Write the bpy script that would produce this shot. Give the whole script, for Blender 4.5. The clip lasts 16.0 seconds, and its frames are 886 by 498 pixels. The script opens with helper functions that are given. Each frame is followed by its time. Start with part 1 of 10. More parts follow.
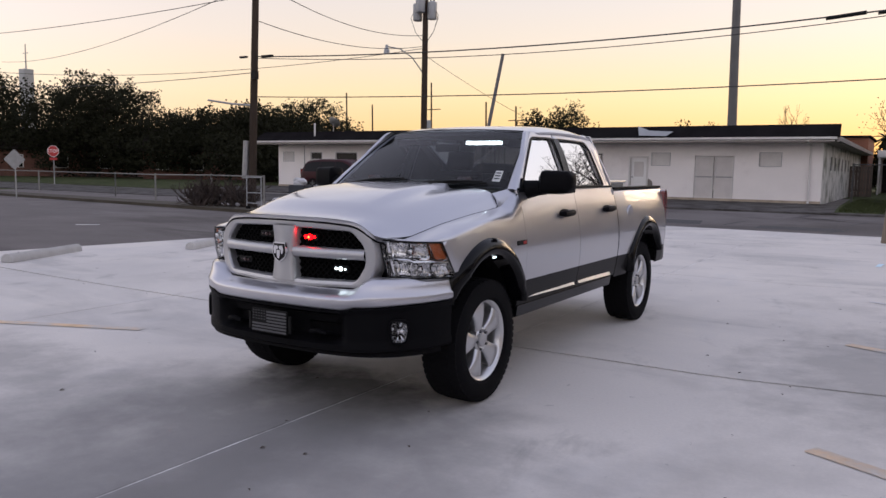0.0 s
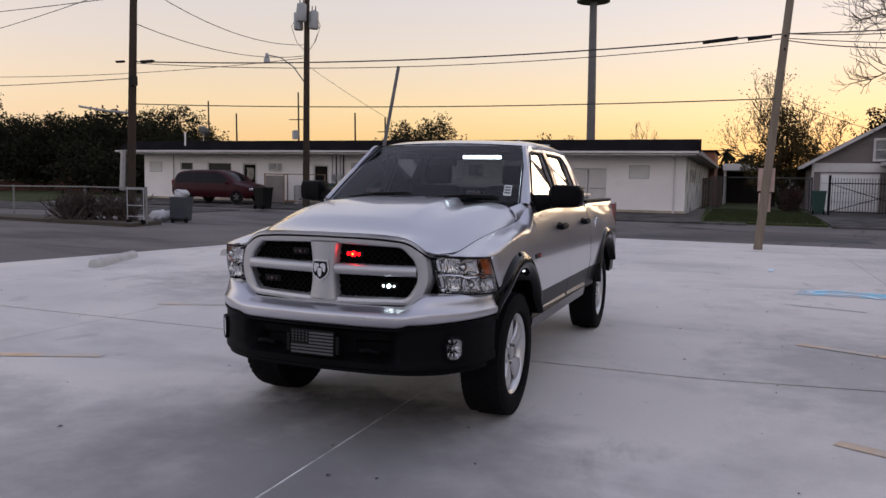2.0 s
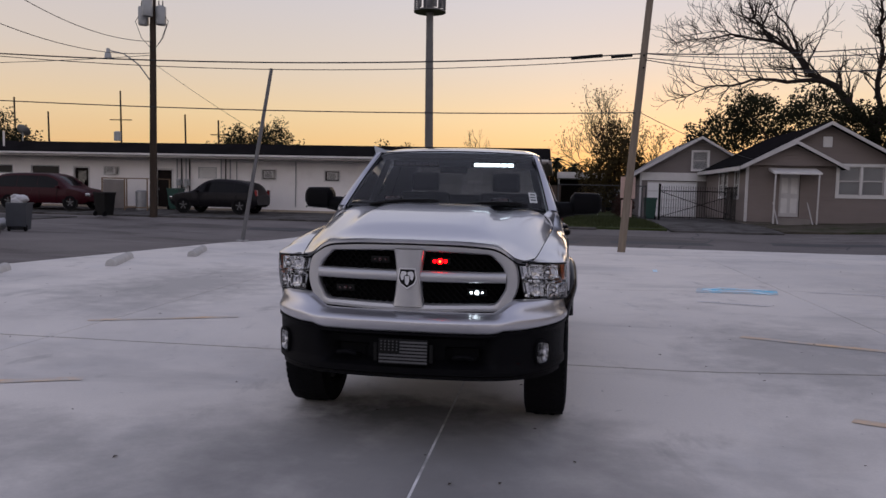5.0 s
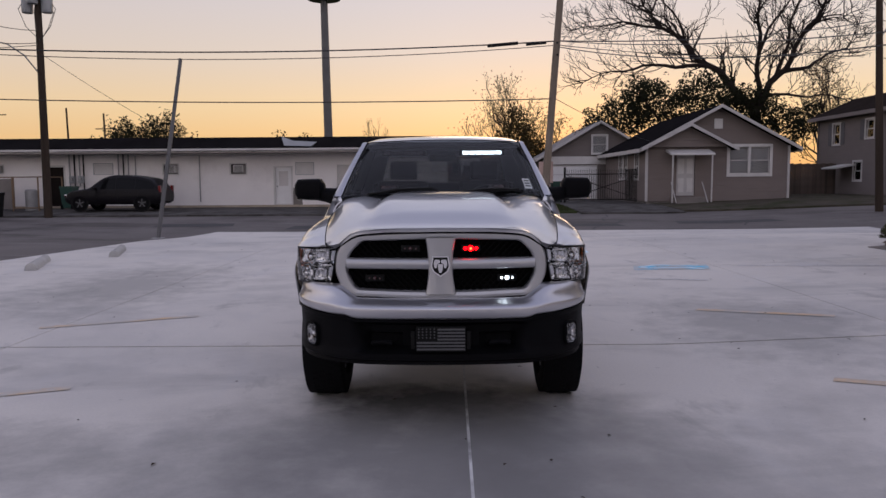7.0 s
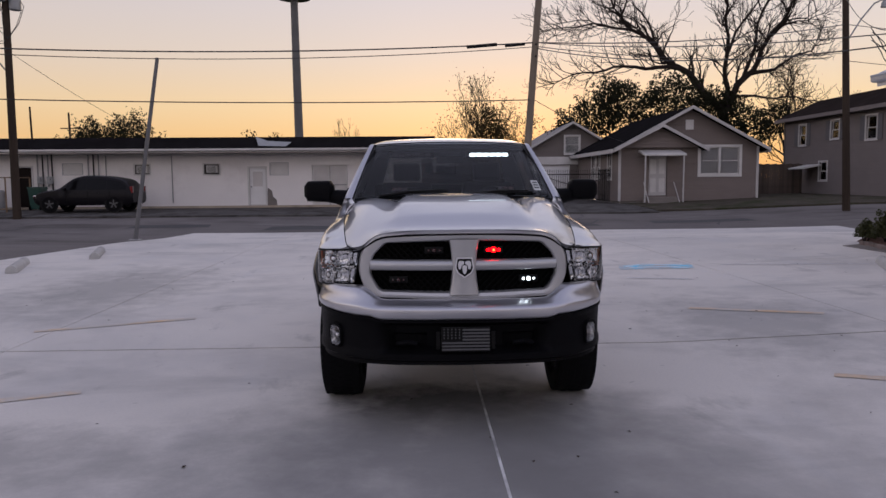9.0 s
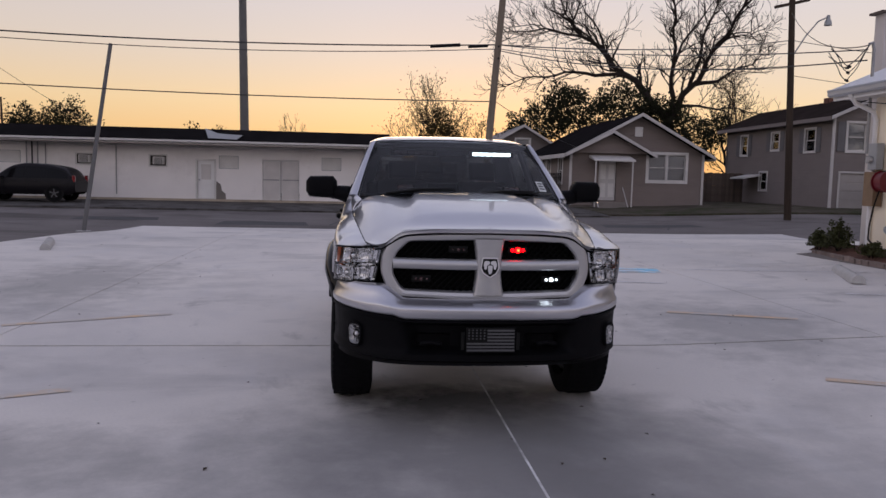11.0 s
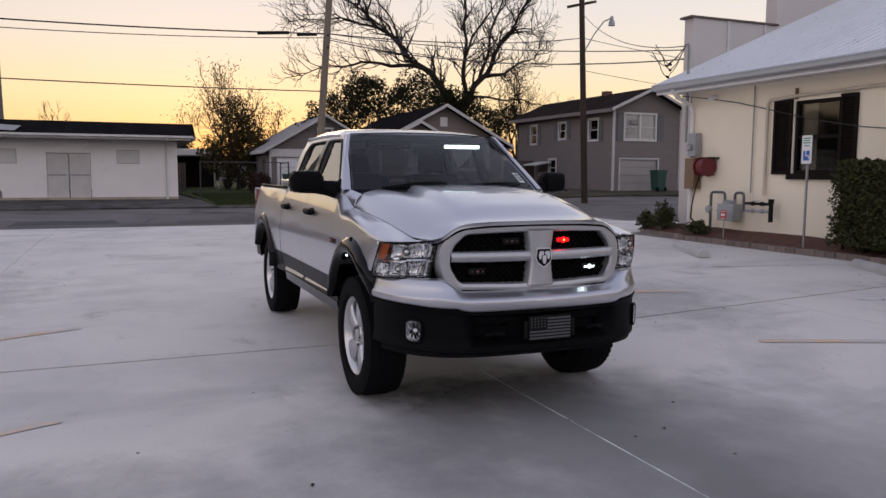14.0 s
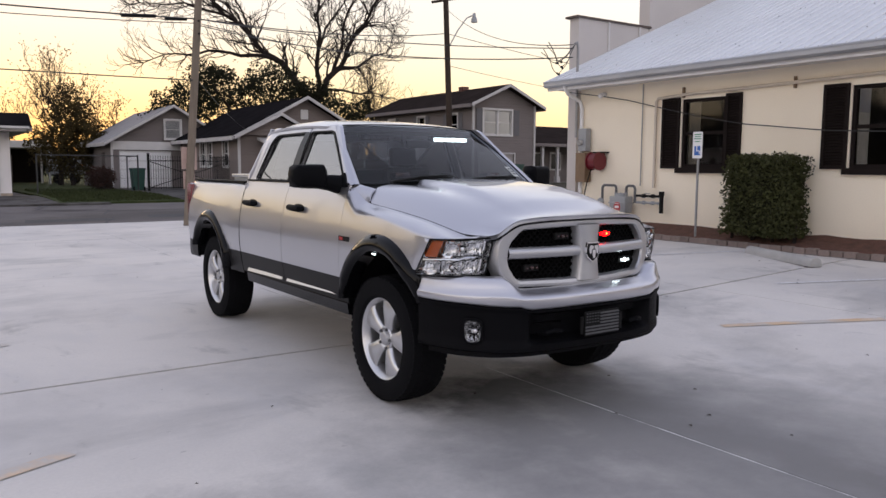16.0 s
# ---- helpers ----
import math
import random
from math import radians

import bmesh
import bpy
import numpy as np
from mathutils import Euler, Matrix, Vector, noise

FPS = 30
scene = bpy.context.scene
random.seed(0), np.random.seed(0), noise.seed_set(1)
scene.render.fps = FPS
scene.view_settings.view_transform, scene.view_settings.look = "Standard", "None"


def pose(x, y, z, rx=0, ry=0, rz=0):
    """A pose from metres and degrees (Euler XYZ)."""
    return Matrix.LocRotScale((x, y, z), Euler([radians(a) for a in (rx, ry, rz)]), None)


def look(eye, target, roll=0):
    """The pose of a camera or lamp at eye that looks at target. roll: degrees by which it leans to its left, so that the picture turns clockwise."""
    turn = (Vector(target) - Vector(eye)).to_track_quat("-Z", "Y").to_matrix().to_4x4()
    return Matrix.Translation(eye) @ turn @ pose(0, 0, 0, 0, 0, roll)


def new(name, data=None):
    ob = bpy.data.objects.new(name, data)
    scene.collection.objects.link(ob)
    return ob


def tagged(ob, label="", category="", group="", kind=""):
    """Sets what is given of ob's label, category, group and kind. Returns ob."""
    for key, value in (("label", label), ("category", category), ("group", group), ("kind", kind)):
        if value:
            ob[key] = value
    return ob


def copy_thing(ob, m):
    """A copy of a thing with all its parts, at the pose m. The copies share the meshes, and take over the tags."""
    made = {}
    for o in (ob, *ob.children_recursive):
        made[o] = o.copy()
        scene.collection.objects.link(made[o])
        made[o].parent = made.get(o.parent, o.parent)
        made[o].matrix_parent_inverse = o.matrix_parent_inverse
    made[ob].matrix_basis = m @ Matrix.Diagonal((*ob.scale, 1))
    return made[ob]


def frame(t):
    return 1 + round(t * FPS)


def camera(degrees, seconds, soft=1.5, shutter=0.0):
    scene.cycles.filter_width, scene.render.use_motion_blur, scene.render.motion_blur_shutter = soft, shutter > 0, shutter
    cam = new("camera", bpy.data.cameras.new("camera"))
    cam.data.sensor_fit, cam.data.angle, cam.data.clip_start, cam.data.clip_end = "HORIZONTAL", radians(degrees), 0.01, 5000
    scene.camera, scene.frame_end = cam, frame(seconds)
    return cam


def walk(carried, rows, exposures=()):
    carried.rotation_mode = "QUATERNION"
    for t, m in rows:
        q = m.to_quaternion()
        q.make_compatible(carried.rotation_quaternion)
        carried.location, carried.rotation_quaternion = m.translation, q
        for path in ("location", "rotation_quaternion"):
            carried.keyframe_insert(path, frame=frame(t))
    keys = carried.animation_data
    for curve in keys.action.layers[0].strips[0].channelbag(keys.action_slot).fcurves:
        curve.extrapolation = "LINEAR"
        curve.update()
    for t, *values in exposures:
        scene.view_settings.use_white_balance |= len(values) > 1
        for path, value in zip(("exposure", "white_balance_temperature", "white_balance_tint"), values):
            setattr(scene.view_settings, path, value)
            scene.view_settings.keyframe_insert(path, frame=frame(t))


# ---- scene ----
cam = camera(60.2, 16.0, soft=1.5)
PATH = [
    (0, (3.475, -4.624, 1.625), (2.43, -2.932, 1.415), 0.9),
    (0.5, (3.209, -4.76, 1.643), (2.261, -3.011, 1.438), 1.0),
    (1, (2.954, -4.931, 1.646), (2.088, -3.139, 1.448), 1.1),
    (1.5, (2.697, -5.054, 1.636), (1.904, -3.227, 1.451), 1.0),
    (2, (2.419, -5.125, 1.632), (1.696, -3.269, 1.456), 1.0),
    (2.5, (2.157, -5.216, 1.623), (1.502, -3.334, 1.455), 1.0),
    (3, (1.891, -5.311, 1.622), (1.307, -3.405, 1.462), 1.2),
    (3.5, (1.636, -5.372, 1.608), (1.127, -3.444, 1.456), 1.3),
    (4, (1.387, -5.425, 1.61), (0.952, -3.478, 1.462), 1.4),
    (4.5, (1.113, -5.537, 1.612), (0.752, -3.575, 1.464), 1.4),
    (5, (0.884, -5.592, 1.612), (0.597, -3.618, 1.46), 1.3),
    (7.5, (-0.083, -5.73, 1.603), (-0.064, -3.738, 1.419), -0.7),
    (8, (-0.182, -5.735, 1.618), (-0.143, -3.744, 1.433), -0.8),
    (8.5, (-0.24, -5.788, 1.622), (-0.19, -3.797, 1.441), -0.7),
    (11, (-0.81, -5.683, 1.61), (-0.593, -3.703, 1.43), 1.3),
    (11.5, (-1.111, -5.668, 1.602), (-0.808, -3.7, 1.42), 1.4),
    (12, (-1.401, -5.697, 1.609), (-1.01, -3.744, 1.427), 1.4),
    (12.5, (-1.675, -5.623, 1.607), (-1.196, -3.69, 1.425), 1.3),
    (13, (-1.925, -5.53, 1.604), (-1.355, -3.622, 1.418), 1.0),
    (13.5, (-2.224, -5.428, 1.62), (-1.558, -3.552, 1.429), 0.7),
    (14, (-2.488, -5.277, 1.613), (-1.721, -3.441, 1.414), 0.3),
    (14.5, (-2.745, -5.065, 1.621), (-1.879, -3.275, 1.415), -0.0),
    (15, (-3.063, -4.885, 1.61), (-2.104, -3.143, 1.399), 0.0),
    (15.5, (-3.341, -4.712, 1.602), (-2.292, -3.022, 1.389), 0.2),
    (16, (-3.56, -4.462, 1.603), (-2.428, -2.827, 1.391), 0.3),
]
# stops, kelvin and tint by which the picture changes on the way
EXPOSURES = [(0, 0.27, 6260, 15), (2.5, -0.02, 6220, 15), (5, -0.2, 6200, 17), (8, -0.19, 6220, 20), (11, -0.18, 6220, 19), (12.5, -0.14, 6220, 18), (14, 0.04, 6270, 15), (15, 0.25, 6320, 12), (16, 0.42, 6350, 12)]
walk(cam, [(t, look(eye, target, roll)) for t, eye, target, roll in PATH], EXPOSURES)

# world and light: clear sky just after sunset, the glow low in the direction +y
world = bpy.data.worlds.new("dusk_sky")
scene.world = world
world.use_nodes = True
wt = world.node_tree
wt.nodes.clear()


def wnode(kind, **kw):
    n = wt.nodes.new(kind)
    for k, v in kw.items():
        n.inputs[k].default_value = v
    return n


w_out = wt.nodes.new("ShaderNodeOutputWorld")
w_bg = wt.nodes.new("ShaderNodeBackground")
w_sky = wt.nodes.new("ShaderNodeTexSky")
w_sky.sky_type = "NISHITA"
w_sky.sun_disc = False
w_sky.sun_elevation = radians(1.0)
w_sky.sun_rotation = radians(8.0)
w_sky.air_density, w_sky.dust_density, w_sky.ozone_density = 1.0, 1.5, 2.0
w_sky_bg = wt.nodes.new("ShaderNodeBackground")
w_sky_bg.inputs["Strength"].default_value = 0.03
w_co = wt.nodes.new("ShaderNodeTexCoord")
w_sep = wt.nodes.new("ShaderNodeSeparateXYZ")
wt.links.new(w_co.outputs["Generated"], w_sep.inputs[0])
# twilight arch: colour by height, warm and strong towards the sunset, pale and cool away from it
w_warm = wt.nodes.new("ShaderNodeValToRGB")
w_cool = wt.nodes.new("ShaderNodeValToRGB")


def ramp(node, stops):
    els = node.color_ramp.elements
    els[0].position, els[0].color = stops[0][0], (*stops[0][1], 1)
    els[1].position, els[1].color = stops[-1][0], (*stops[-1][1], 1)
    for p, c in stops[1:-1]:
        e = els.new(p)
        e.color = (*c, 1)


ramp(w_warm, [(0.0, (0.86, 0.44, 0.14)), (0.035, (0.88, 0.55, 0.20)), (0.09, (0.88, 0.66, 0.345)), (0.16, (0.745, 0.65, 0.51)), (0.24, (0.655, 0.62, 0.585)), (0.36, (0.58, 0.59, 0.64)), (0.6, (0.45, 0.47, 0.56)), (1.0, (0.36, 0.38, 0.48))])
ramp(w_cool, [(0.0, (1.0, 0.90, 0.77)), (0.12, (1.0, 0.90, 0.83)), (0.30, (0.76, 0.73, 0.75)), (0.6, (0.47, 0.48, 0.57)), (1.0, (0.36, 0.38, 0.48))])
w_az = wt.nodes.new("ShaderNodeMapRange")
w_az.inputs["From Min"].default_value, w_az.inputs["From Max"].default_value = -0.30, 1.0
w_az.interpolation_type = "SMOOTHSTEP"
w_mix = wt.nodes.new("ShaderNodeMix")
w_mix.data_type = "RGBA"
wt.links.new(w_sep.outputs["Z"], w_warm.inputs[0])
wt.links.new(w_sep.outputs["Z"], w_cool.inputs[0])
wt.links.new(w_sep.outputs["Y"], w_az.inputs["Value"])
wt.links.new(w_az.outputs[0], w_mix.inputs["Factor"])
wt.links.new(w_cool.outputs[0], w_mix.inputs["A"])
w_far = wt.nodes.new("ShaderNodeMapRange")
w_far.inputs["From Min"].default_value, w_far.inputs["From Max"].default_value = 0.0, -0.75
w_dim = wt.nodes.new("ShaderNodeMix")
w_dim.data_type, w_dim.blend_type = "RGBA", "MULTIPLY"
w_dim.inputs["B"].default_value = (0.84, 0.81, 0.80, 1)
wt.links.new(w_sep.outputs["X"], w_far.inputs["Value"])
wt.links.new(w_far.outputs[0], w_dim.inputs["Factor"])
wt.links.new(w_warm.outputs[0], w_dim.inputs["A"])
wt.links.new(w_dim.outputs["Result"], w_mix.inputs["B"])
wt.links.new(w_mix.outputs["Result"], w_bg.inputs["Color"])
w_bg.inputs["Strength"].default_value = 1.15
wt.links.new(w_sky.outputs[0], w_sky_bg.inputs["Color"])
w_add = wt.nodes.new("ShaderNodeAddShader")
wt.links.new(w_bg.outputs[0], w_add.inputs[0])
wt.links.new(w_sky_bg.outputs[0], w_add.inputs[1])
wt.links.new(w_add.outputs[0], w_out.inputs[0])

sun = new("sun", bpy.data.lights.new("sun", "SUN"))
sun.data.energy, sun.data.angle, sun.data.color = 0.35, radians(20), (1.0, 0.72, 0.45)
sun.matrix_world = look((0, 0, 0), (-0.14, -1.0, -0.09))


# materials
def mat(name, color, rough=0.6, metal=0.0, vary=0.12, scale=3.0, fine=60.0, bump=0.15, bump_scale=None, second=None, coat=0.0, spec=0.5, rand=0.0, stain=None, stretch=(1, 1, 1)):
    """Two-scale procedural surface: a broad mottling, a fine grain, a bump; optional stains in a second colour."""
    m = bpy.data.materials.new(name)
    m.use_nodes = True
    nt = m.node_tree
    n, l = nt.nodes, nt.links
    b = n["Principled BSDF"]
    co = n.new("ShaderNodeTexCoord")
    mp = n.new("ShaderNodeMapping")
    mp.inputs["Scale"].default_value = stretch
    l.new(co.outputs["Object"], mp.inputs[0])
    t1, t2 = n.new("ShaderNodeTexNoise"), n.new("ShaderNodeTexNoise")
    t1.inputs["Scale"].default_value, t1.inputs["Detail"].default_value = scale, 6
    t2.inputs["Scale"].default_value, t2.inputs["Detail"].default_value = fine, 4
    l.new(mp.outputs[0], t1.inputs["Vector"])
    l.new(mp.outputs[0], t2.inputs["Vector"])
    add = n.new("ShaderNodeMath")
    add.operation = "ADD"
    l.new(t1.outputs["Fac"], add.inputs[0])
    half = n.new("ShaderNodeMath")
    half.operation = "MULTIPLY"
    half.inputs[1].default_value = 0.6
    l.new(t2.outputs["Fac"], half.inputs[0])
    l.new(half.outputs[0], add.inputs[1])
    mr = n.new("ShaderNodeMapRange")
    mr.inputs["From Min"].default_value, mr.inputs["From Max"].default_value = 0.45, 1.15
    l.new(add.outputs[0], mr.inputs["Value"])
    mx = n.new("ShaderNodeMix")
    mx.data_type = "RGBA"
    dark = tuple(c * (1 - vary) for c in color)
    lite = tuple(min(1, c * (1 + vary)) for c in color)
    mx.inputs["A"].default_value, mx.inputs["B"].default_value = (*dark, 1), (*lite, 1)
    l.new(mr.outputs[0], mx.inputs["Factor"])
    outp = mx.outputs["Result"]
    if second:
        t3 = n.new("ShaderNodeTexNoise")
        t3.inputs["Scale"].default_value, t3.inputs["Detail"].default_value, t3.inputs["Roughness"].default_value = second[1], 8, 0.65
        l.new(mp.outputs[0], t3.inputs["Vector"])
        m3 = n.new("ShaderNodeMapRange")
        m3.inputs["From Min"].default_value, m3.inputs["From Max"].default_value = second[2], second[3]
        m3.inputs["To Max"].default_value = second[4]
        l.new(t3.outputs["Fac"], m3.inputs["Value"])
        mx2 = n.new("ShaderNodeMix")
        mx2.data_type = "RGBA"
        mx2.inputs["B"].default_value = (*second[0], 1)
        l.new(outp, mx2.inputs["A"])
        l.new(m3.outputs[0], mx2.inputs["Factor"])
        outp = mx2.outputs["Result"]
    if rand:
        oi = n.new("ShaderNodeObjectInfo")
        hv = n.new("ShaderNodeHueSaturation")
        rr = n.new("ShaderNodeMapRange")
        rr.inputs["To Min"].default_value, rr.inputs["To Max"].default_value = 1 - rand, 1 + rand
        l.new(oi.outputs["Random"], rr.inputs["Value"])
        l.new(rr.outputs[0], hv.inputs["Value"])
        l.new(outp, hv.inputs["Color"])
        outp = hv.outputs[0]
    l.new(outp, b.inputs["Base Color"])
    b.inputs["Roughness"].default_value = rough
    b.inputs["Metallic"].default_value = metal
    b.inputs["Specular IOR Level"].default_value = spec
    if coat:
        b.inputs["Coat Weight"].default_value, b.inputs["Coat Roughness"].default_value = coat, 0.04
    if bump:
        bp = n.new("ShaderNodeBump")
        bp.inputs["Strength"].default_value, bp.inputs["Distance"].default_value = bump, 0.01
        tb = n.new("ShaderNodeTexNoise")
        tb.inputs["Scale"].default_value, tb.inputs["Detail"].default_value = bump_scale or fine, 5
        l.new(mp.outputs[0], tb.inputs["Vector"])
        l.new(tb.outputs["Fac"], bp.inputs["Height"])
        l.new(bp.outputs[0], b.inputs["Normal"])
    return m


def glass(name, tint, rough=0.02, gloss=(1, 1, 1), ior=1.5):
    """A thin pane: tinted see-through with real mirror gloss by Fresnel."""
    m = bpy.data.materials.new(name)
    m.use_nodes = True
    nt = m.node_tree
    n, l = nt.nodes, nt.links
    n.remove(n["Principled BSDF"])
    tr, gl, fr, mx = n.new("ShaderNodeBsdfTransparent"), n.new("ShaderNodeBsdfGlossy"), n.new("ShaderNodeFresnel"), n.new("ShaderNodeMixShader")
    tr.inputs[0].default_value = (*tint, 1)
    gl.inputs["Color"].default_value = (*gloss, 1)
    gl.inputs["Roughness"].default_value = rough
    fr.inputs["IOR"].default_value = ior
    l.new(fr.outputs[0], mx.inputs[0])
    l.new(tr.outputs[0], mx.inputs[1])
    l.new(gl.outputs[0], mx.inputs[2])
    l.new(mx.outputs[0], n["Material Output"].inputs[0])
    return m


def glow(name, color, strength):
    m = bpy.data.materials.new(name)
    m.use_nodes = True
    b = m.node_tree.nodes["Principled BSDF"]
    b.inputs["Base Color"].default_value = (*color, 1)
    b.inputs["Emission Color"].default_value = (*color, 1)
    b.inputs["Emission Strength"].default_value = strength
    return m


def stain(m, color, scale, lo, hi, amount, stretch=(1, 1, 1), detail=6):
    """Lays one more stain of its own shape over a material's colour."""
    n, l = m.node_tree.nodes, m.node_tree.links
    b = n["Principled BSDF"]
    src = b.inputs["Base Color"].links[0].from_socket
    co, mp, tx, mr, mx = n.new("ShaderNodeTexCoord"), n.new("ShaderNodeMapping"), n.new("ShaderNodeTexNoise"), n.new("ShaderNodeMapRange"), n.new("ShaderNodeMix")
    mp.inputs["Scale"].default_value = stretch
    tx.inputs["Scale"].default_value, tx.inputs["Detail"].default_value, tx.inputs["Roughness"].default_value, tx.inputs["Distortion"].default_value = scale, detail, 0.62, 0.4
    mr.inputs["From Min"].default_value, mr.inputs["From Max"].default_value, mr.inputs["To Max"].default_value = lo, hi, amount
    mx.data_type = "RGBA"
    mx.inputs["B"].default_value = (*color, 1)
    l.new(co.outputs["Object"], mp.inputs[0])
    l.new(mp.outputs[0], tx.inputs["Vector"])
    l.new(tx.outputs["Fac"], mr.inputs["Value"])
    l.new(mr.outputs[0], mx.inputs["Factor"])
    l.new(src, mx.inputs["A"])
    l.new(mx.outputs["Result"], b.inputs["Base Color"])


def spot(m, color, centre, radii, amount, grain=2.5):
    """A darker patch put into the colour round one place, ragged by noise."""
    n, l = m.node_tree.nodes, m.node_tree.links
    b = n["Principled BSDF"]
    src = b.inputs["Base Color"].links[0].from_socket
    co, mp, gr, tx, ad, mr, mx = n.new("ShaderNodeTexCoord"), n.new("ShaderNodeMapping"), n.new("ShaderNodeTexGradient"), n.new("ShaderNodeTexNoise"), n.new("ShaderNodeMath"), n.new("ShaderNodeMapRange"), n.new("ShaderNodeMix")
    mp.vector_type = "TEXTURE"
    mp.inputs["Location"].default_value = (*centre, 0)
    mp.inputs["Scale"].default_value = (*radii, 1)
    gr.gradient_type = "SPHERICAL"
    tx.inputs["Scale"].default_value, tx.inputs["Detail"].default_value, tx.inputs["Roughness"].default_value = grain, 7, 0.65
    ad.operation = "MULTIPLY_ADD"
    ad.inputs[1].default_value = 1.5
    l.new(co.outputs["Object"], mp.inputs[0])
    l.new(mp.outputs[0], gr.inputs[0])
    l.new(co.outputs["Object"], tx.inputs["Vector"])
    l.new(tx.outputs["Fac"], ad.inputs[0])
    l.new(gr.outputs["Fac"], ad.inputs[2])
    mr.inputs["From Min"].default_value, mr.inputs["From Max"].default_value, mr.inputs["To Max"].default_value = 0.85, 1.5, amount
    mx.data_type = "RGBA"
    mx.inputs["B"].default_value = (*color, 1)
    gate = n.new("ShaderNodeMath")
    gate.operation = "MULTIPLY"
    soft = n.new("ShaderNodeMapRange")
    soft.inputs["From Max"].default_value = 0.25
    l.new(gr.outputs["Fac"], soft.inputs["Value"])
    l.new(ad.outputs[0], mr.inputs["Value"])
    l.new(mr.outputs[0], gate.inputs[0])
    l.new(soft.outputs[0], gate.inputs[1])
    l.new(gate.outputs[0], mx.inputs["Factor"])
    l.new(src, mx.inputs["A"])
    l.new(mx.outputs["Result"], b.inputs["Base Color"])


M_CONCRETE = mat("concrete", (0.672, 0.637, 0.598), 0.75, vary=0.10, scale=0.35, fine=45, bump=0.25, bump_scale=120, second=((0.275, 0.265, 0.255), 0.55, 0.52, 0.78, 0.55))
stain(M_CONCRETE, (0.45, 0.44, 0.44), 0.25, 0.46, 0.68, 0.6)
stain(M_CONCRETE, (0.33, 0.325, 0.32), 0.7, 0.54, 0.68, 0.5, (0.4, 1, 1))
stain(M_CONCRETE, (0.56, 0.555, 0.56), 1.4, 0.56, 0.70, 0.35, (1, 0.3, 1))
stain(M_CONCRETE, (0.26, 0.255, 0.25), 1.6, 0.60, 0.72, 0.5, (1, 0.5, 1))
stain(M_CONCRETE, (0.22, 0.215, 0.21), 9.0, 0.68, 0.74, 0.5)
# broad area in front of the truck: grime and shade put into the colour
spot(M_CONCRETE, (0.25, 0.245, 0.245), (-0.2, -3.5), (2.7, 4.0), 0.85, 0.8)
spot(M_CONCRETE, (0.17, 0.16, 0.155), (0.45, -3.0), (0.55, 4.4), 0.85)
# near-black patch on the slab under the truck's nose
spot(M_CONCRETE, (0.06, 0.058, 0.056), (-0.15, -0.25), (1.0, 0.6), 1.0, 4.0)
# wider darkening round the truck's nose, contact shade put into the colour
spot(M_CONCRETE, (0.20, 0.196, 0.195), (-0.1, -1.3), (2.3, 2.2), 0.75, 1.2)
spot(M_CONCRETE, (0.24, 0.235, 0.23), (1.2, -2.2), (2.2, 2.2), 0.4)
spot(M_CONCRETE, (0.26, 0.255, 0.25), (-3.2, -1.4), (2.6, 1.0), 0.6)
spot(M_CONCRETE, (0.25, 0.245, 0.24), (-5.0, 6.0), (2.0, 4.0), 0.6)
spot(M_CONCRETE, (0.26, 0.255, 0.25), (3.4, 2.4), (1.6, 2.6), 0.6)
M_JOINT = mat("joint_sealant", (0.80, 0.78, 0.76), 0.8, vary=0.3, scale=5, fine=60, second=((0.30, 0.29, 0.285), 1.6, 0.46, 0.60, 0.85))
M_JOINT_DARK = mat("joint_shadow", (0.08, 0.077, 0.075), 0.9, vary=0.3, scale=5, fine=60)
M_FENCE = mat("dull_fence_steel", (0.085, 0.085, 0.085), 0.7, metal=0.3, spec=0.2, vary=0.2, scale=4, fine=40, bump=0.05)
M_ASPHALT = mat("asphalt", (0.165, 0.150, 0.144), 0.9, spec=0.15, vary=0.25, scale=0.5, fine=90, bump=0.5, bump_scale=150, second=((0.15, 0.14, 0.135), 0.7, 0.5, 0.75, 0.6))
stain(M_ASPHALT, (0.085, 0.076, 0.072), 0.35, 0.50, 0.62, 0.7, (0.35, 1, 1))
stain(M_ASPHALT, (0.25, 0.235, 0.23), 0.8, 0.58, 0.68, 0.5, (0.3, 1, 1))
M_PATCH = mat("asphalt_patch", (0.05, 0.048, 0.05), 0.8, vary=0.2, scale=2, fine=80, bump=0.4)
M_GRASS = mat("lawn_soil", (0.042, 0.055, 0.019), 0.95, spec=0.1, vary=0.4, scale=1.2, fine=40, bump=0.6, second=((0.12, 0.10, 0.05), 1.5, 0.5, 0.7, 0.5))
M_BLADE = mat("grass_blade", (0.045, 0.055, 0.022), 0.8, spec=0.1, vary=0.4, scale=1.5, fine=10, bump=0)
M_ORANGE = mat("orange_marking", (0.68, 0.48, 0.30), 0.8, vary=0.2, scale=6, fine=70, second=((0.53, 0.50, 0.47), 2.2, 0.39, 0.55, 0.95))
M_STENCIL = mat("pale_stencil_paint", (0.66, 0.84, 1.0), 0.8, vary=0.1, scale=6, fine=70)
M_BLUE = mat("blue_marking", (0.16, 0.66, 1.0), 0.8, vary=0.15, scale=6, fine=70, second=((0.52, 0.52, 0.53), 3.5, 0.40, 0.55, 0.95))
M_WHITE_LINE = mat("white_marking", (0.72, 0.71, 0.72), 0.8, vary=0.15, scale=6, fine=70, second=((0.43, 0.42, 0.42), 9, 0.45, 0.62, 0.7))
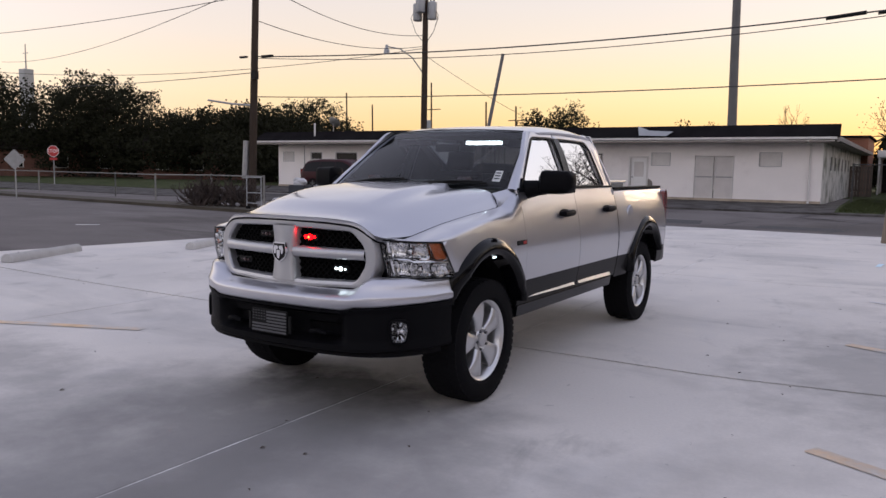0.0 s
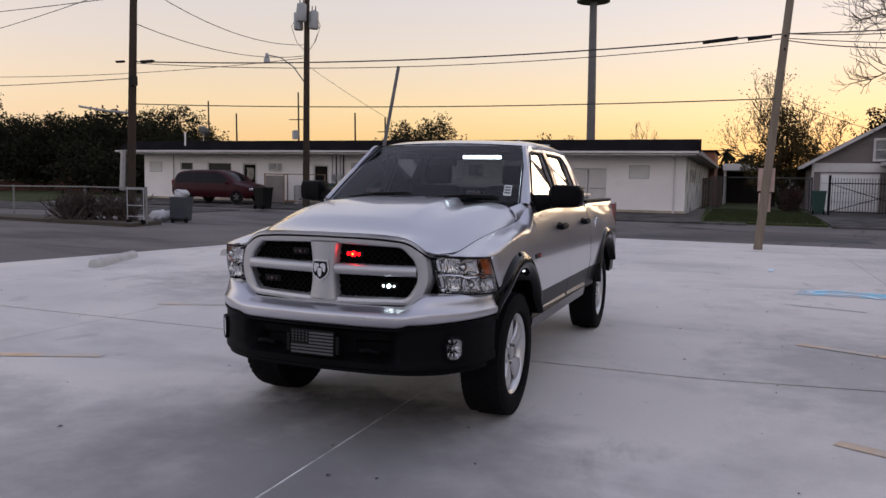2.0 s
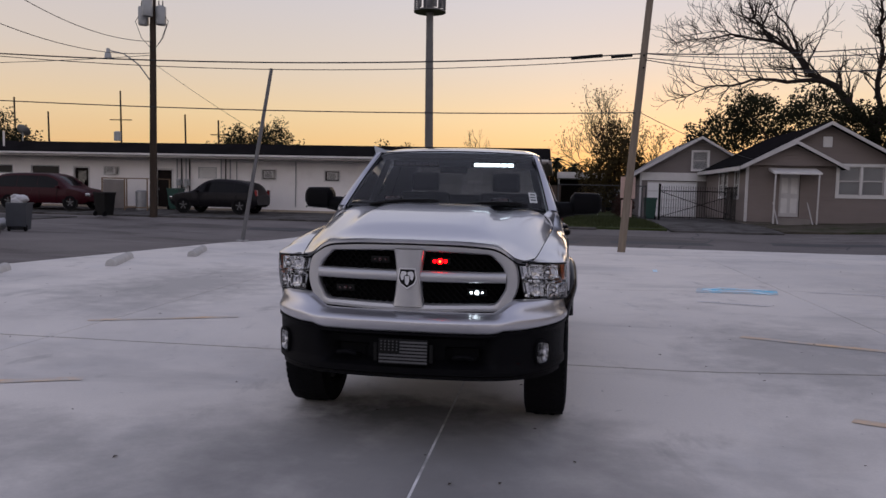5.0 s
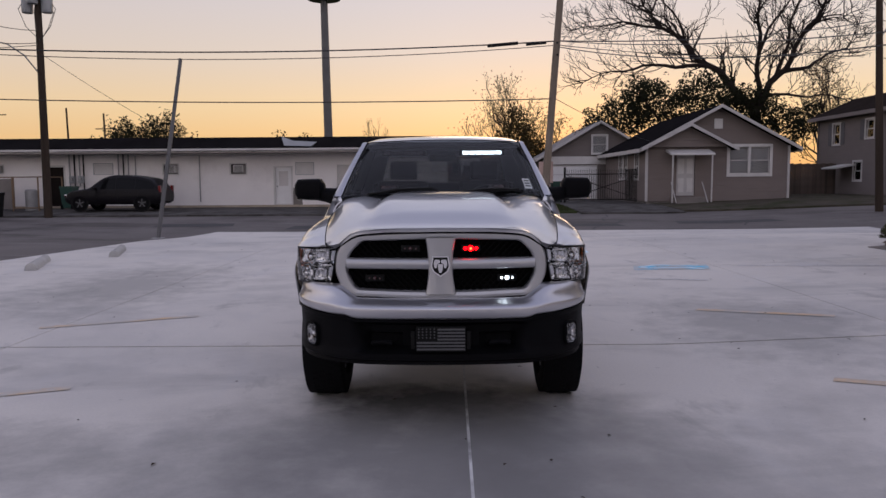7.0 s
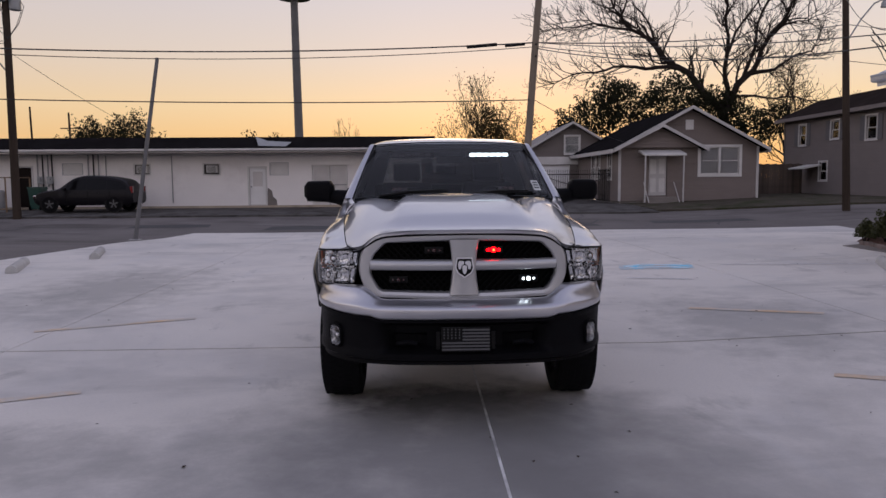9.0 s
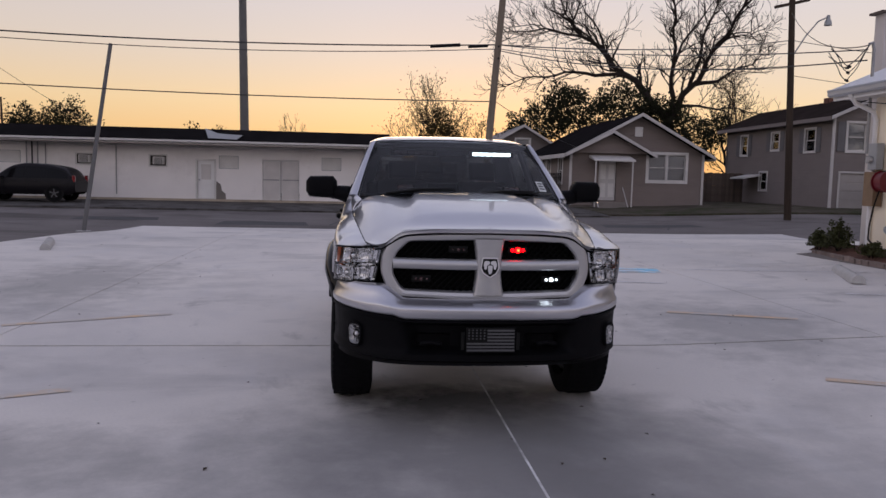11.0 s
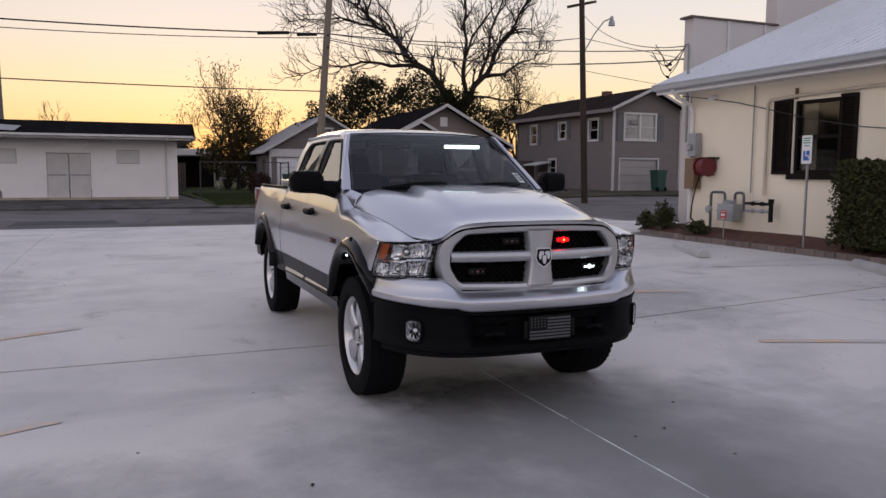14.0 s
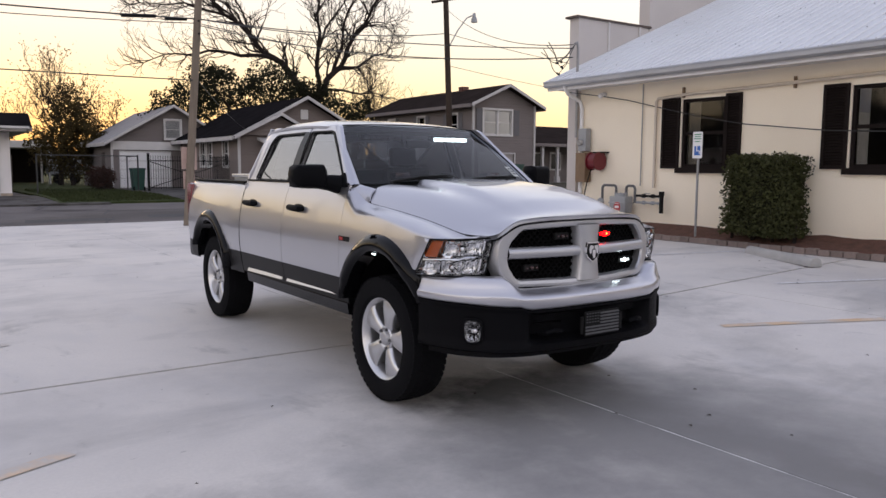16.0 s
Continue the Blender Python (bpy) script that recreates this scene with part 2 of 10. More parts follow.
M_STOP = mat("cast_concrete", (0.42, 0.41, 0.395), 0.85, vary=0.2, scale=4, fine=60, bump=0.4, second=((0.35, 0.34, 0.33), 3, 0.5, 0.75, 0.4), rand=0.1)
M_PALE_STEEL = mat("pale_weathered_steel", (0.24, 0.235, 0.22), 0.65, metal=0.3, spec=0.2, vary=0.2, scale=4, fine=40, bump=0.05)
# darker board colour for the eave underside and the side fascia
M_SOFFIT = mat("dark_soffit", (0.26, 0.235, 0.22), 0.8, vary=0.2, scale=1.5, fine=30, bump=0.2)
M_STUCCO_SIDE = mat("algae_stained_block", (0.62, 0.60, 0.56), 0.8, vary=0.12, scale=0.7, fine=30, bump=0.35, bump_scale=50, second=((0.10, 0.105, 0.06), 1.1, 0.46, 0.64, 0.85))
M_TAN_BASE = mat("cream_base_course", (0.42, 0.35, 0.27), 0.85, vary=0.2, scale=1.5, fine=30, bump=0.4, second=((0.16, 0.14, 0.12), 1.2, 0.5, 0.7, 0.7))
M_STUCCO = mat("painted_block", (0.84, 0.80, 0.78), 0.75, vary=0.07, scale=0.7, fine=30, bump=0.3, bump_scale=60, second=((0.52, 0.47, 0.45), 0.5, 0.55, 0.8, 0.5))
M_CREAM = mat("cream_stucco", (0.91, 0.81, 0.645), 0.8, vary=0.05, scale=0.8, fine=40, bump=0.35, bump_scale=70, second=((0.66, 0.57, 0.46), 0.8, 0.55, 0.8, 0.25))
M_DIRT_BASE = mat("stained_base", (0.19, 0.17, 0.155), 0.9, vary=0.25, scale=1.5, fine=30, bump=0.4)
M_WHITE = mat("white_paint", (0.78, 0.77, 0.76), 0.55, vary=0.06, scale=2, fine=40, bump=0.1)
M_OFFWHITE = mat("weathered_white_paint", (0.62, 0.60, 0.58), 0.65, vary=0.12, scale=2, fine=40, bump=0.15)
M_GREY_DOOR = mat("grey_panel_paint", (0.58, 0.55, 0.53), 0.6, vary=0.1, scale=2, fine=40, bump=0.1)
M_SHINGLE = mat("dark_shingle", (0.014, 0.013, 0.014), 0.98, spec=0.0, vary=0.35, scale=1.2, fine=25, bump=0.6, bump_scale=40)
M_SHINGLE2 = mat("brown_shingle", (0.03, 0.024, 0.022), 0.98, spec=0.0, vary=0.3, scale=1.2, fine=25, bump=0.6, bump_scale=40)
M_METAL_ROOF = mat("ribbed_metal_roof", (0.72, 0.73, 0.75), 0.42, metal=0.35, vary=0.06, scale=0.6, fine=30, bump=0.05)
M_SIDING = mat("taupe_siding", (0.195, 0.162, 0.146), 0.75, spec=0.2, vary=0.08, scale=1.0, fine=40, bump=0.1, stretch=(1, 1, 3))
M_SIDING2 = mat("grey_siding", (0.185, 0.16, 0.15), 0.75, spec=0.2, vary=0.08, scale=1.0, fine=40, bump=0.1, stretch=(1, 1, 3))


def lapped(m, pitch):
    """Gives a siding the relief of lapped boards."""
    n, l = m.node_tree.nodes, m.node_tree.links
    co, wv, bp = n.new("ShaderNodeTexCoord"), n.new("ShaderNodeTexWave"), n.new("ShaderNodeBump")
    wv.wave_type, wv.bands_direction, wv.wave_profile = "BANDS", "Z", "SAW"
    wv.inputs["Scale"].default_value = 0.314 / pitch
    bp.inputs["Strength"].default_value, bp.inputs["Distance"].default_value = 1.0, 0.05
    bp.invert = True
    l.new(co.outputs["Object"], wv.inputs["Vector"])
    l.new(wv.outputs["Fac"], bp.inputs["Height"])
    l.new(bp.outputs[0], n["Principled BSDF"].inputs["Normal"])


lapped(M_SIDING, 0.16)
lapped(M_SIDING2, 0.16)
M_DARK = mat("black_trim", (0.008, 0.008, 0.008), 0.5, spec=0.15, vary=0.2, scale=4, fine=60, bump=0.05)
M_BROWN = mat("dark_brown_paint", (0.014, 0.010, 0.009), 0.7, spec=0.1, vary=0.15, scale=3, fine=50, bump=0.1)
M_WINDOW = glass("window_glass", (0.45, 0.46, 0.47), 0.03, ior=1.42)
M_PANE = glass("clear_window_pane", (0.80, 0.81, 0.82), 0.03, ior=1.42)
M_TRIM = mat("dulled_white_trim", (0.50, 0.48, 0.47), 0.7, vary=0.14, scale=2, fine=40, bump=0.15)
M_ROOM = mat("dim_room", (0.05, 0.045, 0.042), 0.9, vary=0.4, scale=1.5, fine=12, bump=0)
M_CURTAIN = mat("pale_blind", (0.72, 0.70, 0.68), 0.8, vary=0.1, scale=2, fine=30, bump=0.1)
M_WOOD_POLE = mat("weathered_pole_wood", (0.05, 0.038, 0.03), 0.9, spec=0.1, vary=0.3, scale=3, fine=25, bump=0.6, bump_scale=30, stretch=(1, 1, 0.12))
M_WOOD_PALE = mat("pale_pole_wood", (0.20, 0.165, 0.13), 0.9, spec=0.1, vary=0.25, scale=3, fine=25, bump=0.6, bump_scale=30, stretch=(1, 1, 0.12), second=((0.5, 0.36, 0.15), 0.5, 0.55, 0.7, 0.4))
M_GALV = mat("galvanised_steel", (0.32, 0.32, 0.32), 0.5, metal=0.6, vary=0.2, scale=4, fine=40, bump=0.05)
M_TOWER = mat("tower_steel", (0.12, 0.118, 0.12), 0.6, metal=0.3, vary=0.15, scale=1.0, fine=20, bump=0.05)
M_WIRE = mat("cable_black", (0.02, 0.02, 0.022), 0.6, vary=0.1, scale=4, fine=40, bump=0)
M_BARK = mat("dark_bark", (0.03, 0.024, 0.022), 0.95, spec=0.05, vary=0.3, scale=3, fine=20, bump=0.7, bump_scale=15, stretch=(1, 1, 0.3))
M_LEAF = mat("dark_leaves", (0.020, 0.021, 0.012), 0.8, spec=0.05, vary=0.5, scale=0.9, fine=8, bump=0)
M_LEAF2 = mat("dry_leaves", (0.13, 0.075, 0.025), 0.8, spec=0.1, vary=0.5, scale=0.9, fine=8, bump=0)
M_HEDGE = mat("hedge_leaves", (0.048, 0.052, 0.018), 0.55, spec=0.2, vary=0.5, scale=2.5, fine=14, bump=0)
M_MULCH = mat("red_brown_mulch", (0.10, 0.045, 0.03), 0.95, vary=0.5, scale=8, fine=60, bump=0.9, bump_scale=70)
M_BRICK = mat("weathered_brick", (0.20, 0.155, 0.135), 0.9, vary=0.25, scale=6, fine=60, bump=0.4, rand=0.25)
M_BRICK_ORANGE = mat("orange_brickwork", (0.24, 0.10, 0.06), 0.9, vary=0.25, scale=2, fine=20, bump=0.4)
M_BRICK_RED = mat("red_brown_brickwork", (0.12, 0.055, 0.04), 0.9, vary=0.3, scale=2, fine=20, bump=0.5)
M_GREEN_BIN = mat("green_plastic", (0.015, 0.06, 0.045), 0.5, vary=0.15, scale=4, fine=40, bump=0.05)
M_BIN = mat("dark_grey_plastic", (0.045, 0.05, 0.06), 0.5, vary=0.15, scale=4, fine=40, bump=0.05)
M_BAG = mat("pale_plastic_bag", (0.5, 0.5, 0.52), 0.4, vary=0.2, scale=8, fine=40, bump=0.5, bump_scale=12)
M_RED = mat("red_enamel", (0.13, 0.006, 0.012), 0.4, vary=0.1, scale=4, fine=40, bump=0.02)
M_SIGN_RED = mat("sign_red", (0.45, 0.03, 0.03), 0.5, vary=0.08, scale=4, fine=40, bump=0)
M_SIGN_BLUE = mat("sign_blue", (0.03, 0.12, 0.42), 0.5, vary=0.08, scale=4, fine=40, bump=0)
M_SIGN_GREEN = mat("sign_green", (0.05, 0.25, 0.12), 0.5, vary=0.08, scale=4, fine=40, bump=0)
M_GREY_BOX = mat("grey_enclosure", (0.33, 0.34, 0.35), 0.5, metal=0.2, vary=0.1, scale=4, fine=40, bump=0.03)
M_TAN_BOX = mat("rusty_tan_enclosure", (0.20, 0.13, 0.075), 0.7, vary=0.25, scale=6, fine=40, bump=0.1)
M_PINK = mat("faded_pink_panel", (0.50, 0.36, 0.31), 0.7, vary=0.15, scale=4, fine=40, bump=0.05)
M_VAN = mat("maroon_car_paint", (0.034, 0.004, 0.008), 0.4, spec=0.12, vary=0.08, scale=2, fine=60, bump=0, coat=0.08)
M_SUV = mat("dark_grey_car_paint", (0.009, 0.008, 0.010), 0.4, spec=0.12, vary=0.08, scale=2, fine=60, bump=0, coat=0.08)
M_CARGLASS = mat("car_glass", (0.006, 0.006, 0.007), 0.06, spec=0.15, vary=0.1, scale=4, fine=60, bump=0)
# truck
M_SILVER = mat("silver_metallic_paint", (0.54, 0.54, 0.575), 0.31, metal=0.9, vary=0.03, scale=1.5, fine=900, bump=0, coat=1.0)
M_GRAPHITE = mat("graphite_two_tone_paint", (0.016, 0.0155, 0.016), 0.4, spec=0.08, vary=0.04, scale=1.5, fine=900, bump=0, coat=0.06)
M_GRILLE = mat("silver_satin_plastic", (0.47, 0.47, 0.485), 0.34, metal=0.6, vary=0.03, scale=2, fine=600, bump=0, coat=0.4)
M_BLACK = mat("black_textured_plastic", (0.005, 0.005, 0.006), 0.5, spec=0.05, vary=0.15, scale=4, fine=200, bump=0.12, bump_scale=500)
M_GLOSS_BLACK = mat("black_gloss_plastic", (0.003, 0.003, 0.004), 0.06, spec=0.2, vary=0.1, scale=4, fine=90, bump=0)
M_RUBBER = mat("tyre_rubber", (0.007, 0.007, 0.008), 0.85, spec=0.08, vary=0.2, scale=6, fine=80, bump=0.2, bump_scale=150)
M_ALLOY = mat("machined_alloy", (0.62, 0.62, 0.63), 0.28, metal=0.85, vary=0.05, scale=3, fine=80, bump=0)
M_ALLOY_DARK = mat("shadowed_alloy", (0.12, 0.12, 0.125), 0.45, metal=0.6, vary=0.15, scale=3, fine=60, bump=0)
M_BRAKE = mat("brake_iron", (0.018, 0.017, 0.016), 0.7, metal=0.3, vary=0.2, scale=8, fine=60, bump=0.1)
M_REFLECT = mat("bright_reflector", (0.62, 0.62, 0.63), 0.14, metal=0.9, vary=0.03, scale=3, fine=60, bump=0)
M_CHROME = mat("chrome", (0.78, 0.78, 0.79), 0.07, metal=1.0, vary=0.02, scale=3, fine=60, bump=0)
M_BOWL = mat("satin_reflector", (0.90, 0.90, 0.91), 0.11, metal=1.0, vary=0.04, scale=12, fine=120, bump=0)
M_LENS = glass("clear_lens", (0.93, 0.94, 0.95), 0.02, ior=1.42)
M_WINDSHIELD = glass("windshield_glass", (0.62, 0.65, 0.66), 0.02, ior=1.36)
M_TINT = glass("tinted_side_glass", (0.36, 0.37, 0.38), 0.015, gloss=(0.95, 0.96, 0.96), ior=5.0)
M_INTERIOR = mat("charcoal_cabin", (0.035, 0.034, 0.036), 0.8, vary=0.2, scale=5, fine=80, bump=0.1)
M_TAIL = mat("red_tail_lens", (0.18, 0.01, 0.012), 0.15, vary=0.1, scale=4, fine=40, bump=0, coat=0.8)
M_STICKER = mat("pale_sticker", (0.6, 0.62, 0.6), 0.6, vary=0.1, scale=20, fine=200, bump=0)
M_LED_WHITE = glow("white_led", (0.86, 1.0, 1.0), 5)
M_LED_RED = glow("red_led", (1.0, 0.0012, 0.0012), 9)
M_LED_UNLIT = mat("unlit_red_lens", (0.035, 0.008, 0.009), 0.18, vary=0.2, scale=20, fine=200, bump=0, coat=0.5)
M_LED_CORE = glow("hot_led_core", (1.0, 0.09, 0.012), 9)
M_FLAG_LIGHT = mat("flag_stripe_grey", (0.09, 0.09, 0.095), 0.5, vary=0.1, scale=9, fine=90, bump=0)


# geometry helpers
def part(name, bm, material, parent=None, label="", smooth=True, angle=40, bevel=0.0, solid=0.0):
    """Links a bmesh as one mesh object under a thing or a part. material: one, or a list of slots."""
    me = bpy.data.meshes.new(name)
    if bevel:
        bmesh.ops.bevel(bm, geom=[e for e in bm.edges if len(e.link_faces) == 2 and e.calc_face_angle(0) > 0.5], offset=bevel, segments=2, affect="EDGES", profile=0.6, clamp_overlap=True)
    bm.normal_update()
    bm.to_mesh(me)
    bm.free()
    for m in material if isinstance(material, (list, tuple)) else [material]:
        me.materials.append(m)
    ob = new(name, me)
    if smooth:
        me.shade_smooth()
        me.set_sharp_from_angle(angle=radians(angle))
    if solid:
        s = ob.modifiers.new("thickness", "SOLIDIFY")
        s.thickness, s.offset = solid, -1
        if smooth:
            ob.modifiers.new("crisp", "EDGE_SPLIT").split_angle = radians(78)
    if parent is not None:
        ob.parent = parent
    if label:
        ob["label"] = label
    return ob


def thing(name, m, label, category, group="", kind=""):
    ob = new(name)
    ob.empty_display_size = 0.1
    ob.matrix_world = m
    return tagged(ob, label, category, group, kind)


def B():
    return bmesh.new()


def box(bm, c, s, rot=None, mi=0):
    """A box of size s round c, turned by a 3x3 rot."""
    r = bmesh.ops.create_cube(bm, size=1)
    m = Matrix.Translation(c) @ (rot.to_4x4() if rot else Matrix()) @ Matrix.Diagonal((*s, 1))
    bmesh.ops.transform(bm, matrix=m, verts=r["verts"])
    if mi:
        for f in {f for v in r["verts"] for f in v.link_faces}:
            f.material_index = mi
    return bm


def rod(bm, a, b, ra, rb=None, n=10, caps=True, mi=0):
    """A tapered cylinder from a to b."""
    a, b = Vector(a), Vector(b)
    d = b - a
    r = bmesh.ops.create_cone(bm, cap_ends=caps, segments=n, radius1=ra, radius2=ra if rb is None else rb, depth=d.length)
    m = Matrix.Translation((a + b) / 2) @ d.to_track_quat("Z", "Y").to_matrix().to_4x4()
    bmesh.ops.transform(bm, matrix=m, verts=r["verts"])
    if mi:
        for f in {f for v in r["verts"] for f in v.link_faces}:
            f.material_index = mi
    return bm


def tube(bm, pts, r, n=6):
    """A tube along a polyline; r: one radius or one a point."""
    pts = [Vector(p) for p in pts]
    rs = r if isinstance(r, (list, tuple)) else [r] * len(pts)
    rings = []
    side = None
    for i, p in enumerate(pts):
        d = (pts[min(i + 1, len(pts) - 1)] - pts[max(i - 1, 0)]).normalized()
        if side is None or abs(side.dot(d)) > 0.99:
            side = d.orthogonal().normalized()
        side = (side - d * side.dot(d)).normalized()
        up = d.cross(side)
        rings.append([bm.verts.new(p + rs[i] * (math.cos(6.2832 * k / n) * side + math.sin(6.2832 * k / n) * up)) for k in range(n)])
    for a, b in zip(rings, rings[1:]):
        for k in range(n):
            bm.faces.new((a[k], a[(k + 1) % n], b[(k + 1) % n], b[k]))
    bm.faces.new(rings[0][::-1])
    bm.faces.new(rings[-1])
    return bm


def grid(bm, rows, close=False, mi=None):
    """Quads between rows of points."""
    vs = [[bm.verts.new(p) for p in row] for row in rows]
    for i in range(len(vs) - 1):
        for j in range(len(vs[i]) - (0 if close else 1)):
            q = [vs[i][j], vs[i][(j + 1) % len(vs[i])], vs[i + 1][(j + 1) % len(vs[i])], vs[i + 1][j]]
            f = bm.faces.new(q)
            if mi:
                f.material_index = mi(f.calc_center_median())
    return vs


def lathe(bm, profile, n=40, axis="x", mi=None):
    """Turns (along, radius) points round an axis through the origin."""
    rows = []
    for a, r in profile:
        ring = []
        for k in range(n):
            c, s = r * math.cos(6.2832 * k / n), r * math.sin(6.2832 * k / n)
            ring.append((a, c, s) if axis == "x" else (c, a, s) if axis == "y" else (c, s, a))
        rows.append(ring)
    grid(bm, rows, close=True, mi=mi)
    return bm


def prism(bm, poly, depth, to=lambda u, v, w: (u, v, w), mi=0):
    """Extrudes a polygon (u, v) from w = 0 to w = depth and lays it by to()."""
    a = [bm.verts.new(to(u, v, 0.0)) for u, v in poly]
    b = [bm.verts.new(to(u, v, depth)) for u, v in poly]
    fs = [bm.faces.new(a[::-1]), bm.faces.new(b)]
    for i in range(len(a)):
        fs.append(bm.faces.new((a[i], a[(i + 1) % len(a)], b[(i + 1) % len(b)], b[i])))
    for f in fs:
        f.material_index = mi
    return bm


def rounded(poly, r, k=5):
    """A polygon with its corners rounded, k + 1 points a corner."""
    out = []
    n = len(poly)
    for i, p in enumerate(poly):
        p, a, b = Vector(p), Vector(poly[i - 1]), Vector(poly[(i + 1) % n])
        rr = min(r[i] if isinstance(r, (list, tuple)) else r, (a - p).length * 0.45, (b - p).length * 0.45)
        s, e = p + (a - p).normalized() * rr, p + (b - p).normalized() * rr
        for j in range(k + 1):
            t = j / k
            out.append(tuple((1 - t) ** 2 * s + 2 * t * (1 - t) * p + t * t * e))
    return out


SLOPES = {}


def lerp_table(tab, x):
    """A value from a table, with slopes that run smoothly on from piece to piece and never overshoot."""
    if x <= tab[0][0]:
        return tab[0][1]
    if x >= tab[-1][0]:
        return tab[-1][1]
    key = tuple(tab)
    if key not in SLOPES:
        d = [(b[1] - a[1]) / (b[0] - a[0]) for a, b in zip(tab, tab[1:])]
        SLOPES[key] = [d[0]] + [0.0 if p * q <= 0 else 2 * p * q / (p + q) for p, q in zip(d, d[1:])] + [d[-1]]
    ms = SLOPES[key]
    for i, ((a, va), (b, vb)) in enumerate(zip(tab, tab[1:])):
        if x <= b:
            h = b - a
            t = (x - a) / h
            return va * (1 + 2 * t) * (1 - t) ** 2 + h * ms[i] * t * (1 - t) ** 2 + vb * t * t * (3 - 2 * t) + h * ms[i + 1] * t * t * (t - 1)


def sstep(u):
    u = min(1.0, max(0.0, u))
    return u * u * (3 - 2 * u)


# the lie of the land: a flat lot, rising to the building on one side and to the far pavement behind the street
def land(x, y):
    near = 0.25 * max(0.0, min(1.0, (x - 2.2) / 6.8)) * (1 - sstep((y - 11) / 8))
    left = 0.10 * sstep((-x - 5) / 9) * (1 - sstep((y - 16) / 8))
    street = -0.10 * sstep((y - 14) / 4) + 0.42 * sstep((y - 18.5) / 13)
    far = 0.33 * sstep((x - 9) / 12) * sstep((y - 16) / 8)
    return near + left + street + far

# ---- ground ----
def sheet(name, c00, c10, c11, c01, n, m, lift, material, thick=0.0, parent=None, label="", kind=""):
    """A four-cornered piece of ground laid on the land, with skirts of the given thickness."""
    bm = B()
    rows = []
    for j in range(m + 1):
        row = []
        for i in range(n + 1):
            u, v = i / n, j / m
            x = (1 - v) * ((1 - u) * c00[0] + u * c10[0]) + v * ((1 - u) * c01[0] + u * c11[0])
            y = (1 - v) * ((1 - u) * c00[1] + u * c10[1]) + v * ((1 - u) * c01[1] + u * c11[1])
            row.append((x, y, land(x, y) + lift))
        rows.append(row)
    vs = grid(bm, rows)
    if thick:
        rim = vs[0] + [r[-1] for r in vs[1:]] + vs[-1][-2::-1] + [r[0] for r in vs[-2:0:-1]]
        low = [bm.verts.new(v.co - Vector((0, 0, thick))) for v in rim]
        for i in range(len(rim)):
            k = (i + 1) % len(rim)
            bm.faces.new((rim[k], rim[i], low[i], low[k]))
    ob = part(name, bm, material, parent, label, angle=30)
    if kind:
        tagged(ob, kind=kind)
    return ob


def edges_at(lo, hi, fine, coarse, flo, fhi):
    out, x = [], lo
    while x < hi:
        out.append(x)
        x += fine if flo <= x < fhi else coarse
    return out + [hi]


bm = B()
gx = [-900, -500, -300, -200] + edges_at(-140, 140, 1.5, 8, -36, 32) + [200, 300, 500, 900]
gy = [-600, -200, -80] + edges_at(-40, 140, 1.2, 8, -16, 44) + [220, 400, 900]
grid(bm, [[(x, y, land(x, y) - 0.05) for x in gx] for y in gy], mi=lambda c: 1 if c.y > 46 or c.x < -40 or c.x > 34 or c.y < -30 else 0)
tagged(part("ground", bm, [M_ASPHALT, M_GRASS], None, "worn grey asphalt street running past the lot, grass beyond", angle=60), kind="structure", category="ground")

lot = thing("pavement", Matrix(), "pale broom-finished concrete parking lot with joints and faded marks", "pavement", kind="structure")
LX = [None, -4.3, 0.17, 4.65, 14.0]
LY = [-16.0, 1.62, 7.6, 13.6, 19.8]


def lot_left(y):
    return -10.2 + 0.155 * (y - 2.0) if y < 14 else -8.35 + 0.6 * sstep((y - 14) / 6)


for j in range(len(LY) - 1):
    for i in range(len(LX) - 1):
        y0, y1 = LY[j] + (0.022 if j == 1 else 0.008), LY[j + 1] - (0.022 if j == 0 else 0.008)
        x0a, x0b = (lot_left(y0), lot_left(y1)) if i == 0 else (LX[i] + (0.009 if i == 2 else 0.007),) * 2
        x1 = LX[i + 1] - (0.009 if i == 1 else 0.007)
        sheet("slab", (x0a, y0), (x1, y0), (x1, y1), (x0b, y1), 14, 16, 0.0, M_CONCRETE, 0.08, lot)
for x in LX[1:4]:
    main = x == 0.17
    sheet("joint_strip", (x - 0.014, -16), (x + 0.014, -16), (x + 0.014, 19.7), (x - 0.014, 19.7), 1, 60, -0.003 if main else -0.008, M_JOINT if main else M_CONCRETE, 0, lot, "pale sealant in the joint")
for y in LY[1:4]:
    sheet("joint_strip", (lot_left(y), y - 0.03), (14, y - 0.03), (14, y + 0.03), (lot_left(y), y + 0.03), 60, 1, -0.012, M_JOINT_DARK if y < 2 else M_CONCRETE, 0, lot, "dark open joint")


def mark(a, b, w, material, label, lift=0.006):
    """A painted line from a to b, a hair above the concrete."""
    a, b = Vector(a), Vector(b)
    n = (b - a).orthogonal().normalized() * w / 2
    ob = sheet("painted_line", a - n, b - n, b + n, a + n, max(2, int((b - a).length * 3)), 1, lift, material)
    return tagged(ob, label, "road marking", kind="structure")


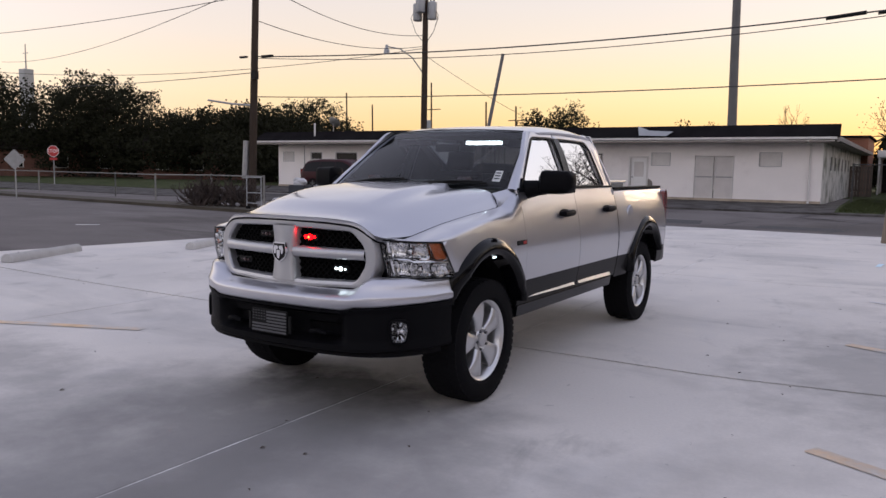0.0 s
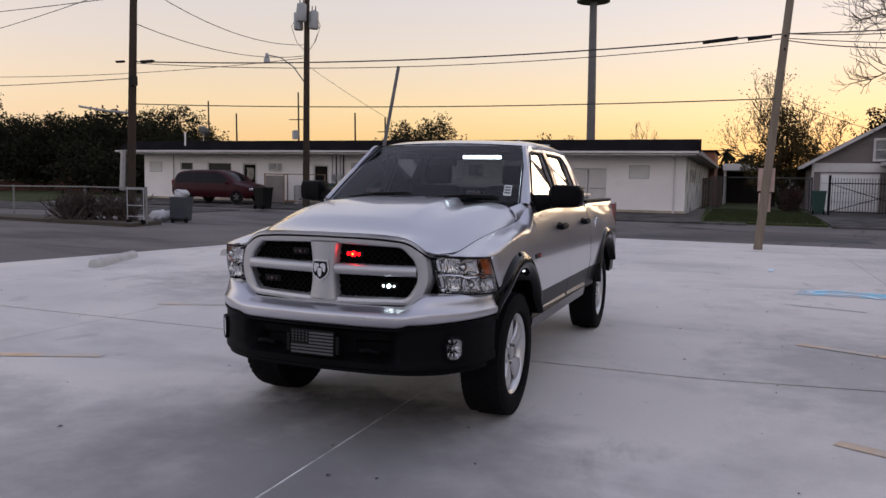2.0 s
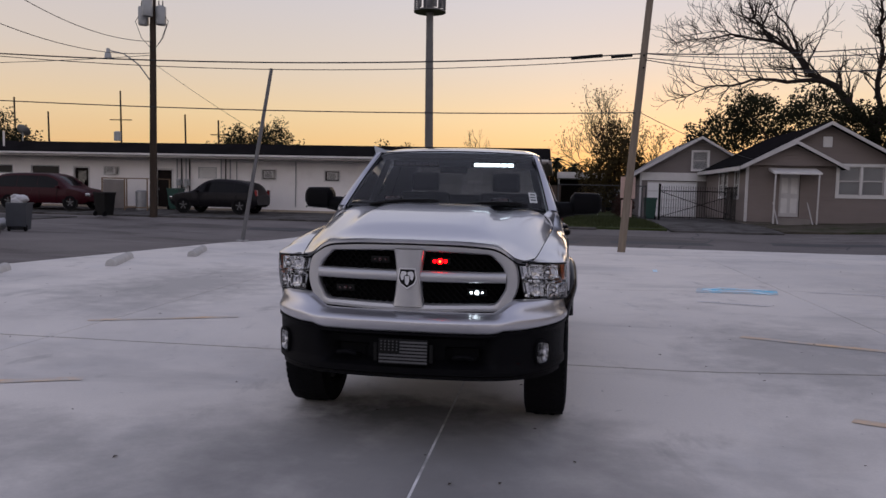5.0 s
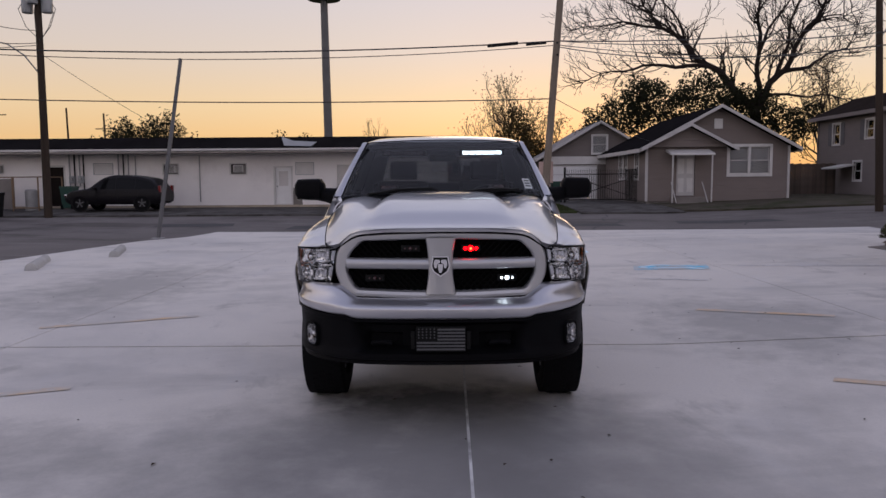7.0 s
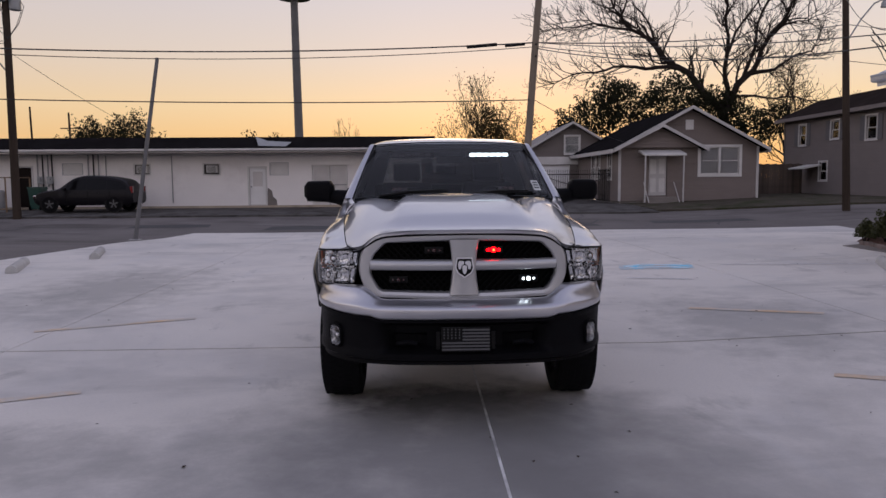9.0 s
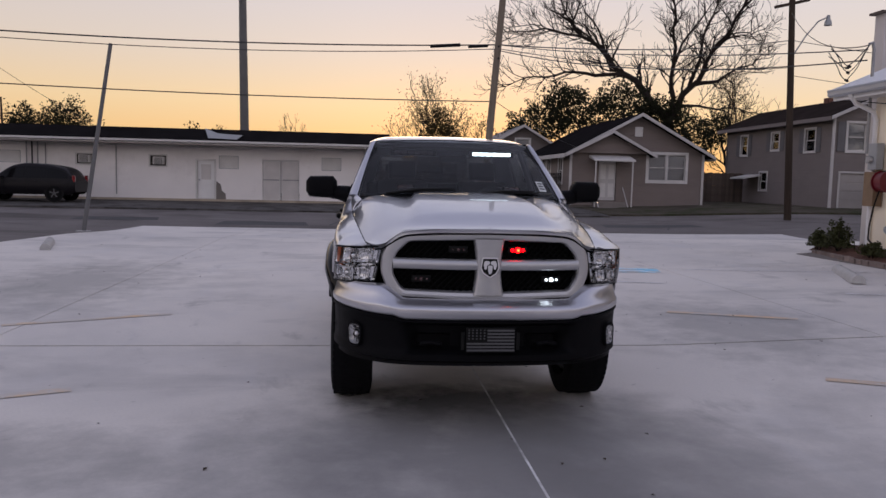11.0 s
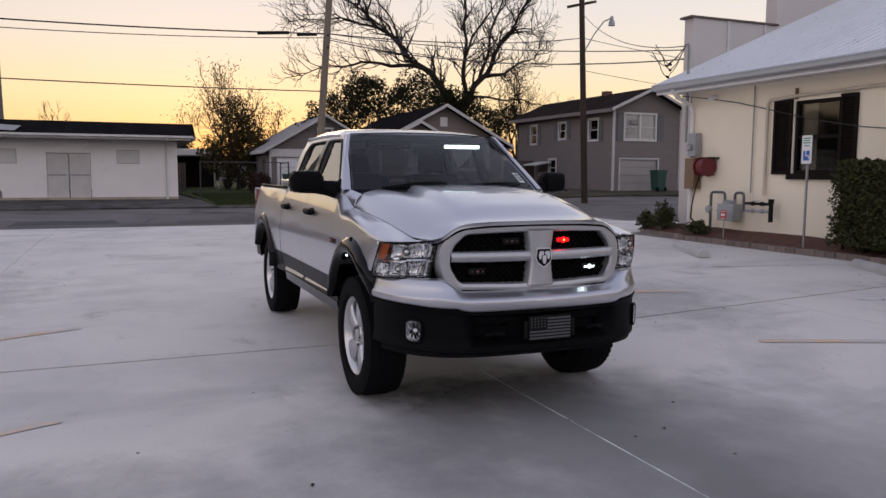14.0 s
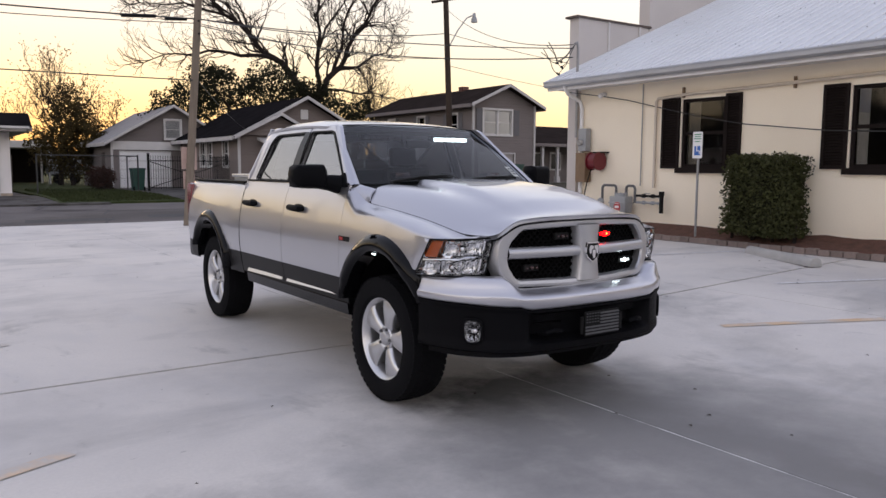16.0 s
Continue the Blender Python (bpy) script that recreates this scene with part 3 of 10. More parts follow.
for a, b in (((3.05, 0.16), (4.6, -0.75)), ((3.02, 3.40), (4.3, 2.65)), ((-2.92, 0.12), (-4.5, -0.55)), ((-2.95, 3.3), (-4.5, 2.6))):
    mark(a, b, 0.12, M_ORANGE, "faded orange layout line on the concrete")
for a, b in (((3.05, 6.3), (3.95, 5.8)), ((6.0, 4.3), (8.3, 3.15)), ((5.0, 7.4), (8.0, 6.3)), ((5.6, 1.15), (8.1, -0.3))):
    mark(a, b, 0.075, M_WHITE_LINE, "faded white parking line on the concrete")
for a, b in (((3.42, 7.72), (3.75, 7.95)), ((3.75, 7.95), (4.05, 7.75)), ((4.05, 7.75), (4.4, 7.62)), ((3.5, 7.5), (4.15, 7.4)), ((4.15, 7.4), (4.3, 7.05)), ((3.42, 7.72), (3.5, 7.5)), ((2.98, 10.6), (3.02, 11.1))):
    mark(a, b, 0.09, M_STENCIL, "pale blue stencilled parking symbol line", 0.010)
mark((3.28, 7.66), (4.5, 7.40), 0.62, M_BLUE, "faint blue overspray round the stencilled symbol")

# blown dry leaves and grit on the lot
rng = random.Random(91)
bm = B()
for k in range(150):
    x, y = rng.uniform(-7.5, 7.5), rng.uniform(-5.0, 14.0)
    a, s = rng.uniform(0, 6.28), rng.uniform(0.008, 0.024)
    z = land(x, y) + 0.004
    ca, sa = math.cos(a) * s, math.sin(a) * s
    bm.faces.new([bm.verts.new(p) for p in ((x - ca, y - sa, z), (x + sa * 0.5, y - ca * 0.5, z + 0.006), (x + ca, y + sa, z + 0.002), (x - sa * 0.5, y + ca * 0.5, z + 0.007))])
tagged(part("leaf_litter", bm, mat("dry_leaf_litter", (0.06, 0.045, 0.035), 0.9, spec=0.1, vary=0.4, bump=0), None, "scattered dry leaf bits and grit on the concrete"), category="leaf litter", kind="stuff")

# cracked asphalt repairs in the street
for cx, cy, w, h in ((-4.2, 22.0, 3.2, 1.4), (0.4, 21.6, 2.6, 1.0), (4.6, 22.2, 3.6, 1.1), (-9.5, 23.0, 3.0, 1.2), (10.5, 23.0, 4.0, 1.0)):
    ob = sheet("asphalt_repair", (cx - w / 2, cy - h / 2), (cx + w / 2, cy - h / 2 + 0.1), (cx + w / 2 - 0.2, cy + h / 2), (cx - w / 2 + 0.1, cy + h / 2 - 0.1), 6, 4, -0.045, M_PATCH)
    tagged(ob, "darker rectangular asphalt repair in the street", "road patch", kind="structure")
bm = B()
rng = random.Random(4)
for k in range(60):
    x, y = rng.uniform(-22, 16), rng.uniform(19.8, 26.4)
    pts = [(x, y)]
    dx, dy = rng.choice(((0.5, 0.04), (0.1, 0.3), (-0.5, 0.05), (0.35, -0.12)))
    for s in range(rng.randint(4, 9)):
        x, y = x + dx + rng.uniform(-0.1, 0.1), y + dy + rng.uniform(-0.07, 0.07)
        pts.append((x, y))
    for (xa, ya), (xb, yb) in zip(pts, pts[1:]):
        n = Vector((yb - ya, xa - xb)).normalized() * rng.uniform(0.02, 0.05)
        z = land(xa, ya) - 0.044
        bm.faces.new([bm.verts.new(p) for p in ((xa - n.x, ya - n.y, z), (xb - n.x, yb - n.y, land(xb, yb) - 0.044), (xb + n.x, yb + n.y, land(xb, yb) - 0.044), (xa + n.x, ya + n.y, z))])
tagged(part("asphalt_cracks", bm, M_PATCH, None, "dark tar-filled cracks across the asphalt"), category="cracks", kind="stuff")

DM = [(-14.66, 6.96), (-14.60, 6.90), (-14.22, 7.30), (-14.27, 7.36)]
bm = B()
prism(bm, DM, 0.006, lambda u, v, w: (u, v, land(u, v) - 0.044 + w))
tagged(part("lane_marker", bm, M_WHITE, None, "short white dash painted on the asphalt", smooth=False), category="road marking", kind="structure")

# far pavement, driveway and lawns
APRON = mat("old_driveway_concrete", (0.10, 0.094, 0.09), 0.9, spec=0.15, vary=0.2, scale=0.8, fine=40, bump=0.3, second=((0.034, 0.030, 0.026), 1.3, 0.44, 0.62, 0.85))
tagged(sheet("pavement_far", (-33, 26.6), (2.6, 26.6), (2.6, 27.8), (-33, 27.8), 30, 2, 0.02, APRON, 0.1), "stained low concrete kerb strip across the street", "kerb", kind="structure")
tagged(sheet("forecourt", (-33, 27.8), (1.0, 27.8), (1.0, 32.6), (-33, 32.6), 30, 6, 0.0, APRON, 0.05), "dark stained forecourt of the long white building", "forecourt", kind="structure")
tagged(sheet("driveway", (5.6, 26.6), (10.0, 26.6), (10.4, 40), (5.4, 40), 6, 12, 0.02, APRON, 0.08), "grey concrete driveway to the iron gate", "driveway", kind="structure")
tagged(sheet("lawn", (0.9, 27.0), (5.5, 27.0), (5.4, 52), (0.2, 52), 8, 24, 0.03, M_GRASS, 0.1), "patchy green lawn beside the white building", "lawn", kind="structure")
tagged(sheet("lawn", (10.1, 27.2), (30, 26), (34, 52), (10.4, 52), 14, 24, 0.03, mat("worn_dirt_lawn", (0.075, 0.065, 0.05), 0.95, spec=0.1, vary=0.4, scale=1.2, fine=40, bump=0.6, second=((0.035, 0.042, 0.018), 0.9, 0.48, 0.62, 0.9)), 0.1), "worn dim lawn in front of the houses", "lawn", kind="structure")
tagged(sheet("verge", (-46, 16), (-15.2, 13.4), (-15.6, 15.2), (-46, 19), 30, 3, 0.06, mat("bare_verge", (0.055, 0.046, 0.032), 0.95, vary=0.4, scale=1.5, fine=30, bump=0.6), 0.14), "bare earth verge with a low kerb under the wire fence", "verge", kind="structure")


def blades(name, label, quads, count, h, seed):
    bm = B()
    r = random.Random(seed)
    for _ in range(count):
        x0, y0, x1, y1 = r.choice(quads)
        x, y = r.uniform(x0, x1), r.uniform(y0, y1)
        a, hh = r.uniform(0, 6.28), h * r.uniform(0.5, 1.3)
        w = 0.02
        z = land(x, y) + 0.03
        dx, dy = math.cos(a) * w, math.sin(a) * w
        bm.faces.new([bm.verts.new(p) for p in ((x - dx, y - dy, z), (x + dx, y + dy, z), (x + r.uniform(-0.04, 0.04), y + r.uniform(-0.04, 0.04), z + hh))])
    return tagged(part(name, bm, M_BLADE, None, label, smooth=False), category="grass", kind="stuff")


blades("grass", "short green grass blades on the lawns", [(1.0, 27.2, 5.4, 40), (1.0, 27.2, 5.4, 34)], 9000, 0.09, 2)


# precast wheel stops
def wheel_stop(m):
    t = thing("wheel_stop", m, "weathered grey concrete wheel stop lying on the lot", "wheel stop", "wheel stops in the parking bays")
    bm = B()
    sec = [(-0.10, 0)] + [(0.095 * math.cos(k * math.pi / 10), 0.035 + 0.095 * math.sin(k * math.pi / 10)) for k in range(11)][::-1] + [(0.10, 0)]
    sec = sec[::-1]
    prism(bm, sec, 1.75, lambda u, v, w: (u, w - 0.875, v))
    part("bar", bm, M_STOP, t, angle=50)
    for s in (-0.6, 0.6):
        bm = B()
        rod(bm, (0, s, 0.11), (0, s, 0.137), 0.014, n=8)
        part("anchor_pin", bm, M_GALV, t, "rusty steel anchor pin")
    return t


def on_land(x, y, lift=0.0, rz=0.0):
    return pose(x, y, land(x, y) + lift, 0, 0, rz)


ws0 = wheel_stop(on_land(-8.45, 5.88, 0, 22))
for x, y, a in ((-9.0, 2.75, 22), (-7.85, 8.8, 20), (-7.4, 11.3, 18), (7.1, 5.9, -24), (7.55, 2.3, -26)):
    copy_thing(ws0, on_land(x, y, 0, a))


# ---- buildings ----
def walled(name, parent, u0, u1, z0, z1, thick, holes, material, to, label=""):
    """A wall as one mesh with true openings; to(u, w, z) lays it, w runs inwards."""
    us = sorted({u0, u1, *[h[0] for h in holes], *[h[1] for h in holes]})
    zs = sorted({z0, z1, *[h[2] for h in holes], *[h[3] for h in holes]})
    us = [u for u in us if u0 <= u <= u1]
    zs = [z for z in zs if z0 <= z <= z1]
    bm = B()
    vs = {}

    def v(i, k, j):
        key = (i, k, j)
        if key not in vs:
            vs[key] = bm.verts.new(to(us[i], thick * k, zs[j]))
        return vs[key]

    solid = {}
    for i in range(len(us) - 1):
        for j in range(len(zs) - 1):
            cu, cz = (us[i] + us[i + 1]) / 2, (zs[j] + zs[j + 1]) / 2
            solid[i, j] = not any(h[0] < cu < h[1] and h[2] < cz < h[3] for h in holes)
    for (i, j), ok in solid.items():
        if not ok:
            continue
        bm.faces.new((v(i, 0, j), v(i + 1, 0, j), v(i + 1, 0, j + 1), v(i, 0, j + 1)))
        bm.faces.new((v(i, 1, j + 1), v(i + 1, 1, j + 1), v(i + 1, 1, j), v(i, 1, j)))
        for di, dj, q in ((-1, 0, ((i, j), (i, j + 1))), (1, 0, ((i + 1, j + 1), (i + 1, j))), (0, -1, ((i + 1, j), (i, j))), (0, 1, ((i, j + 1), (i + 1, j + 1)))):
            if not solid.get((i + di, j + dj), False):
                (a, b), (c, d) = q
                bm.faces.new((v(a, 0, b), v(c, 0, d), v(c, 1, d), v(a, 1, b)))
    bmesh.ops.recalc_face_normals(bm, faces=bm.faces[:])
    return part(name, bm, material, parent, label, smooth=False)


def frame_ring(bm, u0, u1, z0, z1, w, d, to, w0=-0.02):
    """A rectangular frame of width w and depth d."""
    for a, b, c, e in ((u0, u1, z0, z0 + w), (u0, u1, z1 - w, z1), (u0, u0 + w, z0 + w, z1 - w), (u1 - w, u1, z0 + w, z1 - w)):
        prism(bm, [(a, c), (b, c), (b, e), (a, e)], d, lambda u, z, k: to(u, w0 + k, z))
    return bm


def sash_window(parent, u0, u1, z0, z1, to, frame_mat=None, double=False, meeting=True, curtain=True, trim=0.09):
    """A sash window in an opening: casing, sashes, panes, a blind behind."""
    frame_mat = frame_mat or M_OFFWHITE
    w = part("window", frame_ring(B(), u0 - trim, u1 + trim, z0 - trim, z1 + trim, trim, 0.06, to, -0.035), frame_mat, parent, "painted window with casing and sashes", smooth=False)
    cols = [(u0, (u0 + u1) / 2 - 0.03), ((u0 + u1) / 2 + 0.03, u1)] if double else [(u0, u1)]
    if double:
        bm = B()
        prism(bm, [((u0 + u1) / 2 - 0.05, z0), ((u0 + u1) / 2 + 0.05, z0), ((u0 + u1) / 2 + 0.05, z1), ((u0 + u1) / 2 - 0.05, z1)], 0.08, lambda u, z, k: to(u, -0.02 + k, z))
        part("mullion", bm, frame_mat, w, smooth=False)
    for a, b in cols:
        zm = (z0 + z1) / 2
        for c, e, off in ((z0, zm + 0.02, 0.04), (zm - 0.02, z1, 0.075)) if meeting else ((z0, z1, 0.05),):
            part("sash", frame_ring(B(), a, b, c, e, 0.045, 0.03, to, off), frame_mat, w, smooth=False)
            bm = B()
            prism(bm, [(a + 0.04, c + 0.04), (b - 0.04, c + 0.04), (b - 0.04, e - 0.04), (a + 0.04, e - 0.04)], 0.006, lambda u, z, k: to(u, off + 0.012 + k, z))
            part("pane", bm, M_PANE, w, smooth=False)
    bm = B()
    prism(bm, [(u0 - 0.05, z0 - 0.05), (u1 + 0.05, z0 - 0.05), (u1 + 0.05, z1 + 0.05), (u0 - 0.05, z1 + 0.05)], 0.02, lambda u, z, k: to(u, 0.125 + k, z))
    part("blind", bm, M_CURTAIN if curtain else M_ROOM, w, "drawn pale blind" if curtain else "dim room behind", smooth=False)
    return w


def slab_poly(bm, pts, t):
    """A flat polygon thickened downwards."""
    n = (Vector(pts[1]) - Vector(pts[0])).cross(Vector(pts[2]) - Vector(pts[0])).normalized()
    if n.z < 0:
        n = -n
    a = [bm.verts.new(p) for p in pts]
    b = [bm.verts.new(Vector(p) - n * t) for p in pts]
    bm.faces.new(a)
    bm.faces.new(b[::-1])
    for i in range(len(a)):
        k = (i + 1) % len(a)
        bm.faces.new((a[k], a[i], b[i], b[k]))
    bmesh.ops.recalc_face_normals(bm, faces=bm.faces[:])
    return bm


# the long white building across the street
LB = thing("long_building", Matrix(), "long single-storey white painted block building with dark low roof", "building")
to_front = lambda u, w, z: (u, 32.5 + w, z)
Z0, Z1 = 0.2, 3.02
holes = [(-31.72, -30.86, 1.95, 2.5), (-29.38, -28.53, 2.09, 2.47), (-27.35, -25.75, 1.78, 2.47), (-24.85, -23.98, 0.35, 2.44), (-20.1, -19.2, 0.35, 2.4),
         (-17.7, -16.78, 2.02, 2.52), (-8.68, -7.82, 0.42, 2.3), (-7.59, -6.74, 1.95, 2.5), (-5.56, -3.79, 0.42, 2.4), (-2.67, -1.8, 1.97, 2.52),
         (-23.1, -22.25, 2.08, 2.5), (-14.25, -13.48, 1.98, 2.5), (-10.88, -10.08, 1.96, 2.5)]
walled("wall", LB, -32.2, -0.12, Z0, Z1, 0.25, holes, M_STUCCO, to_front)
walled("wall", LB, 32.75, 57.0, Z0, Z1, 0.25, [(36.0 + 2.1 * k, 36.8 + 2.1 * k, 1.8, 2.45) for k in range(6)] + [(50, 51, 0.3, 2.3)], M_STUCCO_SIDE, lambda u, w, z: (-0.12 - w, u, z))
walled("wall", LB, 32.75, 57.0, Z0, Z1, 0.25, [], M_STUCCO, lambda u, w, z: (-32.2 + w, u, z))
bm = B()
box(bm, (-16.1, 57, 1.6), (32.0, 0.25, 2.8))
part("wall", bm, M_STUCCO, LB, smooth=False)
bm = B()
box(bm, (-16.16, 32.48, 0.32), (32.1, 0.05, 0.22))
part("plinth", bm, M_TAN_BASE, LB, "cream base course with grime", smooth=False)
bm = B()
slab_poly(bm, [(-33.2, 31.25, 3.22), (0.6, 31.25, 3.22), (0.56, 31.95, 3.76), (-32.9, 31.95, 3.76)], 0.08)
part("roof", bm, M_SHINGLE, LB, "dark shingled steep roof front", smooth=False)
bm = B()
prism(bm, [(31.40, 3.17), (31.97, 3.17), (31.97, 3.70)], 33.2, lambda u, v, w: (-32.85 + w, u, v))
part("roof_core", bm, M_SHINGLE, LB, smooth=False)
bm = B()
box(bm, (-16.35, 44.9, 3.11), (33.6, 25.86, 0.14))
part("roof_deck", bm, M_SHINGLE, LB, "dark flat roof deck", smooth=False)
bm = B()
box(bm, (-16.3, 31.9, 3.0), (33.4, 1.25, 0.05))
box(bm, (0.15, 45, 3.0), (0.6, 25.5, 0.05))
part("soffit", bm, M_SOFFIT, LB, "dark soffit boards", smooth=False)
bm = B()
prism(bm, [(31.14, 3.10), (31.26, 3.06), (31.28, 3.19), (31.14, 3.19)], 33.7, lambda u, v, w: (-33.2 + w, u, v))
part("gutter", bm, M_OFFWHITE, LB, "pale metal gutter along the eave", smooth=False)
bm = B()
box(bm, (-16.3, 31.30, 3.09), (33.4, 0.03, 0.2))
part("eave_board", bm, M_OFFWHITE, LB, smooth=False)
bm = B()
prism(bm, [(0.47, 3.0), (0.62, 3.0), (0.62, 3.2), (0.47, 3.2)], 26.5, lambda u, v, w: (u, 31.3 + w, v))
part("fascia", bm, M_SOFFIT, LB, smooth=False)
bm = B()
tube(bm, [(-0.6, 31.2, 3.05), (-0.6, 31.5, 2.95), (-0.6, 32.42, 2.85), (-0.6, 32.42, 0.4), (-0.6, 32.3, 0.32)], 0.05, 8)
part("downspout", bm, M_OFFWHITE, LB, "white metal downspout")
for x, zt, zb in ((-29.9, 2.95, 0.6), (-15.6, 2.9, 1.9), (-12.4, 2.9, 0.6)):
    bm = B()
    tube(bm, [(x, 32.44, zt), (x, 32.44, zb)], 0.03, 6)
    part("conduit", bm, M_GALV, LB)
for u0, u1, z0, z1 in holes:
    if z0 < 0.6:
        if u1 - u0 > 1.5:
            for a, b in ((u0, (u0 + u1) / 2), ((u0 + u1) / 2, u1)):
                bm = B()
                prism(bm, [(a + 0.02, z0), (b - 0.02, z0), (b - 0.02, z1 - 0.03), (a + 0.02, z1 - 0.03)], 0.05, lambda u, z, k: to_front(u, 0.06 + k, z))
                d = part("door", bm, M_GREY_DOOR, LB, "pale grey double door leaf", smooth=False)
                part("door_frame", frame_ring(B(), a + 0.02, b - 0.02, z0, z1 - 0.03, 0.07, 0.03, to_front, 0.035), M_OFFWHITE, d, smooth=False)
                bm = B()
                box(bm, ((a + b) / 2, 32.55, 1.42), (b - a - 0.06, 0.03, 0.06))
                part("rail", bm, M_GALV, d, smooth=False)
        else:
            white = u0 > -10
            bm = B()
            prism(bm, [(u0 + 0.03, z0), (u1 - 0.03, z0), (u1 - 0.03, z1 - 0.03), (u0 + 0.03, z1 - 0.03)], 0.05, lambda u, z, k: to_front(u, 0.08 + k, z))
            d = part("door", bm, M_WHITE if white else M_BROWN, LB, "white door with a glazed upper half" if white else "dark door", smooth=False)
            part("door_frame", frame_ring(B(), u0 - 0.05, u1 + 0.05, z0 - 0.02, z1 + 0.06, 0.08, 0.08, to_front, -0.03), M_OFFWHITE, d, smooth=False)
            if u0 > -10 or u0 < -24:
                bm = B()
                prism(bm, [(u0 + 0.2, z0 + 0.95), (u1 - 0.2, z0 + 0.95), (u1 - 0.2, z1 - 0.2), (u0 + 0.2, z1 - 0.2)], 0.02, lambda u, z, k: to_front(u, 0.055 + k, z))
                part("pane", bm, M_WINDOW if not white else M_GREY_DOOR, d, smooth=False)
            bm = B()
            bmesh.ops.create_icosphere(bm, subdivisions=2, radius=0.04, matrix=Matrix.Translation((u0 + 0.12, 32.53, 1.35)))
            part("knob", bm, M_GALV, d)
    elif round(u0, 2) in (-23.1, -14.25, -10.88):
        # window unit air conditioner in its wall opening
        ac = part("air_conditioner", frame_ring(B(), u0 - 0.03, u1 + 0.03, z0 - 0.03, z1 + 0.03, 0.06, 0.06, to_front, -0.03), M_OFFWHITE, LB, "window air conditioner in a framed opening", smooth=False)
        bm = B()
        um = (u0 + u1) / 2
        box(bm, (um + 0.06, 32.42, (z0 + z1) / 2), (0.5, 0.36, 0.36))
        part("case", bm, M_OFFWHITE, ac, smooth=False, bevel=0.015)
        bm = B()
        for k in range(7):
            box(bm, (um + 0.06, 32.236, z0 + 0.12 + 0.045 * k), (0.4, 0.02, 0.02))
        part("louvre", bm, M_DARK, ac, smooth=False)
        bm = B()
        prism(bm, [(u0, z0), (u1, z0), (u1, z1), (u0, z1)], 0.02, lambda u, z, k: to_front(u, 0.1 + k, z))
        part("panel", bm, M_ROOM, ac, "dark opening beside the unit", smooth=False)
    else:
        big = u1 - u0 > 1.2 or u0 < -28 and u1 > -29
        part("window_frame", frame_ring(B(), u0 - 0.04, u1 + 0.04, z0 - 0.04, z1 + 0.04, 0.03, 0.07, to_front, -0.02), M_GREY_BOX, LB, "shallow grey window frame", smooth=False)
        bm = B()
        prism(bm, [(u0, z0), (u1, z0), (u1, z1), (u0, z1)], 0.03, lambda u, z, k: to_front(u, 0.06 + k, z))
        part("pane" if big else "infill_panel", bm, M_CARGLASS if big else M_OFFWHITE, LB, smooth=False)
        if big:
            bm = B()
            prism(bm, [(u0, z0), (u1, z0), (u1, z1), (u0, z1)], 0.03, lambda u, z, k: to_front(u, 0.3 + k, z))
            part("dim_room", bm, M_ROOM, LB, smooth=False)
for k in range(6):
    bm = B()
    prism(bm, [(36.0 + 2.1 * k, 1.8), (36.8 + 2.1 * k, 1.8), (36.8 + 2.1 * k, 2.45), (36.0 + 2.1 * k, 2.45)], 0.03, lambda u, z, w: (-0.145 - w, u, z))
    part("side_window", bm, M_ROOM, LB, smooth=False)
bm = B()
prism(bm, [(50, 0.3), (51, 0.3), (51, 2.3), (50, 2.3)], 0.05, lambda u, z, w: (-0.2 - w, u, z))
part("side_door", bm, M_BROWN, LB, smooth=False)
# meters and conduits on its wall
for x, z in ((-18.75, 1.75), (-18.3, 1.75), (-18.75, 1.25)):
    bm = B()
    box(bm, (x, 32.38, z), (0.26, 0.2, 0.36))
    mb = part("meter_box", bm, M_GREY_BOX, LB, "grey electricity meter box", smooth=False, bevel=0.015)
    bm = B()
    rod(bm, (x, 32.28, z + 0.03), (x, 32.2, z + 0.03), 0.085, n=16)
    part("dial", bm, M_GALV, mb)
for k, x in enumerate((-18.9, -18.65, -18.4, -18.2, -16.45, -16.2, -15.95)):
    bm = B()
    tube(bm, [(x, 32.43, 3.0), (x, 32.43, 0.9 + 0.25 * (k % 3))], 0.035, 6)
    part("conduit", bm, M_DARK if k % 2 else M_GALV, LB)
bm = B()
tube(bm, [(-28.3, 31.6, 3.3), (-28.3, 31.6, 4.25)], 0.05, 8)
part("vent_pipe", bm, M_OFFWHITE, LB, "white roof vent pipe")
bm = B()
prism(bm, [(-7.9, 3.26), (-6.6, 3.22), (-6.35, 3.44), (-7.5, 3.50), (-8.15, 3.74)], 0.03, lambda u, v, w: (u, 31.25 + (v - 3.2) * 1.25 - 0.075 + w, v + 0.05))
part("roof_patch", bm, M_GREY_BOX, LB, "loose grey roofing sheet", smooth=False)
bm = B()
prism(bm, [(-7.82, 0.42), (-7.3, 0.42), (-7.32, 0.7), (-7.5, 0.85), (-7.55, 1.15), (-7.75, 1.3)], 0.006, lambda u, z, k: to_front(u, -0.008 + k, z))
part("bare_render_patch", bm, M_DIRT_BASE, LB, "bare grey patch of missing paint", smooth=False)
bm = B()
lathe(bm, [(0.0, 0.02), (0.05, 0.3), (0.14, 0.42), (0.15, 0.4), (0.06, 0.28), (0.02, 0.02)], 20, "y")
bmesh.ops.transform(bm, matrix=Matrix.Translation((-30.5, 36, 4.55)) @ Matrix.Rotation(radians(40), 4, "X"), verts=bm.verts[:])
rod(bm, (-30.5, 36, 3.9), (-30.5, 36, 4.5), 0.03)
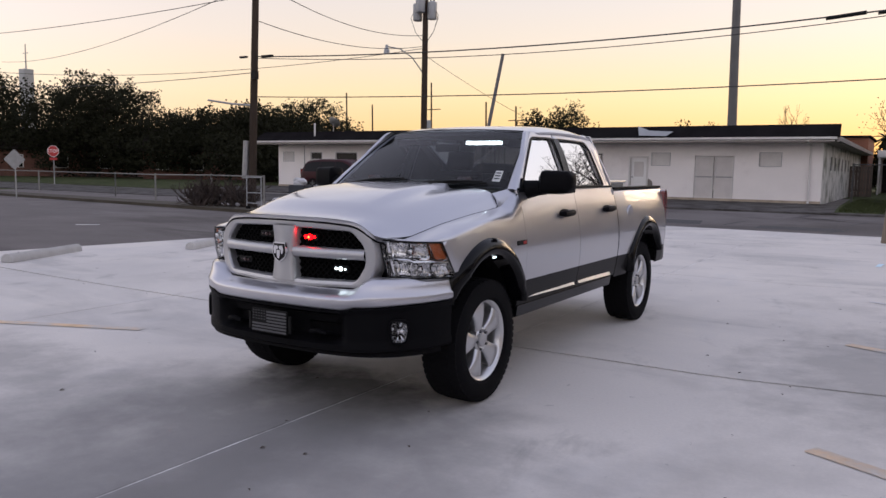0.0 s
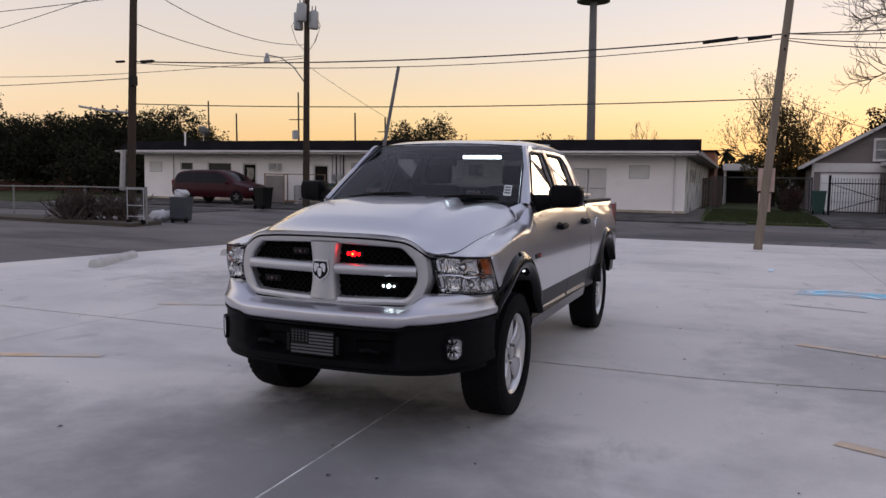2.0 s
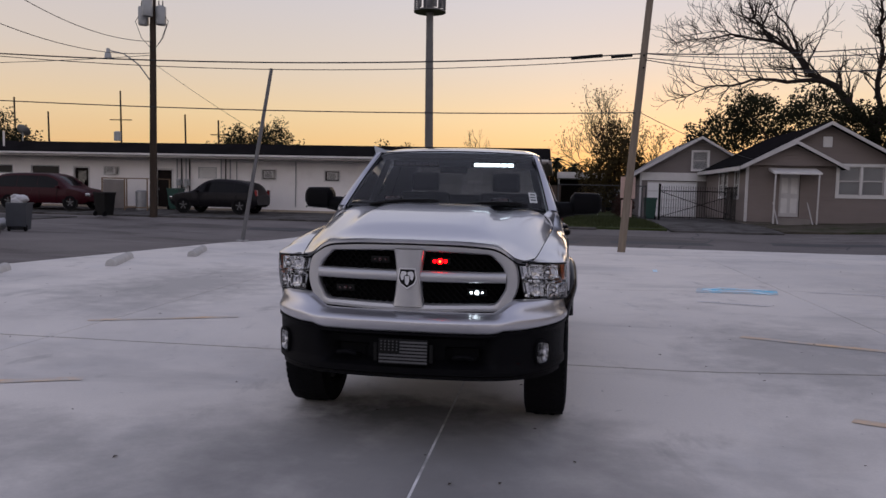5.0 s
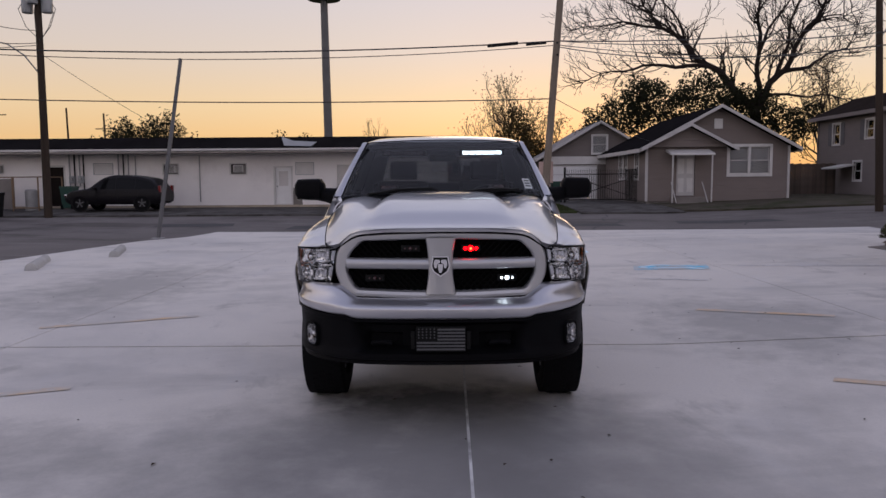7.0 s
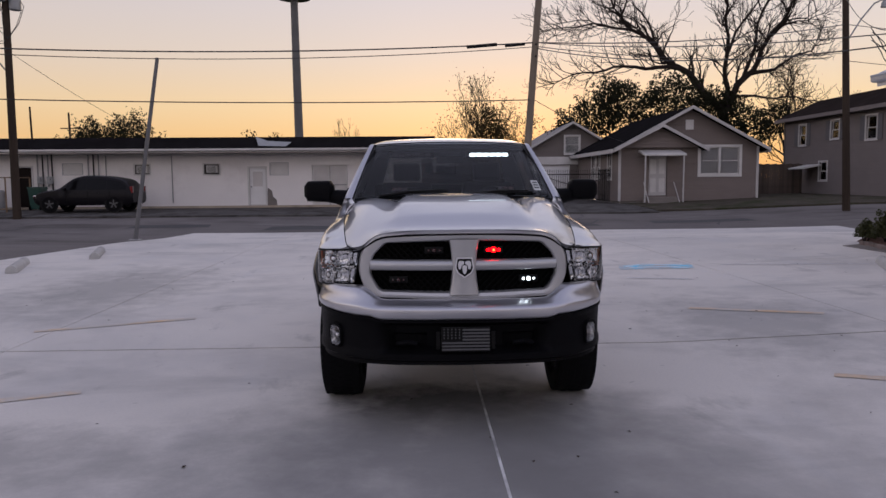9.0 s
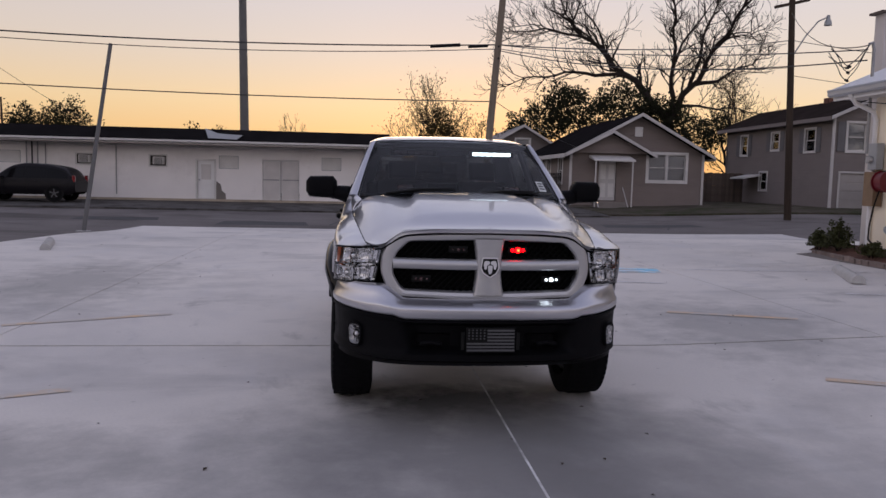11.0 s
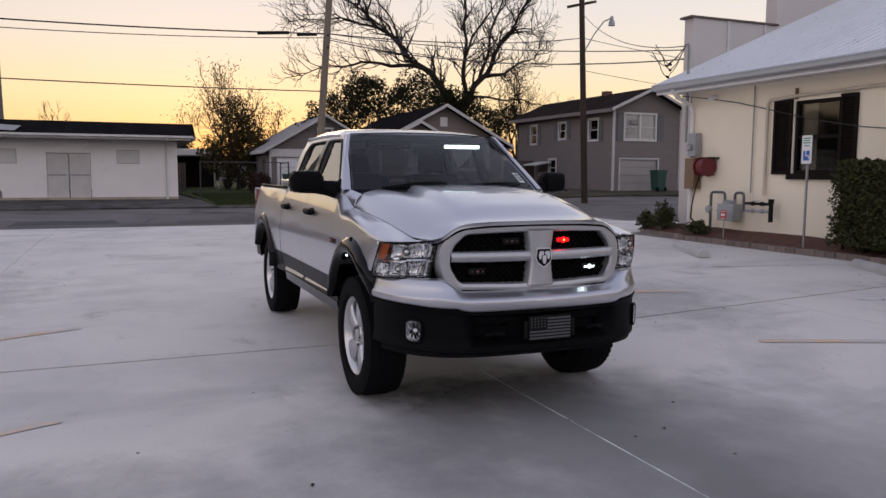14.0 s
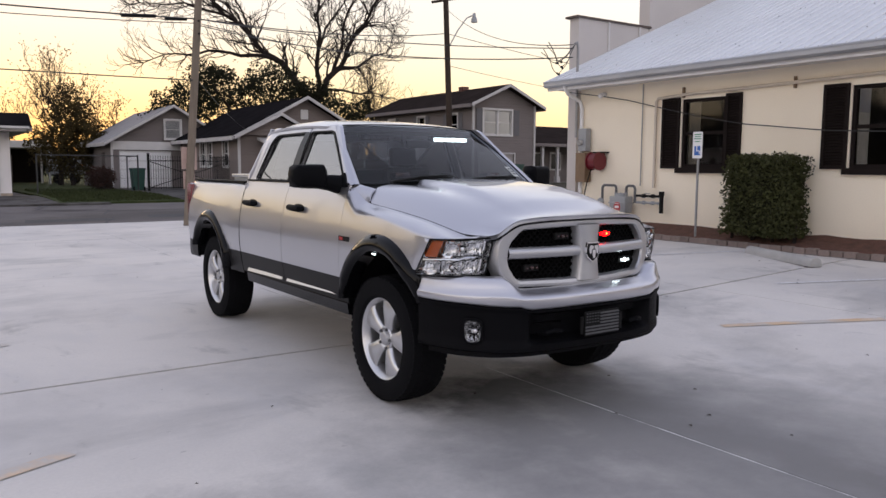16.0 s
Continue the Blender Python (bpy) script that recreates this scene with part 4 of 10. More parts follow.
part("satellite_dish", bm, M_GALV, LB, "grey satellite dish on the roof")


# gabled houses
def gable_house(name, m, label, w, d, eave, apex, front_holes, left_holes, siding, roof_mat, over=0.45, base=0.35, fascia_mat=None):
    """A gabled house: front at y = 0, ridge along y, x from 0 to w, ground at z = 0."""
    h = thing(name, m, label, "house")
    fr = lambda u, k, z: (u, k, z)
    lf = lambda u, k, z: (k, u, z)
    walled("wall", h, 0, w, base, eave, 0.2, front_holes, siding, fr)
    walled("wall", h, 0.2, d, base, eave, 0.2, left_holes, siding, lf)
    walled("wall", h, 0.2, d, base, eave, 0.2, [], siding, lambda u, k, z: (w - k, u, z))
    bm = B()
    box(bm, (w / 2, d, (base + eave) / 2), (w, 0.2, eave - base))
    part("wall", bm, siding, h, smooth=False)
    for yy in (0.0, d - 0.1):
        bm = B()
        prism(bm, [(0, eave), (w, eave), (w / 2, apex)], 0.2, lambda u, v, k: (u, yy + k, v))
        part("gable", bm, siding, h, smooth=False)
    bm = B()
    box(bm, (w / 2, d / 2, base / 2), (w - 0.1, d - 0.1, base))
    part("foundation", bm, M_DIRT_BASE, h, smooth=False)
    s = (apex - eave) / (w / 2)
    for sg in (-1, 1):
        bm = B()
        x0, x1 = (-over, w / 2) if sg < 0 else (w + over, w / 2)
        slab_poly(bm, [(x0, -over, eave - s * over + 0.12), (x1, -over, apex + 0.12), (x1, d + over, apex + 0.12), (x0, d + over, eave - s * over + 0.12)], 0.1)
        part("roof", bm, roof_mat, h, "shingled gable roof slope", smooth=False)
        bm = B()
        xa = x0
        prism(bm, [(xa, eave - s * over - 0.03), (x1, apex - 0.03), (x1, apex + 0.13), (xa, eave - s * over + 0.13)], 0.05, lambda u, v, k: (u, -over - 0.03 - k * 1.0, v))
        part("bargeboard", bm, M_TRIM, h, "white painted bargeboard", smooth=False)
        bm = B()
        box(bm, (x0 - sg * -0.02, d / 2, eave - s * over + 0.02), (0.05, d + 2 * over, 0.2))
        part("fascia", bm, fascia_mat or M_TRIM, h, smooth=False)
        bm = B()
        box(bm, (0 if sg < 0 else w, -0.01, (base + eave) / 2), (0.12, 0.1, eave - base))
        part("corner_board", bm, M_TRIM, h, smooth=False)
    return h, fr, lf


H1, fr, lf = gable_house("bungalow", pose(9.95, 33.0, 0.12), "small taupe clapboard bungalow with white trim and gabled roof", 7.1, 10.0, 3.1, 5.0,
    [(4.15, 6.15, 1.7, 3.05), (1.5, 2.45, 0.6, 2.7)], [(1.6, 2.4, 1.5, 2.8), (4.2, 5.0, 1.5, 2.8), (5.4, 6.2, 1.5, 2.8)], M_SIDING, M_SHINGLE)
sash_window(H1, 4.15, 6.15, 1.7, 3.05, fr, double=True, trim=0.14)
for a in (1.6, 4.2, 5.4):
    sash_window(H1, a, a + 0.8, 1.5, 2.8, lf, trim=0.1)
bm = B()
box(bm, (1.97, 0.1, 1.65), (0.9, 0.05, 2.05))
hd = part("door", bm, M_TRIM, H1, "white panelled front door", smooth=False)
bm = B()
for a in (1.75, 2.19):
    for z, hh in ((1.15, 0.7), (2.1, 0.75)):
        box(bm, (a, 0.07, z), (0.3, 0.02, hh))
part("panel", bm, M_OFFWHITE, hd, smooth=False, bevel=0.01)
bm = B()
prism(bm, [(0, 2.95), (-1.0, 2.7), (-1.0, 2.62), (0, 2.82)], 2.15, lambda u, v, k: (0.95 + k, u, v))
aw = part("awning", bm, M_OFFWHITE, H1, "white ribbed door awning on posts", smooth=False)
for x in (1.05, 2.98):
    bm = B()
    rod(bm, (x, -0.9, 0.3), (x, -0.95, 2.65), 0.04, n=8)
    part("awning_post", bm, M_TRIM, aw)
bm = B()
box(bm, (1.97, -0.45, 0.28), (1.5, 0.9, 0.55))
box(bm, (1.97, -1.05, 0.15), (1.5, 0.35, 0.28))
part("step", bm, M_DIRT_BASE, H1, "concrete entry steps", smooth=False)
for x in (1.2, 2.75):
    bm = B()
    rod(bm, (x, -1.1, 0.3), (x + 0.02, -0.1, 1.3), 0.025, n=6)
    part("handrail", bm, M_TRIM, H1)
# lower front gable over the entry
bm = B()
prism(bm, [(0, 3.05), (4.0, 3.05), (2.0, 4.05)], 0.25, lambda u, v, k: (u, -0.28 + k, v))
part("porch_gable", bm, M_SIDING, H1, smooth=False)
for x0, x1 in ((-0.45, 2.0), (4.35, 2.0)):
    bm = B()
    slab_poly(bm, [(x0, -0.65, 2.95), (x1, -0.65, 4.2), (x1, 1.8, 4.2), (x0, 1.8, 2.95)], 0.08)
    part("porch_roof", bm, M_SHINGLE, H1, smooth=False)
    bm = B()
    prism(bm, [(x0, 2.82), (x1, 4.05), (x1, 4.21), (x0, 2.98)], 0.05, lambda u, v, k: (u, -0.68 - k, v))
    part("bargeboard", bm, M_TRIM, H1, smooth=False)
bm = B()
box(bm, (3.55, -0.02, 4.2), (0.42, 0.05, 0.5))
part("gable_vent", bm, M_OFFWHITE, H1, "pale louvred gable vent", smooth=False, bevel=0.02)

# garage house further back
H2, fr2, lf2 = gable_house("garage_house", pose(6.1, 43.5, 0.2), "low garage house with white doors and a grey gabled roof", 7.0, 9.0, 2.9, 4.95,
    [(0.4, 3.4, 0.1, 2.3), (4.3, 5.3, 0.1, 2.2), (4.25, 5.15, 3.3, 4.3)], [(2, 3, 1.2, 2.2)], M_SIDING2, mat("pale_grey_shingle", (0.26, 0.25, 0.25), 0.9, vary=0.2, scale=1.5, fine=25, bump=0.5), base=0.1)
bm = B()
box(bm, (1.9, 0.08, 1.2), (3.0, 0.06, 2.2))
g = part("garage_door", bm, M_OFFWHITE, H2, "white panelled garage door", smooth=False)
bm = B()
for k in range(4):
    box(bm, (1.9, 0.04, 0.4 + 0.52 * k), (2.9, 0.02, 0.46))
part("panel", bm, M_WHITE, g, smooth=False, bevel=0.02)
bm = B()
box(bm, (4.8, 0.08, 1.15), (1.0, 0.06, 2.1))
part("door", bm, M_OFFWHITE, H2, smooth=False)
bm = B()
box(bm, (2.4, -0.02, 2.6), (4.8, 0.06, 0.5))
part("lintel_board", bm, M_OFFWHITE, H2, smooth=False)
sash_window(H2, 3.05, 3.95, 3.05, 4.15, lambda u, k, z: (u, k - 0.14, z), trim=0.09)

# two-storey house
H3, fr3, lf3 = gable_house("two_storey_house", pose(22.3, 30.0, 0.45), "two-storey grey clapboard house with shuttered windows and a garage", 4.5, 11.0, 4.75, 5.75,
    [(0.75, 2.75, 3.05, 4.4), (0.45, 3.0, 0.15, 1.95)], [(1.5, 2.4, 3.05, 4.2), (4.9, 5.7, 3.25, 4.2), (8.4, 9.2, 3.05, 4.2), (6.0, 6.8, 1.0, 2.0)], M_SIDING2, M_SHINGLE2, base=0.15, fascia_mat=M_SIDING2)
sash_window(H3, 0.75, 2.75, 3.05, 4.4, fr3, double=True, trim=0.11)
for a, b, c, e in ((1.5, 2.4, 3.05, 4.2), (4.9, 5.7, 3.25, 4.2), (8.4, 9.2, 3.05, 4.2), (6.0, 6.8, 1.0, 2.0)):
    sash_window(H3, a, b, c, e, lf3, trim=0.09)
bm = B()
box(bm, (1.72, 0.1, 1.05), (2.5, 0.06, 1.8))
M_GARAGE = mat("weathered_garage_paint", (0.34, 0.315, 0.30), 0.75, vary=0.12, scale=1.5, fine=40, bump=0.15)
g = part("garage_door", bm, M_GARAGE, H3, "weathered grey panelled garage door", smooth=False)
bm = B()
for k in range(4):
    box(bm, (1.72, 0.06, 0.38 + 0.44 * k), (2.4, 0.02, 0.38))
part("panel", bm, M_GARAGE, g, smooth=False, bevel=0.015)
part("garage_frame", frame_ring(B(), 0.38, 3.07, 0.1, 2.03, 0.09, 0.06, fr3, -0.04), M_TRIM, g, smooth=False)
M_SHUTTER = mat("grey_shutter", (0.13, 0.125, 0.13), 0.7, vary=0.1, scale=3, fine=40, bump=0.1)
for u0, u1, z0, z1, to in ((0.2, 0.6, 3.0, 4.45, fr3), (2.92, 3.32, 3.0, 4.45, fr3), (1.0, 1.38, 3.0, 4.25, lf3), (2.52, 2.9, 3.0, 4.25, lf3), (4.4, 4.78, 3.2, 4.25, lf3), (5.82, 6.2, 3.2, 4.25, lf3), (7.9, 8.28, 3.0, 4.25, lf3), (9.32, 9.7, 3.0, 4.25, lf3)):
    bm = B()
    prism(bm, [(u0, z0), (u1, z0), (u1, z1), (u0, z1)], 0.03, lambda u, z, k: to(u, -0.045 + k, z))
    part("shutter", bm, M_SHUTTER, H3, smooth=False)
bm = B()
prism(bm, [(0, 1.9), (-1.1, 1.7), (-1.1, 1.62), (0, 1.8)], 1.6, lambda u, v, k: (u, 6.6 + k, v))
part("side_awning", bm, M_OFFWHITE, H3, smooth=False)
bm = B()
box(bm, (2.25, 4.0, 5.88), (0.45, 0.45, 0.36))
part("chimney", bm, M_BRICK_RED, H3, smooth=False)
# annexe with a porch column
AX = thing("annexe", pose(27.3, 33.5, 0.45), "low grey annexe with a porch and a white column", "house")
bm = B()
box(bm, (6.0, 2.5, 1.45), (12.0, 4.0, 2.9))
part("wall", bm, M_SIDING2, AX, smooth=False)
bm = B()
slab_poly(bm, [(-0.4, -1.4, 2.75), (12.6, -1.4, 2.75), (12.6, 4.8, 4.2), (-0.4, 4.8, 4.2)], 0.15)
part("roof", bm, M_SHINGLE2, AX, "dark brown shingled porch roof", smooth=False)
bm = B()
box(bm, (6.1, -1.38, 2.62), (12.8, 0.06, 0.2))
part("fascia", bm, M_SIDING2, AX, smooth=False)
bm = B()
box(bm, (6.0, -0.5, 0.12), (12.0, 2.0, 0.24))
part("porch_floor", bm, M_DIRT_BASE, AX, smooth=False)
for x in (0.3, 2.3, 3.6, 5.6, 7.6, 9.6):
    bm = B()
    box(bm, (x, -1.15, 1.42), (0.17, 0.17, 2.4))
    box(bm, (x, -1.15, 0.42), (0.3, 0.3, 0.4))
    box(bm, (x, -1.15, 2.52), (0.26, 0.26, 0.12))
    part("column", bm, M_TRIM, AX, "white porch column", smooth=False, bevel=0.02)
for x in (1.2, 6.6):
    bm = B()
    box(bm, (x, 0.46, 1.25), (0.9, 0.06, 2.1))
    part("door", bm, M_BROWN, AX, "dark porch door", smooth=False)
for a in (2.7, 4.4, 8.2):
    w_ = part("window", frame_ring(B(), a, a + 1.0, 1.0, 2.2, 0.1, 0.06, lambda u, k, z: (u, 0.43 + k, z)), M_TRIM, AX, smooth=False)
    bm = B()
    box(bm, (a + 0.5, 0.485, 1.6), (0.9, 0.02, 1.1))
    part("pane", bm, M_CARGLASS, w_, smooth=False)

# ---- the pickup truck; its nose points to -y, the front axle lies at y = 0 ----
TRUCK = thing("pickup_truck", Matrix(), "silver four-door pickup truck with black flares parked on concrete", "pickup truck")

WIDTH = [(0.50, 0.930), (0.60, 0.958), (0.72, 0.980), (0.80, 0.990), (0.92, 0.999), (1.02, 0.999), (1.12, 0.990), (1.22, 0.973), (1.32, 0.951), (1.40, 0.926), (1.47, 0.900)]


def side_x(y, z):
    """Half width of the body at a length and a height."""
    x = lerp_table(WIDTH, z)
    if y < -0.15:
        x -= 0.065 * ((-0.15 - y) / 0.7) ** 2
    # slightly full wings over the wheels
    for c in (0.0, 3.57):
        x += 0.012 * math.exp(-(((y - c) / 0.55) ** 2)) * sstep((z - 0.7) / 0.3) * (1 - sstep((z - 1.2) / 0.2))
    if y > 2.68:
        x += 0.01 * sstep((y - 2.68) / 0.3)
    return x


def arch(y, c, a=0.535, b=0.60, z0=0.45):
    d = abs(y - c) / a
    return z0 + b * math.sqrt(1 - d * d) if d < 1 else 0.0


def low_z(y):
    """Lower edge of the body side: the sill, or the top of a wheel arch."""
    sill = 0.575 if 0.5 < y < 3.1 else 0.62
    return max(sill, arch(y, 0.0), arch(y, 3.57))


def stations(y0, y1, step=0.045):
    out = {round(y0, 4), round(y1, 4)}
    n = max(2, int((y1 - y0) / step))
    out |= {round(y0 + (y1 - y0) * i / n, 4) for i in range(n + 1)}
    for c in (0.0, 3.57):
        for k in range(41):
            y = c - 0.5349 * math.cos(math.pi * k / 40)
            if y0 < y < y1:
                out.add(round(y, 4))
    return sorted(out)


def two_tone(c):
    return 1 if c.z < 0.79 else 0


SEAM = [(-0.86, 0.700), (-0.70, 0.757), (-0.43, 0.800), (0.0, 0.845), (0.30, 0.866), (0.46, 0.872), (0.6, 0.882)]
SEAM_Z = [(-0.86, 1.172), (-0.70, 1.186), (-0.47, 1.234), (-0.31, 1.266), (0.0, 1.310), (0.30, 1.344), (0.37, 1.354), (0.46, 1.395), (0.54, 1.437), (0.6, 1.462)]


def hp(sg, u, v, o=0.0):
    """A place on the headlight: u from the grille outwards, v from below up, o inwards."""
    a = u * math.pi / 2
    xi, yi, xo, yo = 0.712 - 0.046 * v, -0.798 - 0.028 * v, 0.984 - 0.020 * v, -0.43 - 0.14 * v
    x = xi + (xo - xi) * math.sin(a) ** 0.95
    y = yi + (yo - yi) * (1 - math.cos(a)) ** 1.05
    zb, zt = 0.950 - 0.016 * u, 1.180 - 0.017 * u
    n = Vector((math.sin(a) * 0.8, -math.cos(a) * 0.9 - 0.2, 0)).normalized()
    p = Vector((x, y, zb + (zt - zb) * v)) - n * o
    return (sg * p.x, p.y, p.z)


def zlist(lo, hi, n=18):
    zs = [lo + (hi - lo) * i / n for i in range(n + 1)]
    if lo < 0.79 < hi:
        k = min(range(1, n), key=lambda i: abs(zs[i] - 0.79))
        zs[k] = 0.79
    return zs


for sg, side in ((1, "left"), (-1, "right")):
    # front wing: the side over the arch, the strip behind the headlight and the crown over it
    bm = B()
    rows = []

    def crown(y):
        zs = lerp_table(SEAM_Z, y) - 0.002
        return zs - 0.060 - 0.05 * sstep((y - 0.05) / 0.40)

    for y in stations(-0.41, 0.587):
        xs, zs = lerp_table(SEAM, y) + 0.006, lerp_table(SEAM_Z, y) - 0.002
        top = crown(y)
        row = [(sg * side_x(y, z), y, z) for z in zlist(low_z(y), top, 14)]
        x0 = side_x(y, top)
        am = math.pi / 2 - 1.0 * sstep((y + 0.30) / 0.75)
        for k in range(1, 9):
            a = k / 8 * am
            row.append((sg * (xs + (x0 - xs) * (math.cos(a) - math.cos(am)) / (1 - math.cos(am))), y, top + (zs - top) * math.sin(a) / math.sin(am)))
        rows.append(row)
    grid(bm, rows, mi=two_tone)
    ye = -0.41
    rows = []
    zb = crown(ye)
    for j in range(9):
        v = j / 8
        a = Vector(hp(sg, 1.0, v)) + Vector((0, 0.006, 0))
        zz = a.z + (zb - a.z) * (v ** 3)
        b = Vector((sg * side_x(ye, zz), ye, zz))
        rows.append([a + Vector((-sg * 0.012, 0.004, 0))] + [Vector((a.x + (b.x - a.x) * math.sin(k / 6 * math.pi / 2), a.y + (b.y - a.y) * k / 6, a.z + (b.z - a.z) * k / 6)) for k in range(7)])
    grid(bm, rows)
    rows = []
    for j in range(15):
        u = j / 12
        if u <= 1:
            f = Vector(hp(sg, 0.18 + 0.82 * u, 1.0)) + Vector((0, 0, 0.007))
        else:
            w = (j - 12) / 2
            f = Vector(hp(sg, 1, 1.0)) + Vector((0, 0.006, 0.0))
            f = f.lerp(Vector((sg * side_x(ye, zb), ye, zb)), w)
            f.x = hp(sg, 1, 1.0)[0] + (sg * side_x(ye, zb) - hp(sg, 1, 1.0)[0]) * math.sin(w * math.pi / 2)
        ys = -0.79 + (ye + 0.79) * (j / 14) ** 1.15
        q = Vector((sg * (lerp_table(SEAM, ys) + 0.006), ys, lerp_table(SEAM_Z, ys) - 0.002))
        row = []
        if u <= 1:
            row.append(f + Vector((-sg * 0.01, 0.02, -0.004)))
        else:
            row.append(f.copy())
        for k in range(11):
            a = k / 10 * math.pi / 2
            row.append(Vector((q.x + (f.x - q.x) * math.cos(a), q.y + (f.y - q.y) * (1 - k / 10), f.z + (q.z - f.z) * math.sin(a))))
        rows.append(row)
    grid(bm, rows)
    bmesh.ops.remove_doubles(bm, verts=bm.verts[:], dist=0.0015)
    bmesh.ops.recalc_face_normals(bm, faces=bm.faces[:])
    wing = part("front_wing", bm, [M_SILVER, M_GRAPHITE], TRUCK, "silver front wing panel", angle=60, solid=0.01)
    bm = B()
    rows = []
    for k in range(13):
        t = k / 12
        y = 0.352 + 0.242 * t
        a = Vector((lerp_table(SEAM, y) + 0.006, y, lerp_table(SEAM_Z, y) - 0.002))
        b = Vector((0.800 + 0.034 * t, 0.385 + 0.172 * t, 1.446 + 0.030 * t))
        rows.append([(sg * (a.x + (b.x - a.x) * q + 0.010 * math.sin(math.pi * q) * (1 - t)), a.y + (b.y - a.y) * q, a.z + (b.z - a.z) * q + 0.012 * math.sin(math.pi * q) * (1 - 0.6 * t)) for q in [j / 8 for j in range(9)]])
    grid(bm, rows)
    bmesh.ops.recalc_face_normals(bm, faces=bm.faces[:])
    part("wing_shoulder", bm, M_SILVER, wing, angle=60, solid=0.01)
    # doors below the belt
    for name, y0, y1 in (("front_door", 0.590, 1.671), ("rear_door", 1.677, 2.679)):
        bm = B()
        rows = []
        for y in stations(y0, y1, 0.06):
            rows.append([(sg * side_x(y, z), y, z) for z in zlist(0.60 if name == "front_door" else max(0.60, low_z(y)), 1.468, 20)])
        grid(bm, rows, mi=two_tone)
        bmesh.ops.recalc_face_normals(bm, faces=bm.faces[:])
        door = part(name, bm, [M_SILVER, M_GRAPHITE], TRUCK, "silver door with graphite lower panel", angle=60, solid=0.02)
        # window frame in one ring, leaning in to the roof
        gx_at = lambda z: 0.903 - (z - 1.466) * 0.37 - max(0.0, z - 1.8) * 0.15
        if name == "front_door":
            inner = [(0.715, 1.505), (1.17, 1.888), (1.575, 1.892), (1.60, 1.492)]
            outer = [(0.60, 1.462), (1.13, 1.945), (1.615, 1.953), (1.664, 1.462)]
        else:
            inner = [(1.74, 1.492), (1.715, 1.892), (2.355, 1.884), (2.47, 1.492)]
            outer = [(1.684, 1.462), (1.632, 1.953), (2.43, 1.946), (2.56, 1.462)]
        ri, ro = rounded(inner, [0.03, 0.07, 0.03, 0.03] if name == "front_door" else [0.03, 0.03, 0.09, 0.05], 6), rounded(outer, [0.01, 0.05, 0.01, 0.01] if name == "front_door" else [0.01, 0.01, 0.10, 0.02], 6)
        bm = B()
        put = lambda p, o: (sg * (gx_at(p[1]) - o), p[0], p[1])
        mid = [((a[0] * 0.4 + b[0] * 0.6), (a[1] * 0.4 + b[1] * 0.6)) for a, b in zip(ri, ro)]
        grid(bm, [[put(p, 0.035) for p in ri], [put(p, 0.004) for p in ri], [put(p, -0.004) for p in mid], [put(p, 0.0) for p in ro], [put(p, 0.03) for p in ro]], close=True)
        bmesh.ops.recalc_face_normals(bm, faces=bm.faces[:])
        part("window_frame", bm, M_SILVER, door, angle=50)
        bm = B()
        w2 = [((a[0] * 0.80 + b[0] * 0.20), (a[1] * 0.80 + b[1] * 0.20)) for a, b in zip(ri, ro)]
        grid(bm, [[put(p, 0.0) for p in w2], [put(p, -0.008) for p in w2], [put(p, -0.007) for p in ri], [put(p, 0.02) for p in ri]], close=True)
        bmesh.ops.recalc_face_normals(bm, faces=bm.faces[:])
        part("window_seal", bm, M_DARK, door, "black rubber window seal", angle=50)
        bm = B()
        bm.faces.new([bm.verts.new(put(p, 0.016)) for p in ri])
        part("window_pane", bm, M_TINT, door, "tinted side glass", smooth=False)
        # belt moulding
        bm = B()
        box(bm, (sg * (gx_at(1.475) + 0.006), (y0 + y1) / 2, 1.476), (0.014, y1 - y0 - 0.02, 0.016))
        part("belt_moulding", bm, M_DARK, door, smooth=False)
        # handle
        bm = B()
        hy = 1.40 if name == "front_door" else 2.43
        xh = side_x(hy, 1.265)
        tube(bm, [(sg * (xh - 0.005), hy - 0.13, 1.262), (sg * (xh + 0.032), hy - 0.10, 1.264), (sg * (xh + 0.04), hy, 1.266), (sg * (xh + 0.03), hy + 0.10, 1.268), (sg * (xh - 0.005), hy + 0.125, 1.268)], [0.014, 0.026, 0.027, 0.026, 0.014], 10)
        part("handle", bm, M_BLACK, door, "black pull handle")
        bm = B()
        lathe(bm, [(-0.004, 0.0), (0.004, 0.05), (0.002, 0.062), (-0.01, 0.064)], 24, "x")
        bmesh.ops.transform(bm, matrix=Matrix.Translation((sg * (xh - 0.004), hy - 0.02, 1.262)) @ Matrix.Diagonal((sg, 1.9, 0.62, 1)), verts=bm.verts[:])
        part("handle_recess", bm, M_DARK, door)
    # dark strips stand in for the shade in the door and bed gaps
    for y in (0.588, 1.674, 2.689):
        bm = B()
        grid(bm, [[(sg * (side_x(y, z) - 0.007), y - 0.02, z), (sg * (side_x(y, z) - 0.007), y + 0.02, z)] for z in [0.62 + 0.82 * k / 10 for k in range(11)]])
        part("door_seal", bm, M_DARK, TRUCK, "dark strip for the shade in the shut line", smooth=False)
    bm = B()
    gx = lambda z: 0.903 - (z - 1.466) * 0.37 - max(0.0, z - 1.8) * 0.15 + 0.010
    grid(bm, [[(sg * gx(z), y, z) for y in (1.595 + 0.004 * k, 1.645 - 0.003 * k, 1.735 - 0.010 * k)] for k, z in ((0, 1.488), (1, 1.64), (2, 1.79), (3, 1.90))])
    bmesh.ops.recalc_face_normals(bm, faces=bm.faces[:])
